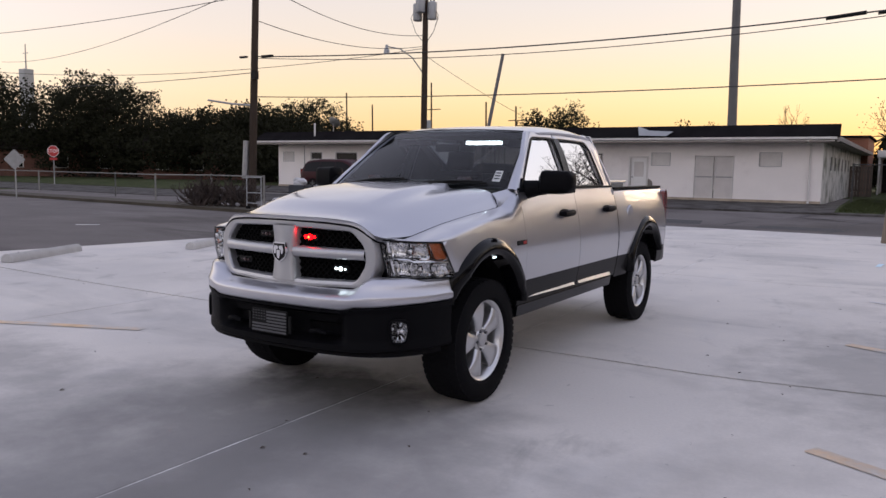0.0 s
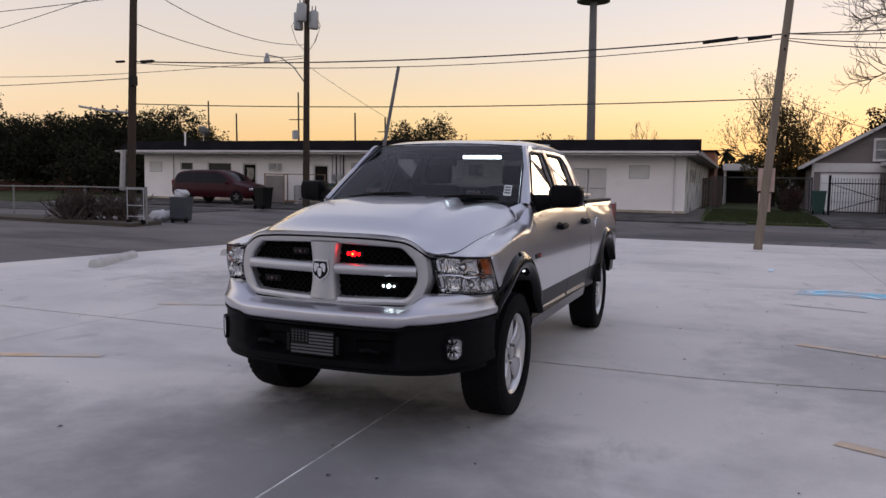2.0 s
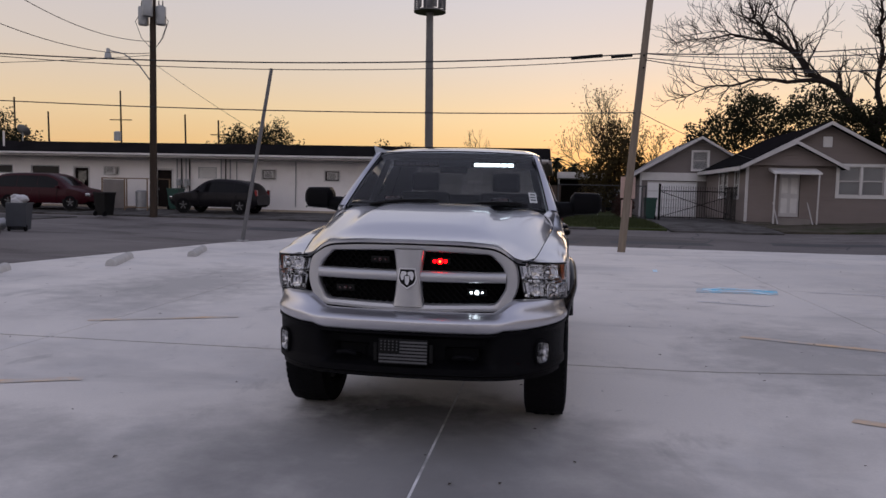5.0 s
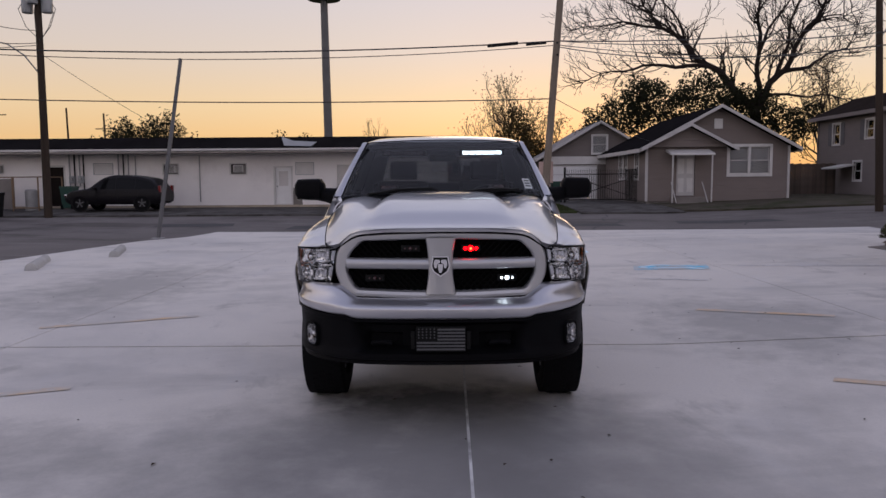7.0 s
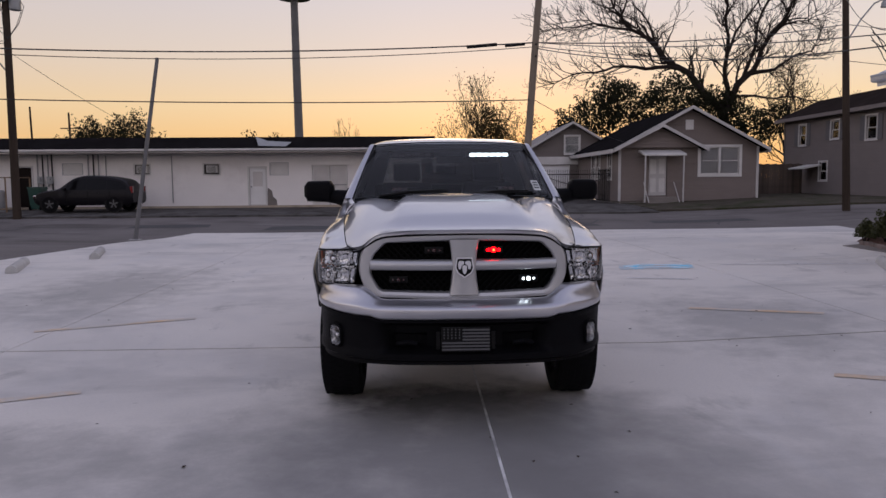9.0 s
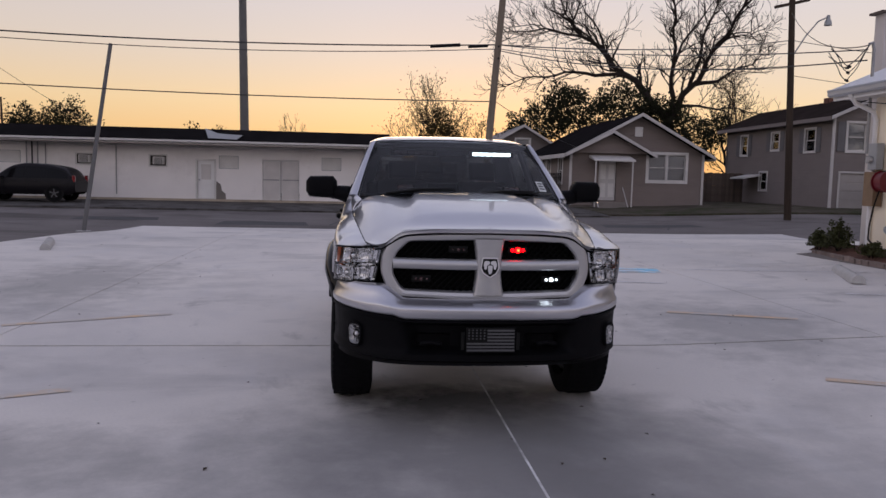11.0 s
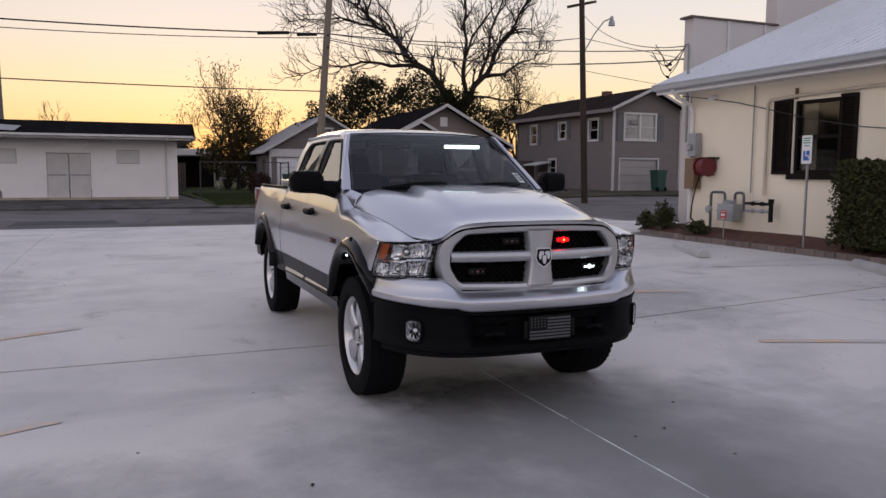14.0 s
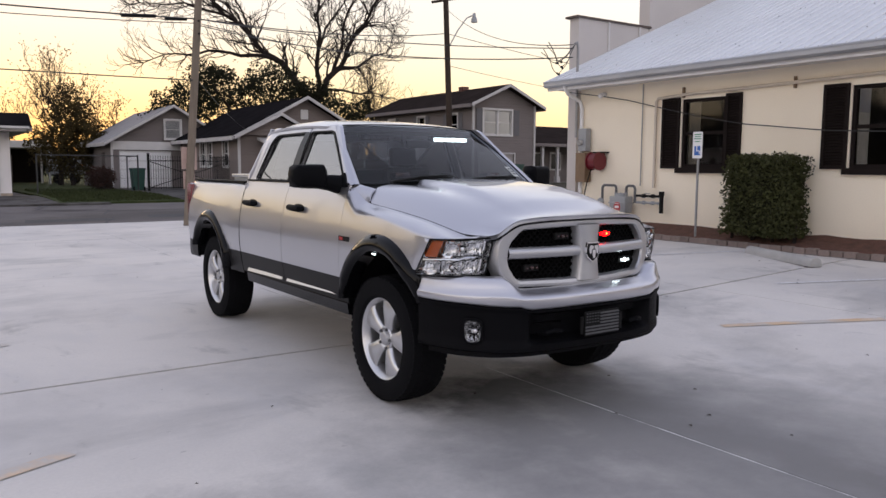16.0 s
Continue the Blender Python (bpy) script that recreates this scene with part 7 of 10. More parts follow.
# wheels
def wheel(x, y, sg):
    bm = B()
    R, W = 0.435, 0.142
    prof = [(-W * 0.75, 0.27), (-W, 0.30), (-W * 1.04, 0.345), (-W * 0.98, 0.395), (-W * 0.86, 0.424), (-W * 0.6, R - 0.006), (0, R - 0.003), (W * 0.6, R - 0.006), (W * 0.86, 0.424), (W * 0.98, 0.395), (W * 1.04, 0.345), (W, 0.30), (W * 0.75, 0.27)]
    lathe(bm, prof, 64, "x")
    bmesh.ops.recalc_face_normals(bm, faces=bm.faces[:])
    bmesh.ops.transform(bm, matrix=Matrix.Translation((x, y, R)), verts=bm.verts[:])
    w = part("wheel", bm, M_RUBBER, TRUCK, "black all-terrain tyre on a silver five-spoke alloy", angle=40)
    # tread lugs
    verts, faces = [], []
    for k in range(54):
        for row, (xc, ww, sh) in enumerate(((-0.108, 0.045, 0.0), (-0.052, 0.042, 0.5), (0.0, 0.036, 0.0), (0.052, 0.042, 0.5), (0.108, 0.045, 0.0))):
            a = 6.2832 * (k + sh) / 54
            da = 0.041 if row in (0, 4) else 0.036
            r0, r1 = R - 0.02, R - (0.008 if row in (0, 4) else 0.0)
            i0 = len(verts)
            for rr in (r0, r1):
                for xx, aa in ((-ww / 2, -da), (ww / 2, -da), (ww / 2, da), (-ww / 2, da)):
                    t = a + aa + 0.25 * (xc + xx)
                    verts.append((x + xc + xx, y + rr * math.cos(t), R + rr * math.sin(t)))
            for f in ((4, 5, 6, 7), (0, 1, 5, 4), (1, 2, 6, 5), (2, 3, 7, 6), (3, 0, 4, 7)):
                faces.append([i0 + q for q in f])
    me = bpy.data.meshes.new("tread_block")
    me.from_pydata(verts, [], faces)
    me.materials.append(M_RUBBER)
    ob = new("tread_block", me)
    ob.parent = w
    tagged(ob, "black tread blocks", kind="stuff")
    # rim barrel
    at = Matrix.Translation((x, y, R)) @ Matrix.Diagonal((sg, 1, 1, 1))
    bm = B()
    lathe(bm, [(-0.11, 0.255), (0.05, 0.245), (0.10, 0.258), (0.117, 0.276), (0.122, 0.284), (0.115, 0.288), (0.09, 0.286)], 64, "x")
    bmesh.ops.recalc_face_normals(bm, faces=bm.faces[:])
    bmesh.ops.transform(bm, matrix=at, verts=bm.verts[:])
    rim = part("rim", bm, M_ALLOY, w, "silver alloy rim", angle=40)
    bm = B()
    lathe(bm, [(-0.02, 0.03), (-0.02, 0.25)], 48, "x")
    lathe(bm, [(0.0, 0.05), (0.0, 0.155), (-0.02, 0.16)], 40, "x")
    bmesh.ops.recalc_face_normals(bm, faces=bm.faces[:])
    bmesh.ops.transform(bm, matrix=at, verts=bm.verts[:])
    part("brake_disc", bm, M_BRAKE, w, "dark brake disc")
    for k in range(5):
        bm = B()
        rows = []
        for j in range(15):
            t = j / 14
            r = 0.045 + 0.225 * t
            hw = 0.040 + 0.022 * t + 0.052 * t ** 2.6
            face = 0.066 + 0.040 * math.sin(math.pi * (0.10 + 0.55 * t)) - 0.010 * t ** 4
            rows.append([(0.01, -hw * 0.72, r), (face - 0.030, -hw * 0.97, r), (face - 0.012, -hw, r), (face - 0.002, -hw * 0.86, r), (face + 0.006, -hw * 0.5, r), (face + 0.009, 0, r), (face + 0.006, hw * 0.5, r), (face - 0.002, hw * 0.86, r), (face - 0.012, hw, r), (face - 0.030, hw * 0.97, r), (0.01, hw * 0.72, r)])
        grid(bm, rows)
        bmesh.ops.recalc_face_normals(bm, faces=bm.faces[:])
        bmesh.ops.transform(bm, matrix=at @ Matrix.Rotation(6.2832 * k / 5 + 0.25, 4, "X"), verts=bm.verts[:])
        part("spoke", bm, M_ALLOY, rim, angle=50)
    bm = B()
    lathe(bm, [(0.04, 0.088), (0.088, 0.086), (0.096, 0.075), (0.084, 0.052)], 40, "x")
    bmesh.ops.recalc_face_normals(bm, faces=bm.faces[:])
    bmesh.ops.transform(bm, matrix=at, verts=bm.verts[:])
    part("hub", bm, M_ALLOY, rim, angle=35)
    bm = B()
    lathe(bm, [(0.07, 0.05), (0.104, 0.046), (0.110, 0.036), (0.110, 0.0)], 32, "x")
    bmesh.ops.transform(bm, matrix=at, verts=bm.verts[:])
    part("centre_cap", bm, M_GRILLE, rim, "silver centre cap")
    for k in range(5):
        a = 6.2832 * (k + 0.5) / 5 + 0.25
        bm = B()
        rod(bm, (0.07, 0.068 * math.sin(a), 0.068 * math.cos(a)), (0.106, 0.068 * math.sin(a), 0.068 * math.cos(a)), 0.0125, 0.010, 8)
        bmesh.ops.transform(bm, matrix=at, verts=bm.verts[:])
        part("lug_nut", bm, M_ALLOY_DARK, rim)


for y in (0.0, 3.57):
    for sg in (1, -1):
        wheel(sg * (0.855 if y == 0 else 0.822), y, sg)

# ---- cream building beside the lot ----
RB = thing("corner_building", Matrix(), "cream stucco building with ribbed pale metal roof and dark shutters", "building")
WX = 9.1
to_w = lambda u, w, z: (WX + w, u, z)
R_OPEN = [(4.50, 5.50, 1.63, 2.97), (1.05, 2.14, 1.63, 2.97), (-2.4, -1.3, 1.63, 2.97)]
walled("wall", RB, -10.0, 8.32, 0.2, 3.42, 0.25, R_OPEN, M_CREAM, to_w)
bm = B()
box(bm, (19.2, 8.2, 1.8), (20.0, 0.25, 3.2))
part("wall", bm, M_CREAM, RB, smooth=False)
bm = B()
box(bm, (19.2, -9.9, 1.8), (20.0, 0.25, 3.2))
part("wall", bm, M_CREAM, RB, smooth=False)
M_FACADE = mat("grey_beige_facade", (0.56, 0.52, 0.49), 0.8, vary=0.07, scale=0.8, fine=40, bump=0.25, bump_scale=70)
bm = B()
box(bm, (10.85, 9.1, 2.75), (2.5, 0.3, 4.8))
box(bm, (20.55, 9.1, 3.9), (17.0, 0.34, 7.1))
part("parapet", bm, M_FACADE, RB, "stepped grey stucco parapet front", smooth=False)
bm = B()
box(bm, (10.8, 9.1, 5.165), (2.62, 0.40, 0.045))
part("parapet_cap", bm, mat("rusty_coping", (0.10, 0.075, 0.06), 0.7, vary=0.4, scale=4, fine=40, bump=0.1), RB, "rust-brown parapet coping", smooth=False)
for x in (10.6, 11.7, 14.3, 16.9):
    bm = B()
    box(bm, (x, 8.93, 4.2), (0.05, 0.03, 2.0))
    part("stucco_band", bm, M_OFFWHITE, RB, smooth=False)
bm = B()
slab_poly(bm, [(8.5, -10.5, 3.56), (8.5, 8.95, 3.56), (18.5, 8.95, 7.76), (18.5, -10.5, 7.76)], 0.06)
roof2 = part("metal_roof", bm, M_METAL_ROOF, RB, "pale ribbed metal roof", smooth=False)
SL = 0.42
bm = B()
y = -10.4
while y < 8.9:
    for x0, x1 in ((8.5, 18.5),):
        prism(bm, [(y - 0.022, 0.0), (y + 0.022, 0.0), (y + 0.012, 0.028), (y - 0.012, 0.028)], 1.0, lambda u, v, w: (x0 + (x1 - x0) * w, u, 3.562 + SL * (x1 - x0) * w + v))
    y += 0.225
tagged(part("roof_rib", bm, M_METAL_ROOF, roof2, smooth=False), kind="stuff")
bm = B()
r_ = random.Random(8)
for k in range(90):
    u, w = r_.uniform(0.2, 6), r_.uniform(-5, 8.6)
    rod(bm, (8.5 + u, w, 3.565 + SL * u), (8.5 + u, w, 3.578 + SL * u), 0.012, n=6)
tagged(part("roof_screw", bm, M_GALV, roof2, smooth=False), kind="stuff")
bm = B()
prism(bm, [(8.38, 3.44), (8.42, 3.41), (8.50, 3.41), (8.50, 3.53), (8.46, 3.53), (8.45, 3.55), (8.38, 3.55), (8.365, 3.53), (8.38, 3.50)], 19.4, lambda u, v, w: (u, -10.6 + w, v))
part("gutter", bm, mat("dull_gutter_metal", (0.42, 0.43, 0.45), 0.45, metal=0.4, vary=0.08, scale=1.5, fine=30, bump=0.03), RB, "pale metal gutter along the eave", smooth=False)
bm = B()
box(bm, (8.53, -0.9, 3.43), (0.03, 19.4, 0.18))
part("fascia", bm, M_WHITE, RB, smooth=False)
bm = B()
box(bm, (8.82, -0.9, 3.39), (0.62, 19.4, 0.03))
part("soffit", bm, M_OFFWHITE, RB, smooth=False)
bm = B()
tube(bm, [(8.45, 8.2, 3.42), (8.6, 8.22, 3.25), (8.98, 8.22, 3.1), (9.04, 8.22, 2.95), (9.04, 8.22, 0.5)], 0.045, 8)
part("downspout", bm, M_WHITE, RB, "white round downspout")
for a, b, c, e in R_OPEN:
    wn = part("window", frame_ring(B(), a, b, c, e, 0.06, 0.08, to_w, 0.03), M_BROWN, RB, "dark framed sash window", smooth=False)
    bm = B()
    prism(bm, [(a, (c + e) / 2 - 0.03), (b, (c + e) / 2 - 0.03), (b, (c + e) / 2 + 0.03), (a, (c + e) / 2 + 0.03)], 0.05, lambda u, z, k: to_w(u, 0.05 + k, z))
    part("meeting_rail", bm, M_BROWN, wn, smooth=False)
    for z0, z1, o in ((c + 0.05, (c + e) / 2, 0.075), ((c + e) / 2, e - 0.05, 0.095)):
        bm = B()
        prism(bm, [(a + 0.05, z0), (b - 0.05, z0), (b - 0.05, z1), (a + 0.05, z1)], 0.006, lambda u, z, k: to_w(u, o + k, z))
        part("pane", bm, M_WINDOW, wn, smooth=False)
    bm = B()
    prism(bm, [(a, c), (b, c), (b, e), (a, e)], 0.02, lambda u, z, k: to_w(u, 0.6 + k, z))
    part("dim_room", bm, M_ROOM, wn, smooth=False)
    bm = B()
    prism(bm, [(a - 0.08, c - 0.11), (b + 0.08, c - 0.11), (b + 0.08, c), (a - 0.08, c)], 0.10, lambda u, z, k: to_w(u, -0.07 + k, z))
    part("window_sill", bm, M_BROWN, wn, "dark brown sill", smooth=False, bevel=0.01)
    for u0, u1 in ((b + 0.03, b + 0.46), (a - 0.36, a - 0.02)):
        sh_ = part("shutter", frame_ring(B(), u0, u1, c - 0.02, e + 0.04, 0.055, 0.045, to_w, -0.05), M_BROWN, RB, "dark brown louvred shutter", smooth=False)
        bm = B()
        prism(bm, [(u0 + 0.04, c + 0.01), (u1 - 0.04, c + 0.01), (u1 - 0.04, e), (u0 + 0.04, e)], 0.008, lambda u, z, k: to_w(u, -0.014 + k, z))
        part("backing", bm, M_BROWN, sh_, smooth=False)
        n = 26
        for k in range(n):
            z = c + 0.05 + (e - c - 0.08) * (k + 0.5) / n
            bm = B()
            box(bm, (WX - 0.028, (u0 + u1) / 2, z), (0.034, u1 - u0 - 0.1, 0.012), Matrix.Rotation(radians(35), 3, "Y"))
            part("slat", bm, M_BROWN, sh_, smooth=False)
# services on the wall
bm = B()
tube(bm, [(9.04, 6.1, 1.2), (9.04, 6.1, 2.95), (9.04, 6.05, 3.02), (9.04, 5.3, 3.06), (9.04, 1.6, 3.12), (9.04, -6, 3.16)], 0.03, 8)
part("gas_pipe", bm, mat("cream_pipe_paint", (0.6, 0.52, 0.42), 0.5, vary=0.1, bump=0), RB, "cream painted gas pipe under the eave")
for y in (5.45, 3.12, 0.6, -2):
    bm = B()
    box(bm, (9.07, y, 3.10), (0.05, 0.04, 0.2))
    part("pipe_bracket", bm, M_TAN_BOX, RB, smooth=False)
bm = B()
tube(bm, [(9.06, 6.47, 3.35), (9.06, 6.47, 1.24)], 0.014, 6)
part("thin_conduit", bm, M_GALV, RB)
bm = B()
pts = [(8.6, 8.3, 3.30), (9.0, 7.6, 3.18), (9.06, 6.9, 3.05), (9.05, 6.1, 2.86), (9.0, 5.0, 2.6), (8.98, 4.0, 2.42), (8.98, 2.47, 2.25), (8.98, 0.5, 2.15), (9.0, -2, 2.2)]
tube(bm, pts, 0.010, 5)
part("drooping_cable", bm, M_WIRE, RB, "black cable drooping across the wall")
bm = B()
rod(bm, (9.08, 7.56, 3.22), (8.98, 7.56, 3.2), 0.05, n=14)
bmesh.ops.create_uvsphere(bm, u_segments=14, v_segments=10, radius=0.055, matrix=Matrix.Translation((8.94, 7.56, 3.18)))
part("wall_camera", bm, M_WHITE, RB, "small white dome camera")
bm = B()
box(bm, (8.98, 8.06, 2.24), (0.16, 0.24, 0.50))
mb = part("electric_meter", bm, M_GREY_BOX, RB, "grey electricity meter cabinet", smooth=False, bevel=0.015)
bm = B()
rod(bm, (8.91, 8.08, 2.18), (8.82, 8.08, 2.18), 0.075, 0.07, 20)
part("meter_dial", bm, M_LENS, mb)
bm = B()
rod(bm, (8.90, 8.08, 2.18), (8.83, 8.08, 2.18), 0.055, n=16)
part("meter_face", bm, M_OFFWHITE, mb)
bm = B()
box(bm, (8.98, 8.08, 1.62), (0.2, 0.30, 0.66))
part("service_cabinet", bm, M_TAN_BOX, RB, "rusty tan service cabinet", smooth=False, bevel=0.012)
bm = B()
tube(bm, [(8.95, 8.30, 2.3), (8.95, 8.30, 4.3), (8.92, 8.30, 4.42), (8.84, 8.28, 4.38)], 0.03, 8)
part("service_mast", bm, M_GALV, RB, "galvanised service mast")
for k, (dx, drop, w) in enumerate(((-0.80, 0.55, 0.10), (-0.62, 0.38, 0.12), (-0.50, 0.62, 0.10), (-0.34, 0.32, 0.10))):
    bm = B()
    a, b = Vector((8.84 + dx, 8.28 + 0.25 * k, 4.34 - 0.03 * k)), Vector((8.86, 8.28, 4.36))
    pts = [a.lerp(b, i / 14) - Vector((0, 0, drop * math.sin(math.pi * i / 14) ** 0.8)) + Vector((w * math.sin(2 * math.pi * i / 14), 0.04 * math.sin(5 * i), 0)) for i in range(15)]
    tube(bm, pts, 0.009, 5)
    part("service_drop_loop", bm, M_WIRE, RB, "looped black service wire")
    bm = B()
    rod(bm, pts[5], pts[6], 0.026, n=8)
    part("tap_connector", bm, M_DARK, RB)
# hose reel
HR = thing("hose_reel", pose(8.86, 7.58, 1.76), "dark red wall-mounted hose reel with black hose", "hose reel")
for s in (-0.12, 0.12):
    bm = B()
    lathe(bm, [(s - 0.008, 0.0), (s - 0.008, 0.205), (s + 0.008, 0.205), (s + 0.008, 0.0)], 32, "y")
    part("flange", bm, M_RED, HR, "dark red round flange", angle=30)
bm = B()
lathe(bm, [(-0.11, 0.17), (-0.06, 0.178), (0.0, 0.172), (0.06, 0.178), (0.11, 0.17)], 32, "y")
part("hose_coil", bm, M_RED, HR)
bm = B()
box(bm, (0.13, 0, 0.19), (0.26, 0.34, 0.03))
box(bm, (0.21, 0, 0), (0.03, 0.10, 0.36))
part("bracket", bm, M_DARK, HR, smooth=False)
bm = B()
tube(bm, [(-0.05, 0.08, -0.17), (-0.06, 0.20, -0.5), (-0.03, 0.32, -0.85), (0.02, 0.40, -1.1), (0.06, 0.28, -1.2)], 0.016, 6)
part("hose", bm, M_DARK, HR, "black hanging hose")
# gas meter
GM = thing("gas_meter", pose(8.88, 6.85, 0.72), "grey gas meter with looped pipes beside the wall", "gas meter")
bm = B()
box(bm, (0, -0.02, 0.12), (0.24, 0.44, 0.34))
box(bm, (0, -0.02, 0.15), (0.27, 0.48, 0.03))
body = part("body", bm, M_GREY_BOX, GM, "rounded grey meter case", angle=50, bevel=0.03)
bm = B()
lathe(bm, [(0.28, 0.0), (0.28, 0.13), (0.33, 0.125), (0.36, 0.07), (0.37, 0.0)], 20, "z")
part("index_cover", bm, M_GREY_BOX, body, angle=40)
for y in (0.12, -0.16):
    bm = B()
    rod(bm, (0, y, 0.28), (0, y, 0.38), 0.035, n=10)
    part("union", bm, M_GALV, body)
bm = B()
tube(bm, [(0.0, 0.52, -0.35), (0.0, 0.52, 0.46), (0.0, 0.50, 0.50), (0.0, 0.46, 0.52), (0.0, 0.18, 0.52), (0.0, 0.14, 0.50), (0.0, 0.12, 0.46), (0.0, 0.12, 0.36)], 0.028, 8)
part("inlet_pipe", bm, M_TOWER, GM, "dull grey looped inlet pipe")
bm = B()
tube(bm, [(0.0, -0.16, 0.36), (0.0, -0.16, 0.46), (0.0, -0.18, 0.50), (0.0, -0.22, 0.52), (0.0, -0.34, 0.52), (0.0, -0.38, 0.50), (0.0, -0.40, 0.46), (0.0, -0.40, 0.16)], 0.028, 8)
part("outlet_pipe", bm, M_TOWER, GM, "dull grey looped outlet pipe")
for z, r0 in ((0.32, 0.026), (0.18, 0.024)):
    bm = B()
    tube(bm, [(0.02, -0.38, z), (0.02, -1.08, z)], r0, 8)
    for y in (-0.62, -0.86):
        rod(bm, (0.02, y - 0.03, z), (0.02, y + 0.03, z), r0 * 1.6, n=10)
    part("valve_pipe", bm, M_DARK if z > 0.3 else M_GREY_BOX, GM)
bm = B()
box(bm, (-0.02, -0.74, 0.37), (0.02, 0.14, 0.014))
part("valve_lever", bm, M_GALV, GM)
bm = B()
tube(bm, [(0.02, -1.08, 0.42), (0.02, -1.08, -0.02)], 0.042, 8)
rod(bm, (0.02, -1.08, 0.34), (0.02, -1.08, 0.42), 0.055, n=10)
part("outlet_riser", bm, M_DARK, GM, "black outlet pipe")
bm = B()
lathe(bm, [(-0.04, 0.0), (-0.04, 0.07), (0.0, 0.085), (0.04, 0.07), (0.05, 0.0)], 18, "x")
bmesh.ops.transform(bm, matrix=Matrix.Translation((-0.05, 0.52, 0.16)), verts=bm.verts[:])
part("regulator", bm, M_GREY_BOX, GM, "round grey regulator")
AS = thing("alarm_sign", pose(8.55, 6.62, 0.32), "small red and white notice on a short stake", "notice")
bm = B()
rod(bm, (0, 0, 0), (0, 0, 0.45), 0.012, n=6)
part("stake", bm, M_GALV, AS)
bm = B()
prism(bm, rounded([(-0.075, 0.40), (0.075, 0.40), (0.085, 0.49), (0.055, 0.58), (-0.055, 0.58), (-0.085, 0.49)], 0.02, 3), 0.012, lambda u, v, w: (-0.012 - w, u, v))
bd = part("board", bm, M_SIGN_RED, AS, "red board", smooth=False)
for z, hh in ((0.415, 0.012), (0.485, 0.05), (0.555, 0.012)):
    bm = B()
    box(bm, (-0.028, 0, z), (0.004, 0.11, hh))
    part("text_bar", bm, M_WHITE, bd, smooth=False)

# planting bed with brick edge
BED = thing("planting_bed", Matrix(), "mulched planting bed with a weathered brick edge", "planting bed", kind="structure")
bm = B()
rows = []
for i in range(61):
    y = -9 + 18.6 * i / 60
    x0 = 8.40 + (0.30 * sstep((y - 7.2) / 2.2) if y > 7.2 else 0)
    rows.append([(x0 + (9.12 - x0) * j / 5, y, 0.30 + 0.19 * (j / 5) + 0.03 * noise.noise(Vector((j * 0.9, y * 2, 0)))) for j in range(6)])
grid(bm, rows)
part("mulch", bm, M_MULCH, BED, "red-brown bark mulch", angle=80)
me = bpy.data.meshes.new("brick")
bmb = B()
box(bmb, (0, 0, 0), (0.10, 0.195, 0.10))
bmesh.ops.bevel(bmb, geom=bmb.edges[:], offset=0.008, segments=1, affect="EDGES")
bmb.to_mesh(me)
bmb.free()
me.materials.append(M_BRICK)
r_ = random.Random(12)
y = -5.0
while y < 9.4:
    x = 8.36 + (0.30 * sstep((y - 7.2) / 2.2) if y > 7.2 else 0)
    ob = new("brick", me)
    ob.parent = BED
    ob.matrix_world = pose(x + r_.uniform(-0.008, 0.008), y, 0.28 + r_.uniform(-0.008, 0.008), r_.uniform(-2, 2), r_.uniform(-4, 4), r_.uniform(-4, 4) - (10 if y > 7.2 else 0))
    y += 0.207
bm = B()
prism(bm, [(8.31, 0.16), (9.15, 0.16), (9.15, 0.30), (8.31, 0.24)], 18.4, lambda u, v, w: (u, -9 + w, v))
part("bed_base", bm, M_DIRT_BASE, BED, smooth=False)


def leaves(bm_or_lists, pts, size, r, flat=0.6):
    """Adds one bent leaf quad a point to lists of verts and faces."""
    verts, faces = bm_or_lists
    for p in pts:
        d = Vector((r.uniform(-1, 1), r.uniform(-1, 1), r.uniform(-1, 1))).normalized()
        s = d.orthogonal().normalized()
        s.rotate(Matrix.Rotation(r.uniform(0, 6.28), 3, d))
        t = d.cross(s)
        a, b = size * r.uniform(0.6, 1.3), size * r.uniform(0.35, 0.7)
        i = len(verts)
        p = Vector(p)
        verts += [p - s * a, p + t * b + d * a * 0.15, p + s * a, p - t * b + d * a * 0.15]
        faces.append((i, i + 1, i + 2, i + 3))


def mesh_part(name, verts, faces, material, parent, label="", kind=""):
    me = bpy.data.meshes.new(name)
    me.from_pydata([tuple(v) for v in verts], [], faces)
    me.materials.append(material)
    ob = new(name, me)
    ob.parent = parent
    return tagged(ob, label, kind=kind)


# clipped hedge
HG = thing("hedge", pose(8.62, 3.32, 0.42), "clipped box-shaped green hedge in the mulch bed", "hedge")
r_ = random.Random(3)
vf = ([], [])
pts = []
while len(pts) < 16000:
    x, y, z = r_.uniform(-0.34, 0.34), r_.uniform(-0.70, 0.70), r_.uniform(0.02, 1.48)
    e = max(abs(x) / 0.34, abs(y) / 0.70, abs(z - 0.73) / 0.73)
    lump = 0.90 + 0.09 * noise.noise(Vector((x * 4, y * 4, z * 4))) + 0.10 * noise.noise(Vector((x * 11, y * 11, z * 11 + 5)))
    if 0.72 * lump < e < lump + 0.04:
        pts.append((x, y, z))
leaves(vf, pts, 0.033, r_)
mesh_part("foliage", *vf, M_HEDGE, HG, "small glossy green leaves", "stuff")
# dark core box added inside, stands for the shade between the leaves
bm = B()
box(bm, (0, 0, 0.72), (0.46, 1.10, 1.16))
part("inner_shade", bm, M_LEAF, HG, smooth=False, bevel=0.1)
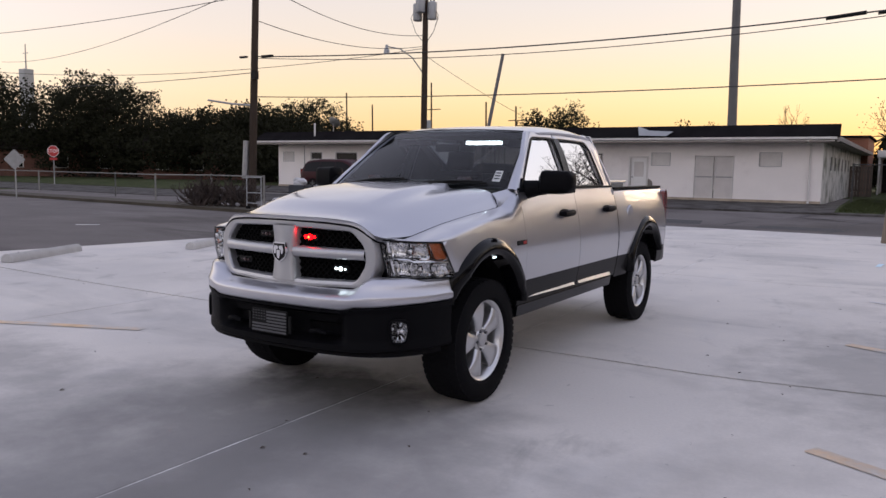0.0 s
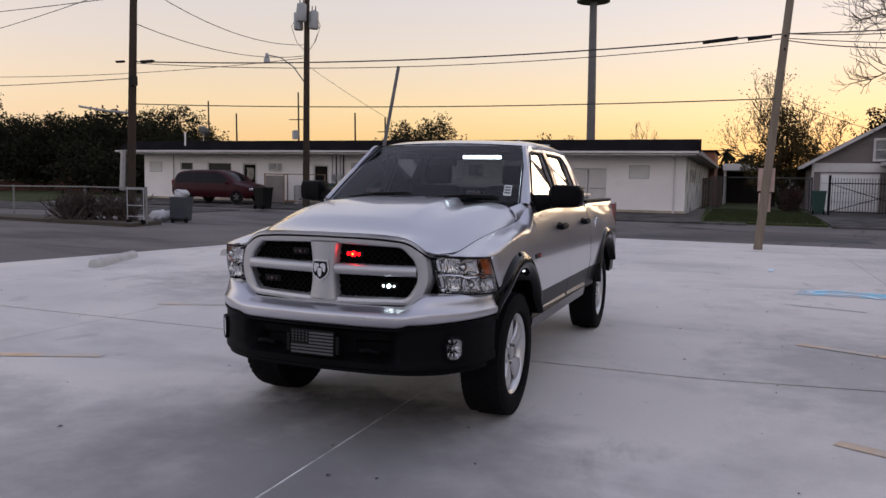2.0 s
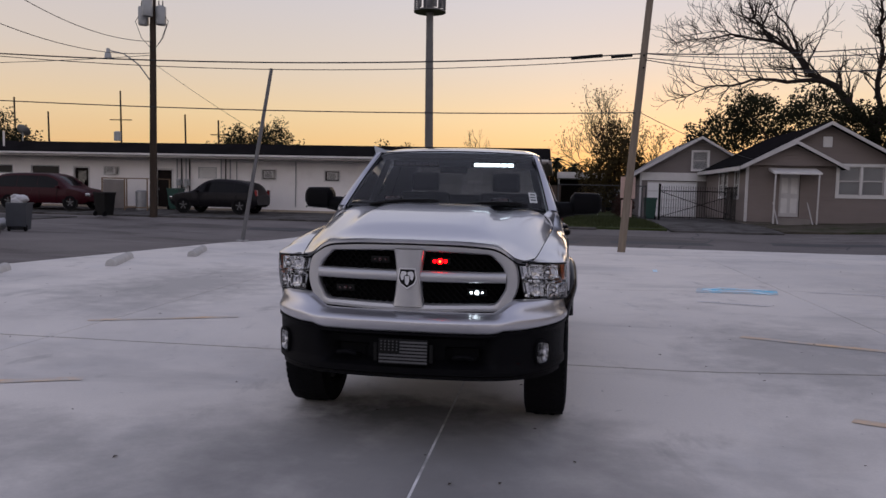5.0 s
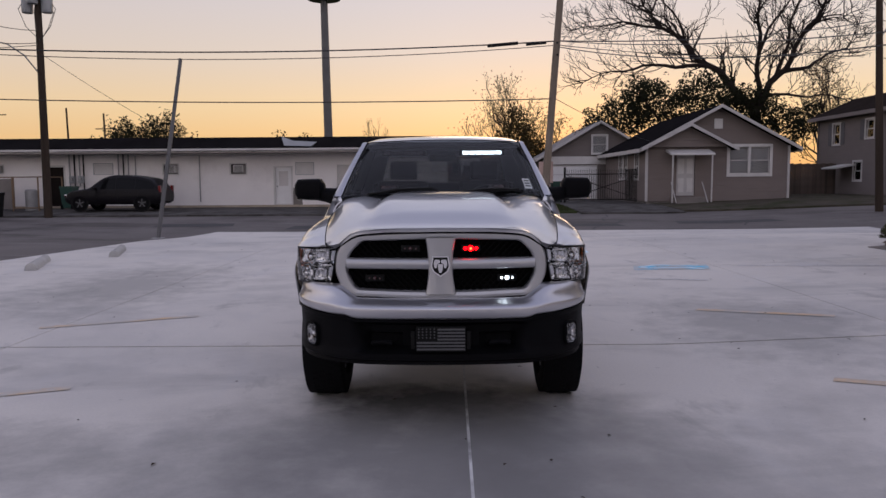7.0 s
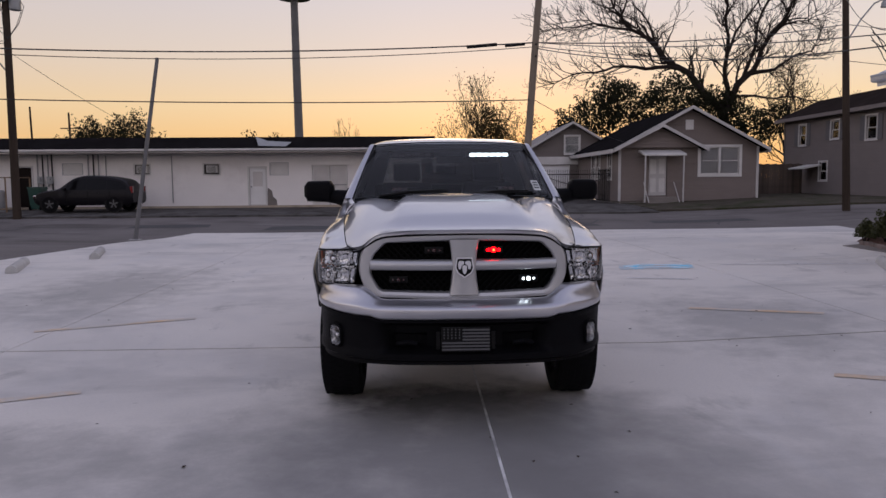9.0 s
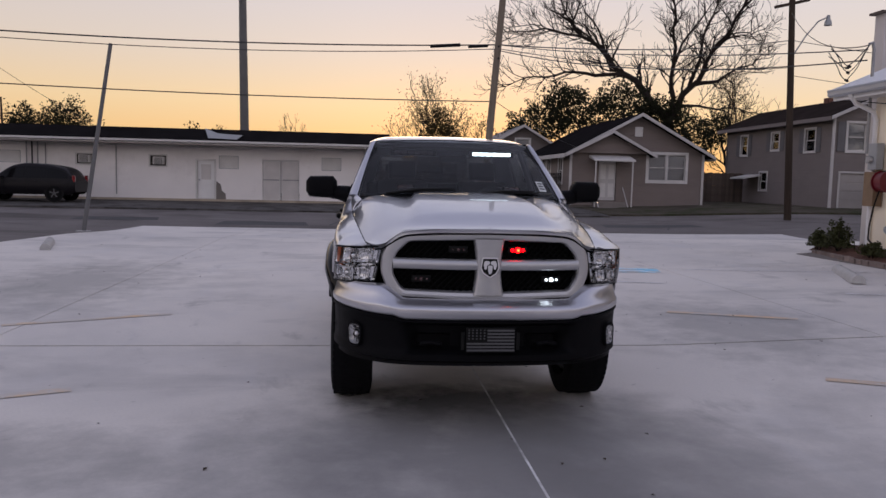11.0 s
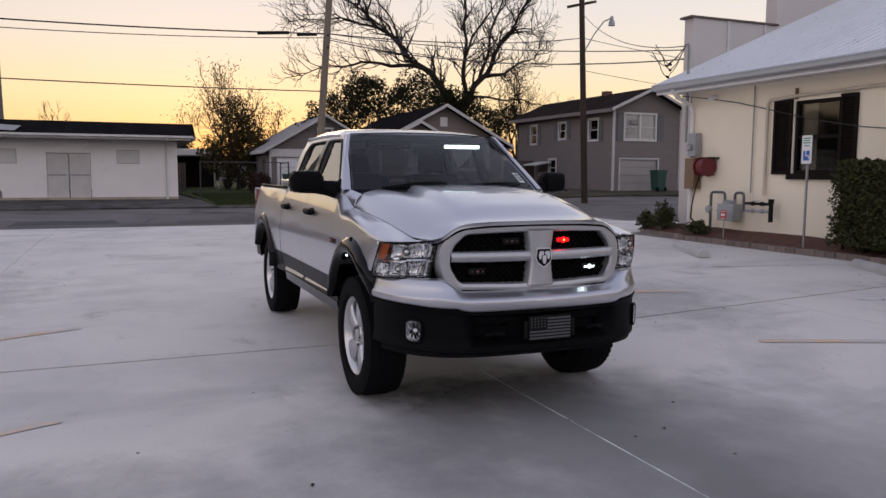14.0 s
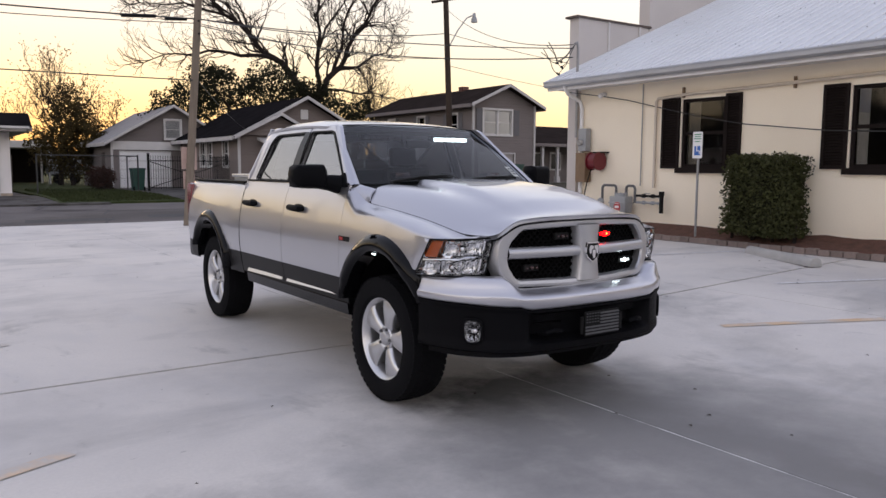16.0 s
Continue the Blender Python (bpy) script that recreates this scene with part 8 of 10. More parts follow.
for k in range(4):
    bm = B()
    rod(bm, (0, -0.6 + 0.4 * k, -0.1), (0.02, -0.6 + 0.4 * k, 0.3), 0.03, n=6)
    part("stem", bm, M_BARK, HG)


def shrub(m, rx, ry, h, n, seed, label):
    t = thing("shrub", m, label, "shrub", "low shrubs in the bed")
    r = random.Random(seed)
    vf = ([], [])
    pts = []
    for _ in range(n):
        a, q = r.uniform(0, 6.28), r.random() ** 0.4
        e = r.uniform(0, 1.57)
        k = 0.75 + 0.4 * noise.noise(Vector((a * 1.5, e * 2, seed)))
        pts.append((rx * q * k * math.cos(a) * math.cos(e), ry * q * k * math.sin(a) * math.cos(e), h * q * k * math.sin(e) + 0.05))
    leaves(vf, pts, 0.035, r)
    mesh_part("foliage", *vf, M_HEDGE, t, "", "stuff")
    bm = B()
    for k in range(5):
        a = 1.3 * k
        rod(bm, (0, 0, -0.1), (rx * 0.5 * math.cos(a), ry * 0.5 * math.sin(a), h * 0.6), 0.012, 0.006, 5)
    part("stem", bm, M_BARK, t)


shrub(pose(8.80, 8.75, 0.40), 0.35, 0.55, 0.62, 1500, 5, "loose dark green shrub at the building corner")
shrub(pose(8.62, 7.45, 0.36), 0.25, 0.45, 0.26, 900, 6, "low spreading green shrub by the brick edge")
shrub(pose(8.75, 9.35, 0.36), 0.3, 0.4, 0.4, 900, 7, "low dark green shrub by the brick edge")

# accessible parking sign
SG = thing("parking_sign", pose(8.55, 4.66, 0.34), "white parking sign with a blue panel on a steel post", "parking sign")
bm = B()
rod(bm, (0, 0, -0.1), (0, 0, 1.95), 0.022, n=8)
part("post", bm, M_GALV, SG, "galvanised steel post")
bm = B()
prism(bm, rounded([(-0.105, 1.46), (0.105, 1.46), (0.105, 1.95), (-0.105, 1.95)], 0.02, 3), 0.006, lambda u, v, w: (-0.03 - w, u, v))
pl2 = part("plate", bm, M_WHITE, SG, "white sign plate", smooth=False)
bm = B()
box(bm, (-0.039, 0, 1.60), (0.003, 0.13, 0.17))
part("blue_panel", bm, M_SIGN_BLUE, pl2, smooth=False)
bm = B()
for z, w in ((1.90, 0.15), (1.86, 0.12), (1.82, 0.15), (1.77, 0.10)):
    box(bm, (-0.039, 0, z), (0.003, w, 0.018))
part("text_bar", bm, M_SIGN_GREEN, pl2, smooth=False)
bm = B()
rod(bm, (-0.042, 0.01, 1.685), (-0.044, 0.01, 1.685), 0.016, n=12)
box(bm, (-0.043, 0.008, 1.63), (0.003, 0.018, 0.09))
box(bm, (-0.043, -0.02, 1.60), (0.003, 0.06, 0.016))
box(bm, (-0.043, -0.05, 1.57), (0.003, 0.016, 0.06))
part("wheelchair_symbol", bm, M_WHITE, pl2, smooth=False)

# ---- poles and wires ----
def sag(a, b, d, n=18):
    a, b = Vector(a), Vector(b)
    return [a.lerp(b, i / n) - Vector((0, 0, d * 4 * (i / n) * (1 - i / n))) for i in range(n + 1)]


def wire(a, b, d, r=0.014, label="black overhead cable between poles"):
    bm = B()
    tube(bm, sag(a, b, d), r, 5)
    return tagged(part("overhead_wire", bm, M_WIRE, None), label, "wire", "overhead wires")


def pole(name, base, top, r0, r1, material, label):
    t = thing(name, pose(*base), label, "utility pole")
    bm = B()
    d = Vector(top) - Vector(base)
    tube(bm, [d * (i / 8) for i in range(-1, 9)], [r0 + (r1 - r0) * max(0, i) / 8 for i in range(-1, 9)], 14)
    part("shaft", bm, material, t)
    return t


# leaning pole at the street edge
WPB, WPT = (2.88, 17.75, -0.1), (3.62, 17.5, 10.5)
wp = pole("utility_pole", WPB, WPT, 0.118, 0.09, M_WOOD_PALE, "leaning weathered wooden utility pole with a pink panel")
for dx, w, z0, z1 in ((-0.005, 0.2, 1.62, 2.25), (0.225, 0.2, 1.60, 2.25), (0.09, 0.32, 1.05, 1.56)):
    bm = B()
    box(bm, (dx + 0.02, 0.115, (z0 + z1) / 2), (w, 0.025, z1 - z0))
    part("tacked_panel", bm, M_PINK, wp, "faded pink board", smooth=False)
for z in (5.75, 5.4):
    bm = B()
    rod(bm, (0.40, -0.05, z), (0.40, -0.28, z), 0.03, n=8)
    part("cable_clamp", bm, M_DARK, wp)
LPB = (-8.25, 15.9, 0.0)
lp = pole("leaning_pole", LPB, (-7.82, 17.05, 5.2), 0.06, 0.052, M_TOWER, "leaning bare grey steel pole without a lamp")
bm = B()
lathe(bm, [(0.0, 0.0), (0.0, 0.19), (0.02, 0.19), (0.03, 0.10), (0.03, 0.0)], 20, "z")
part("base_plate", bm, M_GALV, lp)
# transformer pole
TP = pole("transformer_pole", (-16.95, 26.5, 0.15), (-16.92, 26.5, 11.5), 0.17, 0.12, M_WOOD_POLE, "wooden utility pole with three transformer cans")
for dx, dy in ((-0.42, 0.0), (0.40, 0.0), (-0.02, -0.38)):
    bm = B()
    z = 8.45 if dy == 0 else 8.75
    lathe(bm, [(z - 0.02, 0.0), (z, 0.2), (z + 0.05, 0.225), (z + 0.72, 0.225), (z + 0.78, 0.21), (z + 0.84, 0.08), (z + 0.84, 0.0)], 24, "z")
    bmesh.ops.transform(bm, matrix=Matrix.Translation((dx, dy, 0)), verts=bm.verts[:])
    can = part("transformer", bm, M_GREY_BOX, TP, "grey transformer can", angle=40)
    bm = B()
    for s in (-0.09, 0.09):
        rod(bm, (dx + s, dy, z + 0.8), (dx + s, dy, z + 1.05), 0.03, 0.02, 8)
    part("bushing", bm, M_DARK, can)
bm = B()
box(bm, (0, 0, 10.2), (2.2, 0.09, 0.11))
part("crossarm", bm, M_WOOD_POLE, TP, smooth=False)
bm = B()
tube(bm, [(0, 0, 5.9), (-0.5, -0.3, 6.7), (-1.0, -0.6, 7.1), (-1.5, -0.9, 7.2)], 0.03, 8)
part("lamp_arm", bm, M_GALV, TP)
bm = B()
lathe(bm, [(6.85, 0.0), (6.87, 0.15), (7.05, 0.13), (7.15, 0.08), (7.28, 0.07), (7.3, 0.0)], 18, "z")
bmesh.ops.transform(bm, matrix=Matrix.Translation((-1.55, -0.93, 0)), verts=bm.verts[:])
part("street_lamp_head", bm, M_GREY_BOX, TP, "unlit street lamp head")
for k in range(4):
    bm = B()
    a = 1.1 * k
    tube(bm, [(0.3 * math.cos(a), 0.3 * math.sin(a), 9.3), (0.75 * math.cos(a), 0.7 * math.sin(a), 8.6), (0.5 * math.cos(a), 0.4 * math.sin(a), 7.9), (0.12, -0.15, 7.3)], 0.014, 5)
    part("jumper_wire", bm, M_WIRE, TP)
# pole by the wire fence
W2 = pole("fence_pole", (-17.0, 15.3, 0.05), (-16.6, 15.3, 10.5), 0.145, 0.105, M_WOOD_POLE, "dark wooden utility pole beside the wire fence")
bm = B()
tube(bm, [(0.2, 0, 3.7), (-0.9, 0, 3.78), (-2.1, -0.1, 3.95)], 0.035, 8)
part("bracket_arm", bm, M_GALV, W2, "bare bracket arm")
bm = B()
rod(bm, (-0.22, -0.1, 1.1), (-0.14, -0.1, 2.45), 0.12, 0.11, 12)
part("riser_guard", bm, M_GALV, W2, "grey cable riser guard")
bm = B()
box(bm, (0.32, -0.1, 4.75), (0.16, 0.2, 0.3))
part("junction_box", bm, M_DARK, W2, smooth=False)
bm = B()
box(bm, (0.9, -0.08, 5.36), (0.5, 0.12, 0.09))
part("splice_case", bm, M_DARK, W2, smooth=False, bevel=0.02)
bm = B()
box(bm, (-0.25, -0.08, 5.4), (0.35, 0.1, 0.07))
part("splice_case", bm, M_DARK, W2, smooth=False, bevel=0.02)
# street lamp pole by the two-storey house
P3 = pole("street_lamp_pole", (16.88, 24.4, 0.3), (16.42, 24.4, 11.0), 0.15, 0.11, M_WOOD_POLE, "dark wooden pole with a street lamp arm")
bm = B()
tube(bm, [(-0.2, 0, 6.7), (0.3, 0, 7.5), (0.8, 0, 8.1), (1.25, 0, 8.3)], 0.03, 8)
part("lamp_arm", bm, M_GALV, P3)
bm = B()
lathe(bm, [(7.92, 0.0), (7.95, 0.15), (8.12, 0.13), (8.2, 0.08), (8.35, 0.07), (8.38, 0.0)], 18, "z")
bmesh.ops.transform(bm, matrix=Matrix.Translation((1.22, 0, 0)), verts=bm.verts[:])
part("street_lamp_head", bm, M_GREY_BOX, P3, "unlit street lamp head")
bm = B()
box(bm, (-0.38, 0, 8.75), (1.5, 0.1, 0.11), Matrix.Rotation(radians(-14), 3, "Y"))
part("crossarm", bm, M_WOOD_POLE, P3, smooth=False)
# far poles beyond the long building
for x, y, h, arm in ((-48.7, 76.8, 12.2, True), (-61.2, 75.6, 11.3, False), (-39.9, 75, 9.4, False), (-36.0, 75, 8.8, True), (-56.5, 75, 9.6, False)):
    t = pole("far_pole", (x, y, 0.3), (x - 0.2, y, h), 0.12, 0.09, M_WOOD_POLE, "distant wooden pole with crossarm above the roof" if arm else "distant bare wooden pole above the roof")
    if arm:
        bm = B()
        box(bm, (-0.15, 0, h - 3.6 if h > 10 else h - 1.9), (2.7 if h > 10 else 1.9, 0.1, 0.1))
        part("crossarm", bm, M_WOOD_POLE, t, smooth=False)
    if h > 12:
        bm = B()
        lathe(bm, [(h - 6.0, 0.0), (h - 6.0, 0.42), (h - 5.0, 0.42), (h - 4.9, 0.2), (h - 4.9, 0.0)], 16, "z")
        bmesh.ops.transform(bm, matrix=Matrix.Translation((-0.5, -0.1, 0)), verts=bm.verts[:])
        part("transformer", bm, M_GREY_BOX, t, "grey transformer can")
# far rooftop with a mast behind the trees
RM = thing("radio_mast", pose(-152, 85, 0.3), "distant grey equipment tower with a thin mast above the trees", "radio mast")
bm = B()
box(bm, (0, 0, 10), (2.0, 2.0, 20))
part("tower", bm, M_GREY_BOX, RM, smooth=False, bevel=0.1)
bm = B()
rod(bm, (0, 0, 20), (0, 0, 25), 0.16, 0.10, 8)
rod(bm, (-0.9, 0, 23.2), (0.9, 0, 23.2), 0.08, n=6)
part("mast", bm, M_GALV, RM)

wl, wr = (-16.8, 15.3, 5.45), (3.3, 17.6, 5.72)
wire(wl, wr, 0.30, 0.020)
wire((-16.8, 15.3, 5.40), (3.32, 17.6, 5.60), 0.42, 0.012)
wire((-16.8, 15.3, 4.05), (3.25, 17.6, 4.02), 0.16, 0.016)
wire(wr, (16.6, 24.4, 7.6), 0.25, 0.018)
wire((3.32, 17.6, 5.6), (16.6, 24.4, 6.5), 0.3, 0.012)
wire((3.3, 17.6, 5.55), (8.9, 8.4, 4.1), 0.35, 0.014)
wire((3.3, 17.6, 5.72), (8.9, 8.4, 4.3), 0.2, 0.012)
wire((16.5, 24.4, 8.7), (8.9, 8.4, 4.38), 0.5, 0.012)
wire((16.5, 24.4, 7.6), (40, 30, 7.6), 0.3, 0.014)
wire((16.5, 24.4, 6.2), (40, 30, 6.0), 0.3, 0.012)
wire((3.25, 17.6, 4.02), (10.5, 33.2, 3.4), 0.15, 0.010)
bm = B()
rod(bm, (1.2, 17.35, 5.55), (2.1, 17.45, 5.64), 0.05, n=8)
tagged(part("cable_splice", bm, M_DARK, None), "black splice case hanging on the cable", "cable splice")
bm = B()
rod(bm, (2.35, 17.45, 5.60), (2.95, 17.5, 5.66), 0.045, n=8)
tagged(part("cable_splice", bm, M_DARK, None), "black splice case hanging on the cable", "cable splice")
# from the transformer pole
tp = lambda z, dx=0.0: (-16.93 + dx, 26.5, z)
wire(tp(10.2, -1), (-16.6, 15.3, 10.0), 0.3)
wire(tp(10.2, 1), (-16.6, 15.3, 9.6), 0.35)
wire(tp(7.9), (-16.7, 15.3, 8.1), 0.6)
wire(tp(7.4), (-16.7, 15.3, 6.7), 0.45)
wire(tp(7.3), (-45, 20, 7.0), 0.7)
wire(tp(6.9, 0.1), (-13.2, 33.5, 3.6), 0.15, 0.010)
wire((-16.7, 15.3, 8.0), (-60, 30, 9.6), 0.8)
wire((-16.7, 15.3, 7.6), (-60, 18, 9.8), 0.7)
wire((-16.75, 15.3, 4.9), (-60, 24, 7.5), 0.5)
wire((-16.7, 15.3, 9.3), (-60, 8, 10.1), 0.9)

# cell tower
CT = thing("cell_tower", pose(-13.1, 78, 0.3), "tall grey steel monopole cell tower with antenna array", "cell tower")
bm = B()
tube(bm, [(0, 0, -0.2), (0, 0, 6), (-0.12, 0, 14), (-0.24, 0, 24)], [0.55, 0.46, 0.42, 0.36], 20)
part("mast", bm, M_TOWER, CT)
bm = B()
lathe(bm, [(20.6, 0.4), (20.6, 1.75), (20.75, 1.75), (20.75, 0.4)], 24, "z")
bmesh.ops.transform(bm, matrix=Matrix.Translation((-0.2, 0, 0)), verts=bm.verts[:])
part("platform", bm, M_TOWER, CT, smooth=False)
for k in range(12):
    a = 6.2832 * k / 12
    bm = B()
    box(bm, (-0.2 + 1.65 * math.cos(a), 1.65 * math.sin(a), 21.9), (0.32, 0.16, 2.1), Matrix.Rotation(a + 1.57, 3, "Z"))
    part("antenna_panel", bm, M_TOWER, CT, smooth=False, bevel=0.03)

# ---- trees ----
def branches(meshes, p, d, length, rad, level, r, up, spread, thin, twigs, grow):
    """Adds a crooked tapered limb and its side limbs."""
    verts, faces = meshes[0] if level == 0 else meshes[1]
    n = 4 if level else 5
    sides = 6 if level == 0 else 5 if level == 1 else 4 if level < 4 else 3
    ring0 = None
    pts = [p]
    for i in range(n):
        d = (d + Vector((r.uniform(-1, 1), r.uniform(-1, 1), r.uniform(-0.6, 1) + up)) * (0.14 + 0.06 * level)).normalized()
        pts.append(pts[-1] + d * length / n)
    s = d.orthogonal().normalized()
    for i, q in enumerate(pts):
        rr = max(0.014, rad * (1 - (1 - thin) * i / n))
        t = d.cross(s)
        ring = []
        for k in range(sides):
            a = 6.2832 * k / sides
            ring.append(len(verts))
            verts.append(q + (s * math.cos(a) + t * math.sin(a)) * rr)
        if ring0:
            for k in range(sides):
                faces.append((ring0[k], ring0[(k + 1) % sides], ring[(k + 1) % sides], ring[k]))
        ring0 = ring
    if level >= twigs:
        return [pts[-1]]
    ends = []
    kids = 3 if level != 3 else 4
    for k in range(kids):
        i = n if k == 0 else r.randint(max(1, n - 3), n)
        dd = d.copy()
        axis = dd.orthogonal().normalized()
        axis.rotate(Matrix.Rotation(6.2832 * (k / kids) + r.uniform(-0.5, 0.5), 3, dd))
        dd.rotate(Matrix.Rotation(spread * r.uniform(0.6, 1.25) * (0.5 if k == 0 else 1.0), 3, axis))
        ends += branches(meshes, pts[i], dd.normalized(), length * r.uniform(grow - 0.1, grow + 0.1), rad * thin * r.uniform(0.62, 0.9), level + 1, r, up, spread, thin, twigs, grow)
    return ends


def bare_tree(m, label, trunk, rad, seed, twigs=6, spread=0.55, up=0.25, lean=(0, 0, 1), leaf=None, n_leaf=0, leaf_size=0.1, grow=0.72):
    t = thing("tree", m, label, "tree")
    r = random.Random(seed)
    meshes = (([], []), ([], []))
    ends = branches(meshes, Vector((0, 0, -0.2)), Vector(lean).normalized(), trunk, rad, 0, r, up, spread, 0.72, twigs, grow)
    mesh_part("trunk", *meshes[0], M_BARK, t, "dark trunk")
    mesh_part("branchwork", *meshes[1], M_BARK, t, "dark bare limbs and twigs", "stuff")
    if n_leaf:
        vf = ([], [])
        pts = [e + Vector((r.gauss(0, 0.35), r.gauss(0, 0.35), r.gauss(0, 0.3))) for e in (r.choice(ends) for _ in range(n_leaf))]
        leaves(vf, pts, leaf_size, r)
        mesh_part("crown", *vf, leaf, t, "sparse dry leaves", "stuff")
    return t


def spreading_tree(m, label, trunk, rad, limbs, seed):
    """An old bare tree: each limb grows from another at a share of its length, bending from one lean to another (degrees from upright)."""
    t = thing("tree", m, label, "tree")
    r = random.Random(seed)
    lines = [[Vector((0.4 * math.sin(i * 0.5), 0, trunk * i / 6)) for i in range(7)]]
    bm = B()
    tube(bm, [Vector((0, 0, -0.3))] + lines[0][1:], [rad * 1.25] + [rad * (1.1 - 0.05 * i) for i in range(1, 7)], 10)
    part("trunk", bm, M_BARK, t, "dark trunk")
    twigs = ([], [])
    for on, share, a0, a1, length, r0 in limbs:
        base = lines[on]
        f = share * (len(base) - 1)
        k = min(int(f), len(base) - 2)
        p = base[k].lerp(base[k + 1], f - k)
        n = max(6, int(length / 0.7))
        side = r.uniform(-0.35, 0.35)
        pts = [p]
        for i in range(n):
            a = radians(a0 + (a1 - a0) * i / n + 13 * math.sin(i * 1.3 + seed + length) + r.uniform(-9, 9))
            side = max(-0.6, min(0.6, side + r.uniform(-0.2, 0.2)))
            pts.append(pts[-1] + Vector((math.sin(a), side, math.cos(a))).normalized() * length / n)
        lines.append(pts)
        bm = B()
        tube(bm, pts, [max(0.03, r0 * (1 - 0.85 * (i / n) ** 0.9)) for i in range(n + 1)], 8)
        part("limb", bm, M_BARK, t)
        for i in range(max(2, n // 4), n + 1):
            d = (pts[i] - pts[i - 1]).normalized()
            for _ in range(2 if i < n else 3):
                ax = Vector((r.uniform(-0.4, 0.4), 1 if r.random() < 0.5 else -1, r.uniform(-0.4, 0.4))).normalized()
                dd = d.copy()
                dd.rotate(Matrix.Rotation(r.uniform(0.35, 1.15), 3, ax))
                branches((twigs, twigs), pts[i], dd, r.uniform(0.9, 2.0) * (1.15 - 0.5 * i / n), max(0.03, 0.26 * r0), 3, r, 0.02, 0.62, 0.66, 5, 0.74)
    mesh_part("branchwork", *twigs, M_BARK, t, "dark bare branches and twigs", "stuff")
    return t


def leafy_tree(m, label, blobs, n, size, seed, material=None, trunk_r=0.3):
    """A trunk, limbs to each clump and thousands of leaves in uneven clumps."""
    t = thing("tree", m, label, "tree")
    r = random.Random(seed)
    bm = B()
    low = min(b[2] - b[5] for b in blobs)
    fork = Vector((0, 0, max(0.8, low * 0.8)))
    tube(bm, [(0, 0, -0.3), (0.05, 0.03, fork.z * 0.5), fork], [trunk_r * 1.2, trunk_r, trunk_r * 0.8], 8)
    for b in blobs:
        c = Vector(b[:3])
        tube(bm, [fork, fork.lerp(c, 0.5) + Vector((r.uniform(-0.3, 0.3), 0, r.uniform(-0.2, 0.4))), c], [trunk_r * 0.6, trunk_r * 0.35, trunk_r * 0.15], 6)
    part("trunk", bm, M_BARK, t)
    vf = ([], [])
    vol = [b[3] * b[4] * b[5] for b in blobs]
    pts = []
    for b in blobs:
        for _ in range(int(n * b[3] * b[4] * b[5] / sum(vol))):
            while True:
                q = Vector((r.uniform(-1, 1), r.uniform(-1, 1), r.uniform(-1, 1)))
                l = q.length
                k = 0.78 + 0.6 * noise.noise(q.normalized() * 2.6 + Vector((seed, b[0], b[2]))) + 0.3 * noise.noise(q * 5 + Vector((b[1], seed, 0)))
                if l < k and (l > 0.35 or r.random() < 0.3):
                    break
            pts.append((b[0] + q.x * b[3], b[1] + q.y * b[4], b[2] + q.z * b[5]))
    leaves(vf, pts, size, r)
    mesh_part("crown", *vf, material or M_LEAF, t, "dense dark leaves in uneven clumps", "stuff")
    return t


def clump(h, w, r, k=7):
    out = []
    for i in range(k):
        a = 6.2832 * i / k + r.uniform(-0.3, 0.3)
        q = r.uniform(0.35, 0.65) * w
        s = r.uniform(0.32, 0.48) * w
        out.append((q * math.cos(a), q * math.sin(a), h * r.uniform(0.32, 0.66), s, s, h * r.uniform(0.26, 0.34)))
    out.append((0, 0, h * 0.72, w * 0.5, w * 0.5, h * 0.28))
    out.append((0, 0, h * 0.28, w * 0.8, w * 0.8, h * 0.28))
    return out


rr = random.Random(77)
for x, y, h, w, n in ((-71, 33.5, 10.6, 5.5, 6000), (-61.5, 38.5, 9.7, 6.0, 6500), (-53.5, 40.5, 6.0, 5.0, 3600), (-78, 30, 8.6, 6, 3500), (-67, 53, 7.6, 5.5, 3500), (-60, 57, 8.0, 5, 3200), (-53.5, 61, 9.2, 5.4, 4600), (-51.0, 43.6, 6.9, 4.4, 3200), (-47.8, 45.5, 7.3, 5.0, 4200), (-41, 40.5, 6.3, 4.8, 3600), (-36.5, 80, 8.8, 4.0, 2200), (-31.5, 80, 9.6, 4.4, 2600), (-20.5, 88, 7.6, 2.2, 900), (-17.8, 90, 7.4, 2.0, 800)):
    leafy_tree(pose(x, y, 0.25), "broad dark evergreen oak with uneven crown", clump(h, w * (1.3 if x < -40 else 1.0), rr), int(n * 4.2), 0.15, rr.randint(0, 999), trunk_r=0.4)
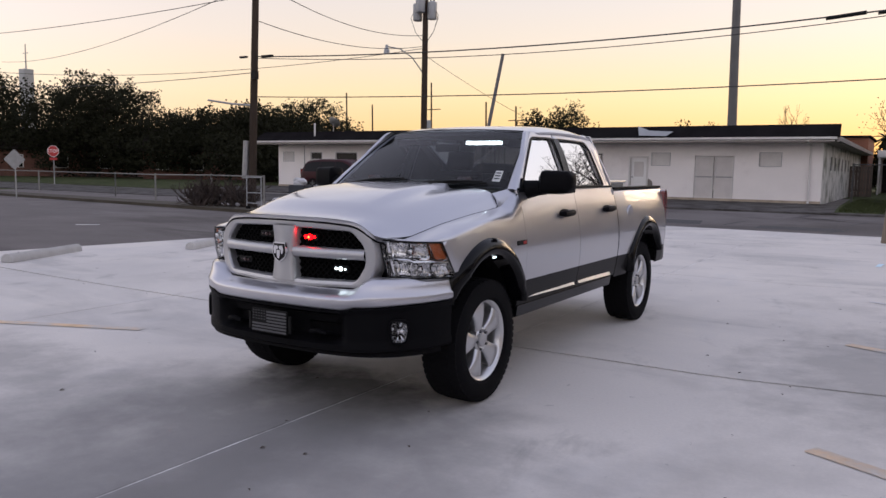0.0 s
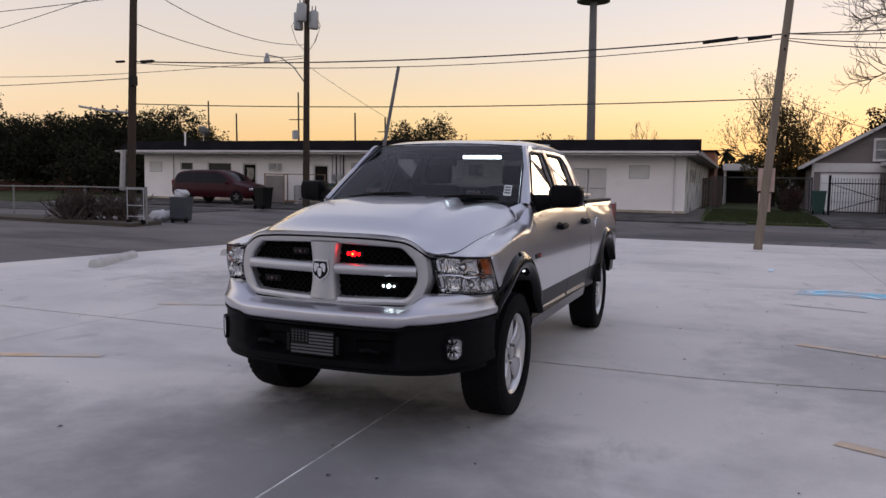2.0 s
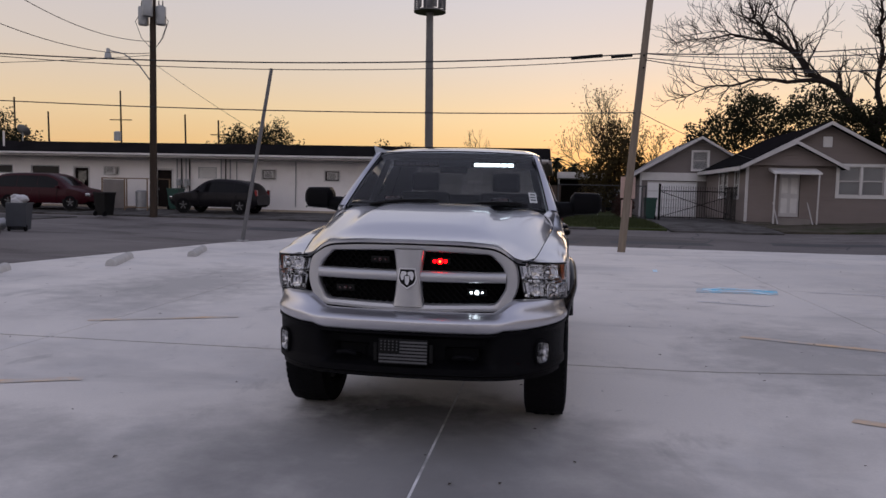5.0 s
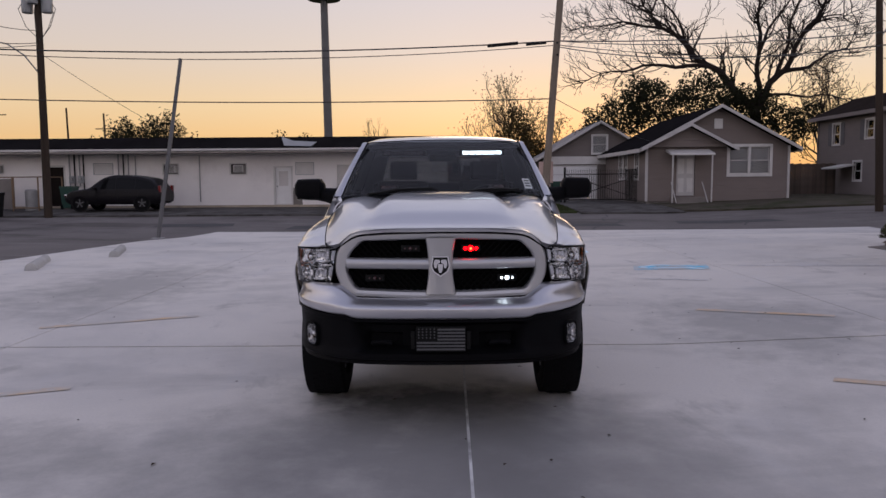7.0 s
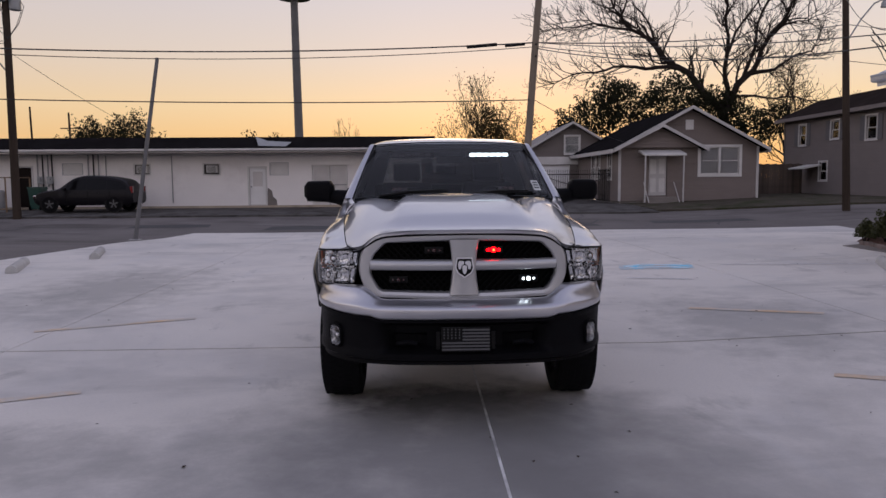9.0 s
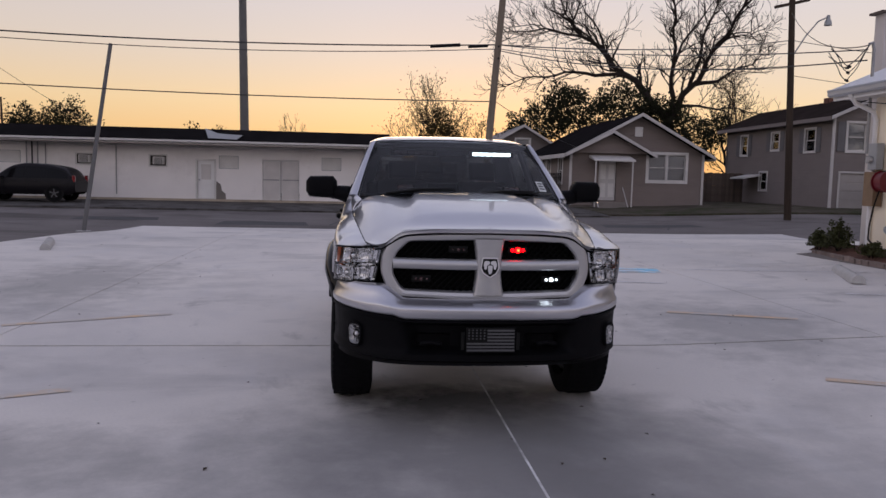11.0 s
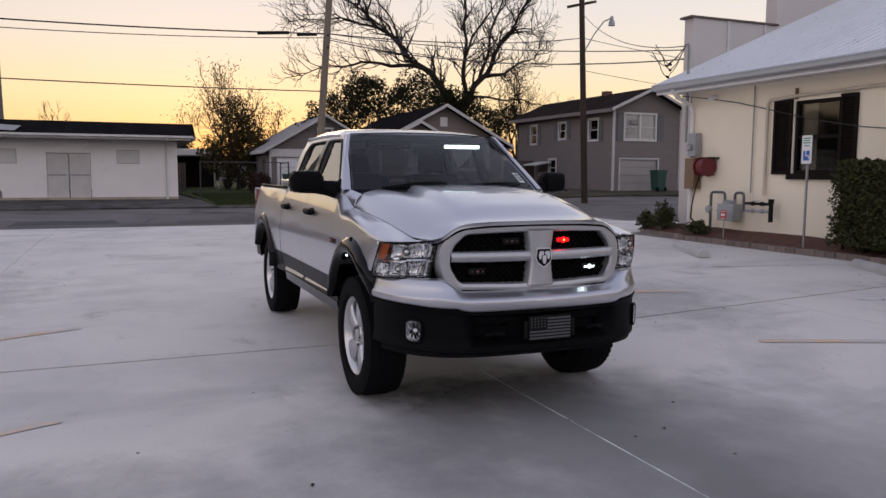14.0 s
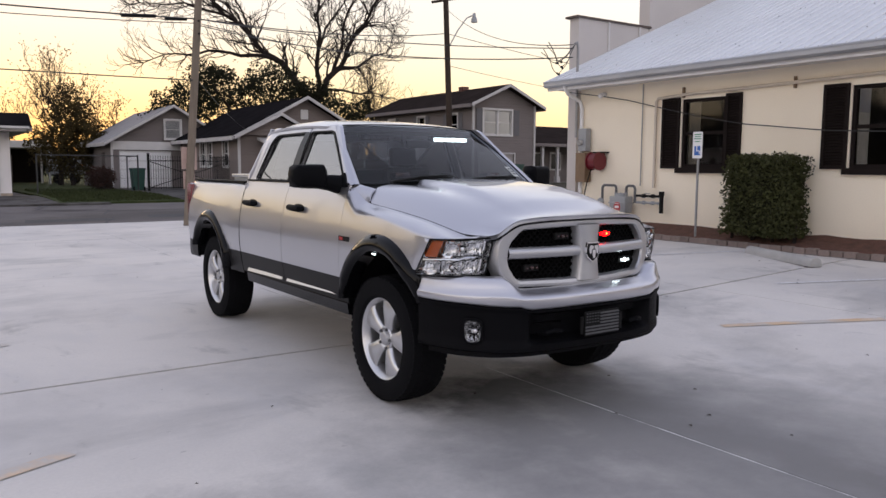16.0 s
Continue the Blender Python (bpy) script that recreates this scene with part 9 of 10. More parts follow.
# oak behind the bungalow
leafy_tree(pose(16.5, 46.5, 0.3), "dense dark oak behind the bungalow", [(-5, 0, 5.2, 2.6, 2.4, 1.9), (-2.2, 0.5, 6.3, 2.8, 2.6, 2.1), (1.0, 0, 6.6, 2.8, 2.5, 2.0), (3.8, 0.4, 5.9, 2.6, 2.4, 1.9), (6.0, 0, 4.6, 2.0, 2.0, 1.7), (-6.5, 0.4, 4.0, 1.8, 1.8, 1.6), (7.6, 0.2, 5.4, 1.6, 1.5, 1.3), (-3.8, 0, 7.2, 1.6, 1.5, 1.0)], 17000, 0.115, 21)
spreading_tree(pose(20.7, 47.0, 0.3), "large old bare tree with crooked spreading limbs behind the bungalow", 6.0, 0.42, (
    (0, 0.98, -42, -42, 11.0, 0.34), (1, 0.34, -78, -112, 9.5, 0.17), (0, 1.0, -2, -28, 9.5, 0.22), (0, 0.96, 34, 24, 10.5, 0.28), (4, 0.30, 72, 60, 7.5, 0.16),
    (4, 0.12, 92, 104, 6.5, 0.11), (1, 0.60, -62, -108, 8.5, 0.13), (4, 0.25, 4, 14, 7.5, 0.16), (3, 0.40, 24, 42, 5.5, 0.12), (1, 0.82, -78, -98, 5.5, 0.09), (4, 0.55, 60, 82, 5.0, 0.09), (1, 0.5, -20, -34, 6.0, 0.12)), 5)
bare_tree(pose(27.5, 50.5, 0.3), "slender bare tree behind the grey house", 3.6, 0.22, 31, twigs=5, spread=0.55, up=0.2, leaf=M_LEAF2, n_leaf=1200, leaf_size=0.09)
bare_tree(pose(4.3, 50.0, 0.3), "half-bare tree with dry brown leaves", 2.8, 0.18, 41, twigs=5, spread=0.62, up=0.22, leaf=M_LEAF2, n_leaf=1300, leaf_size=0.07, grow=0.76)
leafy_tree(pose(4.9, 49.5, 0.3), "dark bushy tree beside the lane", [(0, 0, 4.0, 1.7, 1.5, 1.8), (0.9, 0, 2.8, 1.7, 1.4, 1.6), (-1.2, 0.2, 2.4, 1.5, 1.3, 1.5), (0.1, 0, 5.6, 0.9, 0.9, 1.1), (2.0, 0.3, 2.0, 1.2, 1.0, 1.2), (0.2, 0.2, 1.4, 1.6, 1.2, 1.2)], 11500, 0.095, 43, material=mat("brown_green_leaves", (0.06, 0.045, 0.018), 0.8, spec=0.1, vary=0.5, scale=0.9, fine=8, bump=0), trunk_r=0.14)
bare_tree(pose(8.3, 52.0, 0.3), "small bare tree with golden twigs", 2.3, 0.16, 47, twigs=5, spread=0.7, up=0.15, leaf=M_LEAF2, n_leaf=900, leaf_size=0.08)
bare_tree(pose(-9.3, 95, 0.3), "distant bare tree above the roof", 3.5, 0.18, 53, twigs=4, spread=0.4, up=0.3)
leafy_tree(pose(1.6, 66, 0.3), "low dark shrubs at the end of the lane", [(0, 0, 2.0, 2.6, 2.0, 1.9), (3.0, 0, 1.8, 2.4, 2.0, 1.7), (-1.8, 0, 1.5, 1.8, 2, 1.5), (5.2, 0.3, 1.7, 2.0, 1.8, 1.6), (1.6, 0.4, 1.2, 2.2, 1.5, 1.3)], 15000, 0.13, 59)
leafy_tree(pose(4.75, 38.6, 0.25), "low brown hedge shrub beside the green bin", [(0, 0, 0.65, 0.55, 0.6, 0.6), (0.1, 1.0, 0.7, 0.55, 0.7, 0.65), (-0.05, 2.2, 0.7, 0.5, 0.8, 0.65)], 4200, 0.06, 61, material=mat("maroon_dry_leaves", (0.045, 0.022, 0.016), 0.85, spec=0.1, vary=0.5, scale=1.2, fine=8, bump=0))
# unseen trees added to close the place behind the lot and darken reflections
for x, y, h, w in ((-34, -42, 10, 9), (-16, -50, 12, 10), (2, -46, 9, 9), (19, -52, 12, 10), (36, -40, 11, 10), (46, -14, 11, 9)):
    leafy_tree(pose(x, y, 0.0), "unseen broad dark oak added behind the lot", clump(h, w, rr), 1500, 0.6, rr.randint(0, 999), trunk_r=0.45)
# palms at the end of the lane
for x, y, h in ((0.9, 72, 4.6), (2.6, 70, 4.0)):
    t = thing("palm_tree", pose(x, y, 0.3), "small dark palm against the sunset", "palm tree")
    bm = B()
    tube(bm, [(0, 0, -0.2), (0.05, 0, h * 0.5), (0, 0, h)], [0.22, 0.18, 0.16], 8)
    part("trunk", bm, M_BARK, t)
    for k in range(16):
        a = 2.4 * k
        e = 0.9 - 0.11 * k
        bm = B()
        pts = [Vector((math.cos(a) * s * math.cos(e) * 1.5, math.sin(a) * s * math.cos(e) * 1.5, h + 1.4 * s * math.sin(e) - 0.7 * s * s)) for s in (0, 0.25, 0.5, 0.75, 1.0)]
        w = Vector((-math.sin(a), math.cos(a), 0))
        grid(bm, [[p - w * q + Vector((0, 0, -q * 0.5)), p, p + w * q + Vector((0, 0, -q * 0.5))] for p, q in zip(pts, (0.03, 0.17, 0.18, 0.12, 0.01))])
        part("frond", bm, M_LEAF, t)

# ---- things along the street ----
def car(name, m, label, paint, L, W, H, hood, van=False):
    """A parked car: x forwards, ground at z = 0. hood: share of the length before the windscreen."""
    t = thing(name, m, label, "car")
    zb, belt = 0.28, 0.95 if not van else 1.0
    xs = [L / 2 - L * i / 48 for i in range(49)]
    rows = []

    if van:
        profile = [(0, 0.66), (0.03, 0.84), (0.10, 0.98), (0.20, 1.07), (0.30, 1.43), (0.37, 1.62), (0.46, H), (0.70, H), (0.88, H - 0.06), (0.95, H - 0.22), (0.985, 1.12), (1.0, 0.85)]
    else:
        profile = [(0, 0.62), (0.03, 0.80), (0.12, 0.93), (0.25, 1.01), (0.34, 1.30), (0.42, H - 0.09), (0.52, H), (0.66, H - 0.02), (0.82, H - 0.10), (0.91, H - 0.22), (0.965, 1.08), (1.0, 0.80)]

    def top(x):
        f = (L / 2 - x) / L
        return sum(lerp_table(profile, min(1, max(0, f + e))) for e in (-0.02, 0, 0.02)) / 3
    for x in xs:
        f = (L / 2 - x) / L
        w = W / 2 * (1 - 0.18 * max(0, (0.10 - f) / 0.10) ** 2 - 0.10 * max(0, (f - 0.93) / 0.07) ** 2)
        zt = top(x)
        zl = zb + (0.14 * max(0, (0.06 - f) / 0.06) + 0.12 * max(0, (f - 0.95) / 0.05))
        be = min(belt, zt - 0.06)
        tw = w * (0.96 if zt <= belt + 0.08 else 0.96 - 0.20 * (zt - belt) / (H - belt))
        side = [(w * 0.90, zl), (w * 0.985, zl + 0.14), (w, (zl + be) / 2), (w * 0.985, be), (tw, zt - 0.05), (tw * 0.92, zt - 0.008), (tw * 0.5, zt + 0.012), (0, zt + 0.016)]
        rows.append([(x, -a, z) for a, z in side] + [(x, a, z) for a, z in side[-2::-1]])
    bm = B()
    vs = grid(bm, rows)
    bm.faces.new(vs[0])
    bm.faces.new(vs[-1][::-1])
    bmesh.ops.recalc_face_normals(bm, faces=bm.faces[:])
    body = part("body", bm, paint, t, angle=35)
    # glass
    x0, x1 = L / 2 - L * (hood + 0.10), -L / 2 + L * 0.06
    n = 3
    for s in (1, -1):
        for k in range(n):
            xa, xb = x0 + (x1 - x0) * k / n, x0 + (x1 - x0) * (k + 1) / n
            xa, xb = xa - 0.012, xb + 0.012
            def pt(x, v):
                zt = top(x)
                f = (L / 2 - x) / L
                w = W / 2 * (1 - 0.10 * max(0, (f - 0.93) / 0.07) ** 2)
                tw = w * (0.96 - 0.20 * (zt - belt) / (H - belt))
                z = belt + 0.03 + (zt - 0.13 - belt - 0.03) * v
                a = w * 0.985 + (tw - w * 0.985) * ((z - belt) / max(0.05, zt - 0.05 - belt))
                return (x, s * (a + 0.006), max(z, belt + 0.03))
            bm = B()
            grid(bm, [[pt(xa + (xb - xa) * i / 6, j / 2) for i in range(7)] for j in range(3)])
            bmesh.ops.recalc_face_normals(bm, faces=bm.faces[:])
            part("side_window", bm, M_CARGLASS, t, "dark side glass", solid=0.004)
    bm = B()
    wsx = [L / 2 - L * (hood + 0.02 + 0.125 * i / 6) for i in range(7)]
    grid(bm, [[(x, W / 2 * 0.80 * q * (1 - 0.10 * i / 6), top(x) + 0.022 - 0.05 * abs(q) ** 3) for q in (-1, -0.6, -0.2, 0.2, 0.6, 1)] for i, x in enumerate(wsx)])
    part("windscreen", bm, M_CARGLASS, t, "dark windscreen")
    wbx = (L * 0.5 - L * 0.17, -L * 0.5 + L * 0.19)
    for x in wbx:
        for s in (1, -1):
            bm = B()
            R = 0.34
            lathe(bm, [(-0.10, 0.2), (-0.11, 0.26), (-0.10, R - 0.02), (-0.06, R), (0.06, R), (0.10, R - 0.02), (0.11, 0.26), (0.10, 0.2)], 28, "y")
            bmesh.ops.transform(bm, matrix=Matrix.Translation((x, s * (W / 2 - 0.10), R)), verts=bm.verts[:])
            w_ = part("wheel", bm, M_RUBBER, t, "black tyre on a silver rim")
            bm = B()
            lathe(bm, [(0.10, 0.225), (0.07, 0.20), (0.06, 0.04), (0.08, 0.0)], 24, "y")
            for k in range(5):
                box(bm, (0.12 * math.sin(1.2566 * k), 0.085, 0.12 * math.cos(1.2566 * k)), (0.05, 0.02, 0.22), Matrix.Rotation(1.2566 * k, 3, "Y"))
            bmesh.ops.transform(bm, matrix=Matrix.Translation((x, s * (W / 2 - 0.10), R)) @ Matrix.Diagonal((1, s, 1, 1)), verts=bm.verts[:])
            part("rim", bm, M_ALLOY_DARK, w_)
            # flat dark disc in place of the shaded arch opening
            bm = B()
            lathe(bm, [(0.0, 0.0), (0.0, 0.41)], 28, "y")
            bmesh.ops.transform(bm, matrix=Matrix.Translation((x, s * (W / 2 + 0.001 - 0.012), R + 0.02)), verts=bm.verts[:])
            part("wheel_arch", bm, M_DARK, t)
    for s in (1, -1):
        bm = B()
        box(bm, (L / 2 - 0.12, s * W * 0.36, belt - 0.28), (0.22, 0.30, 0.14), Matrix.Rotation(s * -0.5, 3, "Z"))
        part("headlamp", bm, M_CHROME, t, smooth=False, bevel=0.03)
        bm = B()
        box(bm, (-L / 2 + 0.06, s * W * 0.42, belt + 0.02), (0.12, 0.16, 0.30))
        part("tail_lamp", bm, M_TAIL, t, smooth=False, bevel=0.02)
        bm = B()
        box(bm, (x0 + 0.05, s * (W / 2 + 0.07), belt + 0.06), (0.14, 0.16, 0.12))
        part("door_mirror", bm, paint, t, smooth=False, bevel=0.03)
        for x in (x0 - 0.45, x0 - 1.35):
            bm = B()
            box(bm, (x, s * (W / 2 + 0.005), belt - 0.12), (0.2, 0.03, 0.03))
            part("door_handle", bm, paint, t, smooth=False)
        for x in (x0 - 0.02, x0 - 0.95, x0 - 1.9):
            bm = B()
            box(bm, (x, s * (W / 2 - 0.003), (zb + belt) / 2 + 0.05), (0.012, 0.02, 0.5))
            part("door_gap", bm, M_DARK, t, smooth=False)
    return t


car("minivan", on_land(-23.75, 29.0, 0.03, 0), "dark red minivan parked before the white building", M_VAN, 5.1, 1.98, 1.72, 0.20, True)
car("hatchback_suv", on_land(-15.2, 29.6, 0.03, 180), "dark grey compact suv parked before the white building", M_SUV, 4.4, 1.85, 1.60, 0.24)


def wheelie_bin(m, material, label, h=1.05, open_lid=False, name="wheelie_bin"):
    t = thing(name, m, label, "bin")
    bm = B()
    prof = [(0.24, 0.26, 0.08), (0.30, 0.34, h)]
    grid(bm, [[(sx * a, sy * b, z) for sx, sy in ((-1, -1), (1, -1), (1, 1), (-1, 1))] for a, b, z in [(0.22, 0.24, 0.05)] + prof + [(0.32, 0.36, h), (0.32, 0.36, h - 0.05)]], close=True)
    bmesh.ops.recalc_face_normals(bm, faces=bm.faces[:])
    part("tub", bm, material, t, smooth=False, solid=0.012)
    bm = B()
    if open_lid:
        box(bm, (0.0, 0.40, h - 0.40), (0.62, 0.05, 0.78))
    else:
        box(bm, (0, 0, h + 0.03), (0.66, 0.74, 0.06))
    part("lid", bm, material, t, smooth=False, bevel=0.02)
    for s in (-0.25, 0.25):
        bm = B()
        rod(bm, (s - 0.03, 0.28, 0.11), (s + 0.03, 0.28, 0.11), 0.11, n=16)
        part("wheel", bm, M_RUBBER, t)
    return t


wb = wheelie_bin(on_land(-16.85, 17.7, -0.04, 200), M_BIN, "overfull dark grey wheelie bin with rubbish bags", 0.95, True)
bm = B()
for x, y, z, s in ((0.02, 0.0, 1.0, 0.2), (-0.1, 0.05, 1.08, 0.16), (0.12, -0.05, 1.12, 0.14)):
    bmesh.ops.create_icosphere(bm, subdivisions=3, radius=s, matrix=Matrix.Translation((x, y, z)) @ Matrix.Diagonal((1.3, 1, 0.8, 1)))
for v in bm.verts:
    v.co += v.normal * 0.05 * noise.noise(v.co * 9)
part("rubbish_bag", bm, M_BAG, wb, "pale rubbish bag")
bag = thing("rubbish_bag", on_land(-17.75, 17.6, -0.03), "pale blue rubbish bag lying on the asphalt", "rubbish bag")
bm = B()
bmesh.ops.create_icosphere(bm, subdivisions=3, radius=0.3, matrix=Matrix.Translation((0, 0, 0.2)) @ Matrix.Diagonal((1.5, 1, 0.75, 1)))
for v in bm.verts:
    v.co += v.normal * 0.07 * noise.noise(v.co * 7)
part("sack", bm, M_BAG, bag)
wheelie_bin(on_land(-18.95, 25.9, 0, 170), M_DARK, "black wheelie bin at the street edge", 1.0)
wheelie_bin(on_land(-18.55, 31.6, 0.0, 180), M_GREEN_BIN, "green wheelie bin against the white building", 1.05)
wheelie_bin(on_land(5.9, 36.6, 0.02, 180), M_GREEN_BIN, "green wheelie bin beside the iron gate", 1.1)
wheelie_bin(on_land(24.6, 29.0, 0.05, 180), M_GREEN_BIN, "green wheelie bin before the garage door", 1.1)

# pipe enclosure by the transformer pole
EN = thing("pipe_enclosure", on_land(-20.2, 29.6, 0), "rusty pipe enclosure with a solid gate", "enclosure")
for x, y in ((-1.2, 0), (0, 0), (1.2, 0), (-1.2, 2.2), (1.2, 2.2)):
    bm = B()
    rod(bm, (x, y, 0), (x, y, 1.6), 0.035, n=8)
    part("post", bm, M_TAN_BOX, EN)
for a, b in (((-1.2, 0, 1.58), (1.2, 0, 1.58)), ((-1.2, 0, 1.58), (-1.2, 2.2, 1.58)), ((1.2, 0, 1.58), (1.2, 2.2, 1.58)), ((0, 0, 0.15), (1.2, 0, 0.15))):
    bm = B()
    rod(bm, a, b, 0.025, n=8)
    part("rail", bm, M_TAN_BOX, EN)
bm = B()
box(bm, (-0.6, 0.02, 0.8), (1.1, 0.03, 1.4))
part("solid_panel", bm, M_DIRT_BASE, EN, "grey solid panel", smooth=False)
bm = B()
lathe(bm, [(0.0, 0.0), (0.0, 0.28), (0.95, 0.28), (1.0, 0.2), (1.0, 0.0)], 20, "z")
bmesh.ops.transform(bm, matrix=Matrix.Translation((0.55, 0.6, 0)), verts=bm.verts[:])
part("tank", bm, M_GALV, EN)


# chain-link fences
def chain_fence(name, pts, h, label, step=2.6, steel=M_FENCE):
    t = thing(name, Matrix(), label, "fence")
    for (xa, ya), (xb, yb) in zip(pts, pts[1:]):
        a, b = Vector((xa, ya)), Vector((xb, yb))
        n = max(1, int((b - a).length / step))
        for i in range(n + 1):
            p = a.lerp(b, i / n)
            z = land(p.x, p.y)
            bm = B()
            rod(bm, (p.x, p.y, z), (p.x, p.y, z + h + 0.05), 0.035, n=8)
            part("post", bm, steel, t)
        bm = B()
        tube(bm, [(a.lerp(b, i / n).x, a.lerp(b, i / n).y, land(*a.lerp(b, i / n)) + h) for i in range(n + 1)], 0.024, 6)
        part("top_rail", bm, steel, t)
        verts, faces = [], []
        L = (b - a).length
        d = (b - a).normalized()
        k = 0.0
        s = 0.16
        while k < L:
            for sg in (1, -1):
                x0, x1 = k, k + sg * h
                za, zb = 0.05, h
                if x1 < 0:
                    zb = 0.05 + (h - 0.05) * (x0 / h)
                    x1 = 0.0
                if x1 > L:
                    zb = 0.05 + (h - 0.05) * ((L - x0) / h)
                    x1 = L
                pa, pb = a + d * x0, a + d * x1
                i0 = len(verts)
                w = 0.0022
                g0, g1 = land(*pa), land(*pb)
                verts += [(pa.x, pa.y, g0 + za - w), (pb.x, pb.y, g1 + zb - w), (pb.x, pb.y, g1 + zb + w), (pa.x, pa.y, g0 + za + w)]
                faces.append((i0, i0 + 1, i0 + 2, i0 + 3))
            k += s
        mesh_part("wire_mesh", verts, faces, M_FENCE, t, "galvanised diamond mesh", "stuff")
    return t


chain_fence("chain_link_fence", [(-15.4, 14.3), (-18.2, 14.5), (-31.0, 19.6), (-46, 20.5)], 1.15, "low galvanised chain-link fence along the verge", 5.6, M_PALE_STEEL)
chain_fence("chain_link_fence", [(1.0, 33.8), (5.4, 34.3), (5.5, 37.0)], 1.75, "tall chain-link fence across the lawn")
chain_fence("chain_link_fence", [(18.2, 43.0), (22.0, 41.5)], 1.6, "chain-link fence between the houses")
# leaning frames of an old trolley and brushwood by the fence pole
TR = thing("old_bed_frame", on_land(-15.9, 14.0, 0.0, 5), "rusty white tube frame on wheels leaning by the fence", "tube frame")
for a, b in (((0, 0, 0.1), (0, 0, 1.15)), ((0.62, 0, 0.1), (0.62, 0, 1.15)), ((0, 0, 1.12), (0.62, 0, 1.12)), ((0, 0, 0.6), (0.62, 0, 0.6)), ((0, 0, 0.25), (0.62, 0, 0.25))):
    bm = B()
    rod(bm, a, b, 0.016, n=8)
    part("tube", bm, M_GREY_BOX, TR)
for x in (0.05, 0.58):
    bm = B()
    rod(bm, (x, -0.03, 0.08), (x, 0.03, 0.08), 0.08, n=14)
    part("wheel", bm, M_RUBBER, TR)
r_ = random.Random(15)
for k, (x, y) in enumerate(((-18.9, 14.9), (-17.6, 14.75), (-19.7, 15.3), (-16.6, 14.7), (-18.2, 14.15))):
    t = thing("brushwood", on_land(x, y, 0.05), "leafless brown shrub behind the wire fence", "shrub", "bare shrubs by the fence")
    v, f = [], []
    for j in range(17):
        a = r_.uniform(0, 6.28)
        branches(((v, f), (v, f)), Vector((r_.uniform(-0.5, 0.5), r_.uniform(-0.2, 0.2), 0)), Vector((math.cos(a) * r_.uniform(0.5, 1.6), math.sin(a) * 0.5, r_.uniform(0.4, 1.0))).normalized(), r_.uniform(0.3, 0.6), 0.035, 2, r_, 0.1, 0.6, 0.7, 4, 0.72)
    mesh_part("brush", v, f, mat("dry_brush_stem", (0.05, 0.036, 0.03), 0.9, vary=0.3, bump=0.2) if k == 0 else bpy.data.materials["dry_brush_stem"], t, "dry stems", "stuff")

# iron gate and fence at the driveway
IG = thing("iron_gate", on_land(6.3, 36.0, 0.0), "black wrought-iron driveway gate with cross braces", "gate")
gx0, gx1, gh = 0.0, 4.25, 1.75
for x in (gx0, gx1):
    bm = B()
    box(bm, (x, 0, gh / 2 + 0.08), (0.11, 0.11, gh + 0.2))
    part("gate_post", bm, M_DARK, IG, smooth=False)
for z in (0.18, 1.55):
    bm = B()
    box(bm, ((gx0 + gx1) / 2, 0, z), (gx1 - gx0, 0.03, 0.045))
    part("rail", bm, M_DARK, IG, smooth=False)
for a, b in (((0.1, 0.2), (4.1, 1.5)), ((0.1, 1.5), (4.1, 0.2))):
    bm = B()
    rod(bm, (a[0], 0.02, a[1]), (b[0], 0.02, b[1]), 0.018, n=6)
    part("brace", bm, M_DARK, IG)
me = bpy.data.meshes.new("picket")
bmb = B()
rod(bmb, (0, 0, 0.1), (0, 0, 1.72), 0.012, n=5)
rod(bmb, (0, 0, 1.72), (0, 0, 1.82), 0.022, 0.002, 5)
bmb.to_mesh(me)
bmb.free()
me.materials.append(M_DARK)
for k in range(34):
    ob = new("picket", me)
    ob.parent = IG
    ob.location = (0.12 + 4.0 * k / 33, 0, 0)
FN = thing("iron_fence", on_land(10.0, 33.5, 0.0), "black iron picket fence beside the bungalow", "fence")
for k in range(18):
    ob = new("picket", me)
    ob.parent = FN
    ob.location = (0.55 * 0, 0.15 * k, 0)
for z in (0.18, 1.55):
    bm = B()
    box(bm, (0, 1.25, z), (0.03, 2.6, 0.045))
    part("rail", bm, M_DARK, FN, smooth=False)
FN.location.x = 9.6

# board fence between the houses
BF = thing("board_fence", on_land(17.6, 38.5, 0.0), "weathered brown board fence between the houses", "fence")
me = bpy.data.meshes.new("board")
bmb = B()
box(bmb, (0, 0, 0.9), (0.14, 0.02, 1.8))
bmb.to_mesh(me)
bmb.free()
me.materials.append(mat("weathered_board", (0.10, 0.075, 0.06), 0.9, vary=0.25, scale=3, fine=30, bump=0.3, rand=0.25))
for k in range(31):
    ob = new("board", me)
    ob.parent = BF
    ob.location = (0.15 * k, 0, 0.02 * ((k * 7) % 3))
# dark gate boards between the white building and the lane
GB = thing("board_gate", on_land(0.02, 46.0, 0.0), "dark weathered board gate beside the white building", "gate")
for k in range(8):
    ob = new("board", me)
    ob.parent = GB
    ob.location = (0.07 + 0.15 * k, 0, 0.015 * ((k * 5) % 3))
for z in (0.4, 1.5):
    bm = B()
    box(bm, (0.6, 0.035, z), (1.2, 0.04, 0.09))
    part("rail", bm, M_BROWN, GB, smooth=False)
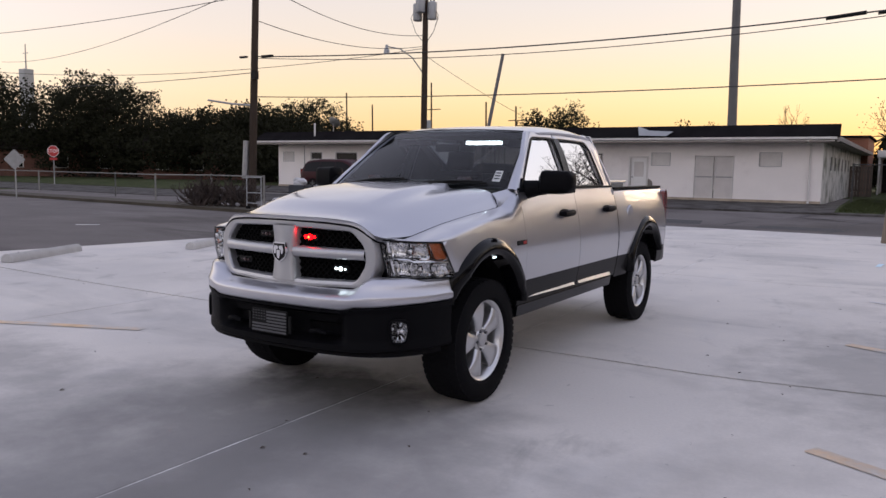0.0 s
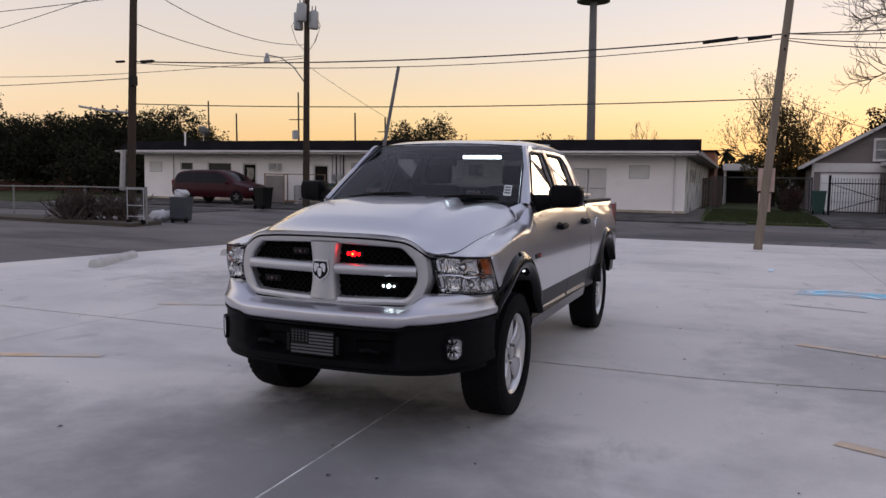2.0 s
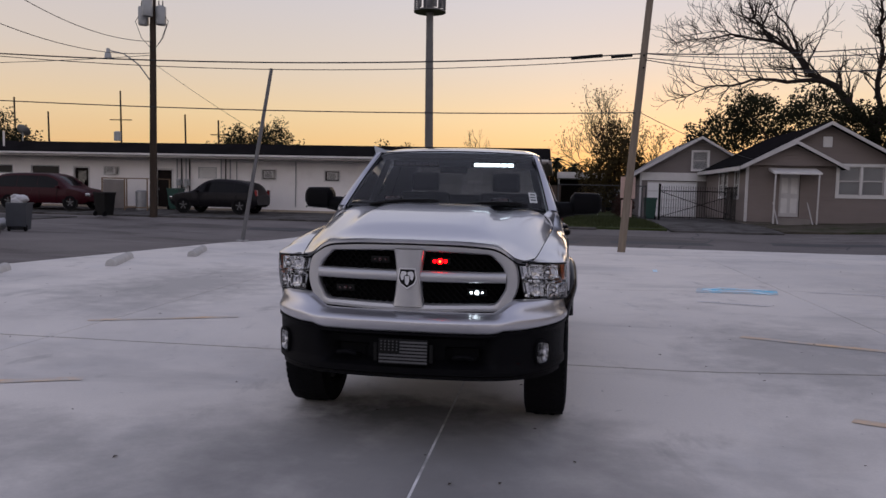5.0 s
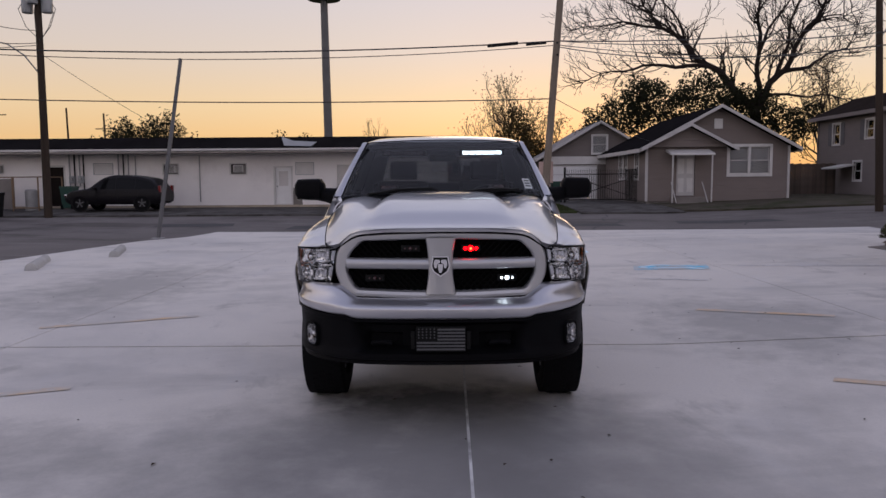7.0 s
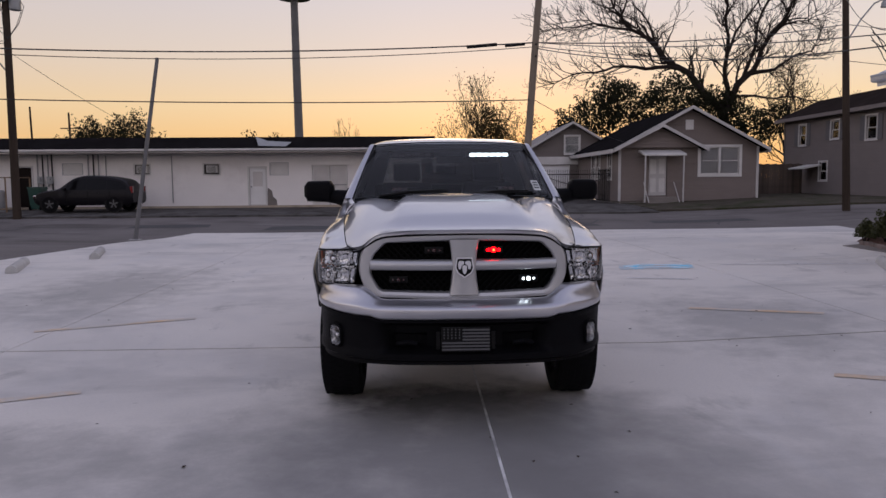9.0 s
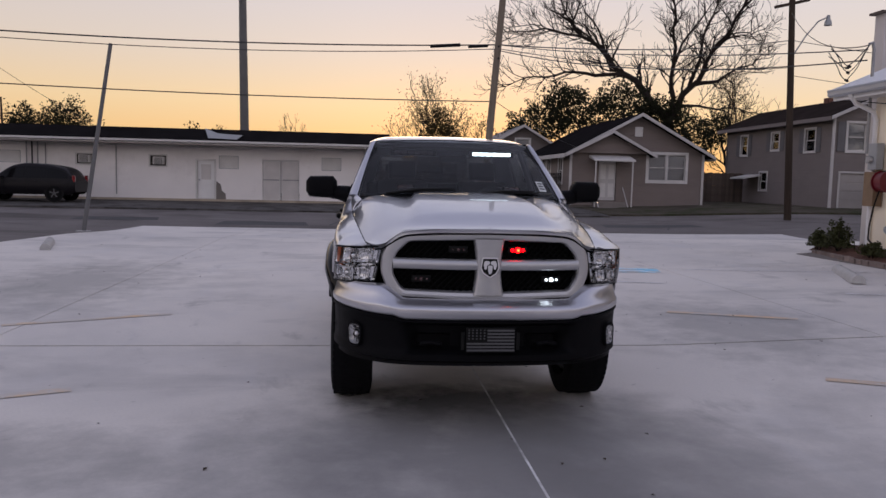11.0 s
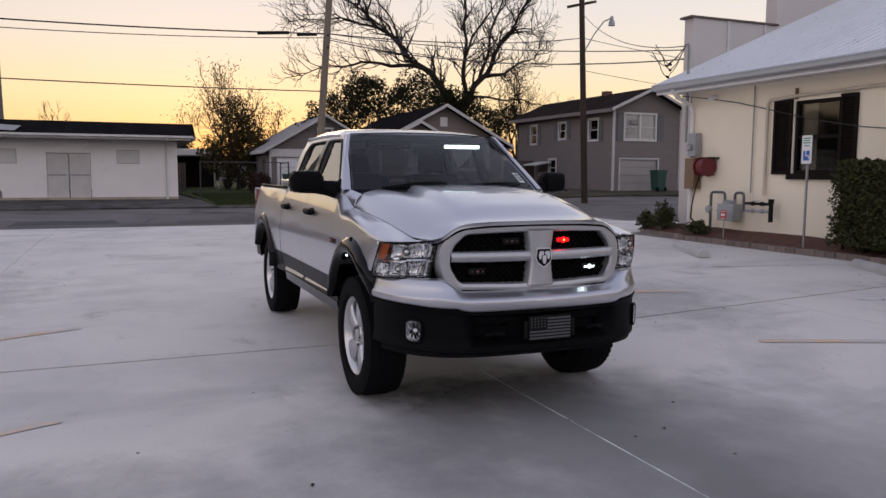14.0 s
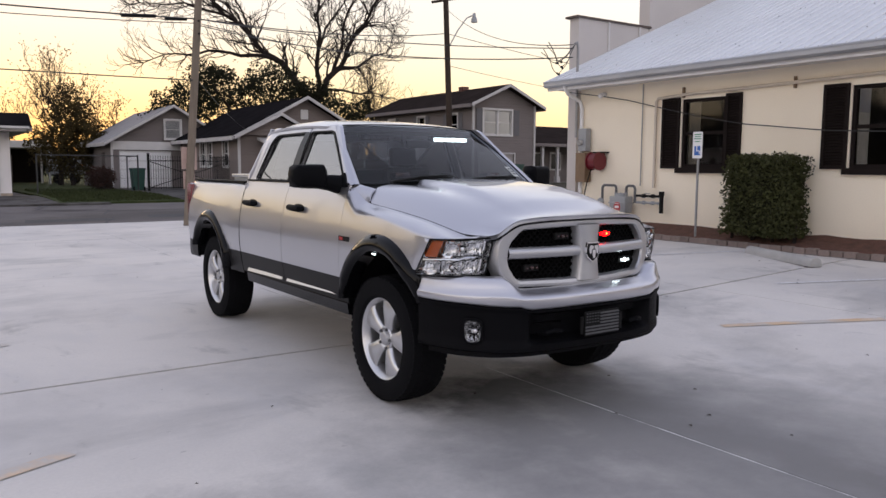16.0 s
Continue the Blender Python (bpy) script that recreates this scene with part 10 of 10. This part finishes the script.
# carport and trailer down the lane
SH = thing("carport", pose(0.95, 56.6, 0.3), "white flat-roofed carport at the end of the lane", "carport")
bm = B()
box(bm, (1.9, 2.2, 2.78), (3.8, 4.6, 0.5))
part("canopy", bm, M_OFFWHITE, SH, "thick white canopy edge", smooth=False, bevel=0.03)
for x in (0.15, 3.6):
    for y in (0.1, 4.2):
        bm = B()
        box(bm, (x, y, 1.26), (0.13, 0.13, 2.56))
        part("canopy_post", bm, M_OFFWHITE, SH, smooth=False)
bm = B()
box(bm, (1.9, 4.35, 1.26), (3.6, 0.08, 2.5))
part("back_wall", bm, M_BROWN, SH, "dark boarded back wall", smooth=False)
ST = thing("storage_trailer", pose(5.6, 56.5, 0.3), "pale storage trailer beside the carport", "trailer")
bm = B()
box(bm, (0.0, 1.0, 1.42), (2.1, 2.2, 1.5))
part("body", bm, M_GREY_BOX, ST, smooth=False, bevel=0.05)
bm = B()
box(bm, (0.0, 1.0, 0.62), (1.9, 2.0, 0.1))
part("chassis", bm, M_DARK, ST, smooth=False)
for x in (-0.55, 0.55):
    bm = B()
    rod(bm, (x, -0.08, 0.33), (x, 0.14, 0.33), 0.34, n=18)
    part("wheel", bm, M_RUBBER, ST)
# brick wing behind the long building
BW = thing("brick_wing", pose(-3.0, 61.5, 0.2), "flat-roofed orange brick building behind the white one", "building")
bm = B()
box(bm, (0, 0, 2.0), (6.6, 8.0, 4.1))
part("wall", bm, M_BRICK_ORANGE, BW, "weathered orange brickwork", smooth=False)
bm = B()
box(bm, (0, 0, 4.12), (6.9, 8.3, 0.16))
part("roof", bm, M_SHINGLE, BW, smooth=False, bevel=0.02)

# signs and houses beyond the fence
SS = thing("stop_sign", pose(-46.6, 25.9, 0.05), "red octagonal stop sign on a steel post", "stop sign")
bm = B()
rod(bm, (0, 0, 0), (0, 0, 2.7), 0.04, n=8)
part("post", bm, M_GALV, SS)
face = Matrix.Rotation(radians(38), 4, "Z")
oct_ = [(0.40 * math.cos(radians(22.5 + 45 * k)), 0.40 * math.sin(radians(22.5 + 45 * k))) for k in range(8)]
bm = B()
prism(bm, oct_, 0.01, lambda u, v, w: tuple(face @ Vector((u, -0.06 - w, 2.32 + v))))
pn = part("panel", bm, M_WHITE, SS, smooth=False)
bm = B()
prism(bm, [(x * 0.92, y * 0.92) for x, y in oct_], 0.006, lambda u, v, w: tuple(face @ Vector((u, -0.072 - w, 2.32 + v))))
part("red_face", bm, M_SIGN_RED, pn, smooth=False)
cu = bpy.data.curves.new("stop_text", "FONT")
cu.body, cu.size, cu.align_x, cu.align_y, cu.extrude = "STOP", 0.30, "CENTER", "CENTER", 0.002
tx = new("stop_word", cu)
tx.parent = pn
tx.matrix_local = face @ Matrix.Translation((0, -0.084, 2.32)) @ Matrix.Rotation(radians(90), 4, "X")
cu.materials.append(M_WHITE)
bm = B()
box(bm, (0, 0, 0), (0.5, 0.01, 0.16))
bmesh.ops.transform(bm, matrix=face @ Matrix.Translation((0, -0.06, 1.80)), verts=bm.verts[:])
part("lower_plate", bm, M_SIGN_RED, SS, smooth=False)
DS = thing("diamond_sign", pose(-29.7, 13.85, 0.0), "pale back of a diamond road sign on a post", "road sign")
bm = B()
rod(bm, (0, 0, 0), (0, 0, 2.1), 0.03, n=8)
part("post", bm, M_GALV, DS)
bm = B()
prism(bm, rounded([(-0.45, 0), (0, -0.45), (0.45, 0), (0, 0.45)], 0.05, 3), 0.008, lambda u, v, w: tuple(face @ Vector((u, -0.05 - w, 1.72 + v))))
part("panel", bm, M_GALV, DS, smooth=False)
for k, (x, y, w, d) in enumerate(((-66, 40, 12, 8), (-52.5, 44, 9, 8), (-76, 36, 8, 8))):
    h = thing("brick_house", pose(x, y, 0.2, 0, 0, 40), "low dark brick house under the oaks", "house", "houses beyond the fence")
    bm = B()
    box(bm, (0, 0, 1.4), (w, d, 2.8))
    part("wall", bm, M_BRICK_RED, h, smooth=False)
    bm = B()
    for s in (-1, 1):
        slab_poly(bm, [(-w / 2 - 0.5, s * (d / 2 + 0.6), 2.6), (w / 2 + 0.5, s * (d / 2 + 0.6), 2.6), (w / 2 + 0.5, 0, 4.6), (-w / 2 - 0.5, 0, 4.6)], 0.12)
    part("roof", bm, M_SHINGLE2, h, smooth=False)
    for u in (-w * 0.32, 0.0, w * 0.32):
        bm = B()
        box(bm, (u, -d / 2 - 0.02, 1.5), (1.1, 0.06, 1.2))
        wn = part("window", bm, M_OFFWHITE, h, smooth=False)
        bm = B()
        box(bm, (u, -d / 2 - 0.05, 1.5), (0.95, 0.03, 1.05))
        part("pane", bm, M_CARGLASS, wn, smooth=False)
tagged(sheet("road", (-90, 22), (-22, 22), (-20, 25.5), (-90, 27), 40, 4, -0.01, APRON, 0.05), "pale side street beyond the fence", "road", kind="structure")
tagged(sheet("lawn", (-95, 27.5), (-34, 26), (-34, 60), (-95, 60), 20, 12, 0.0, M_GRASS, 0.05), "dim lawn beyond the side street", "lawn", kind="structure")
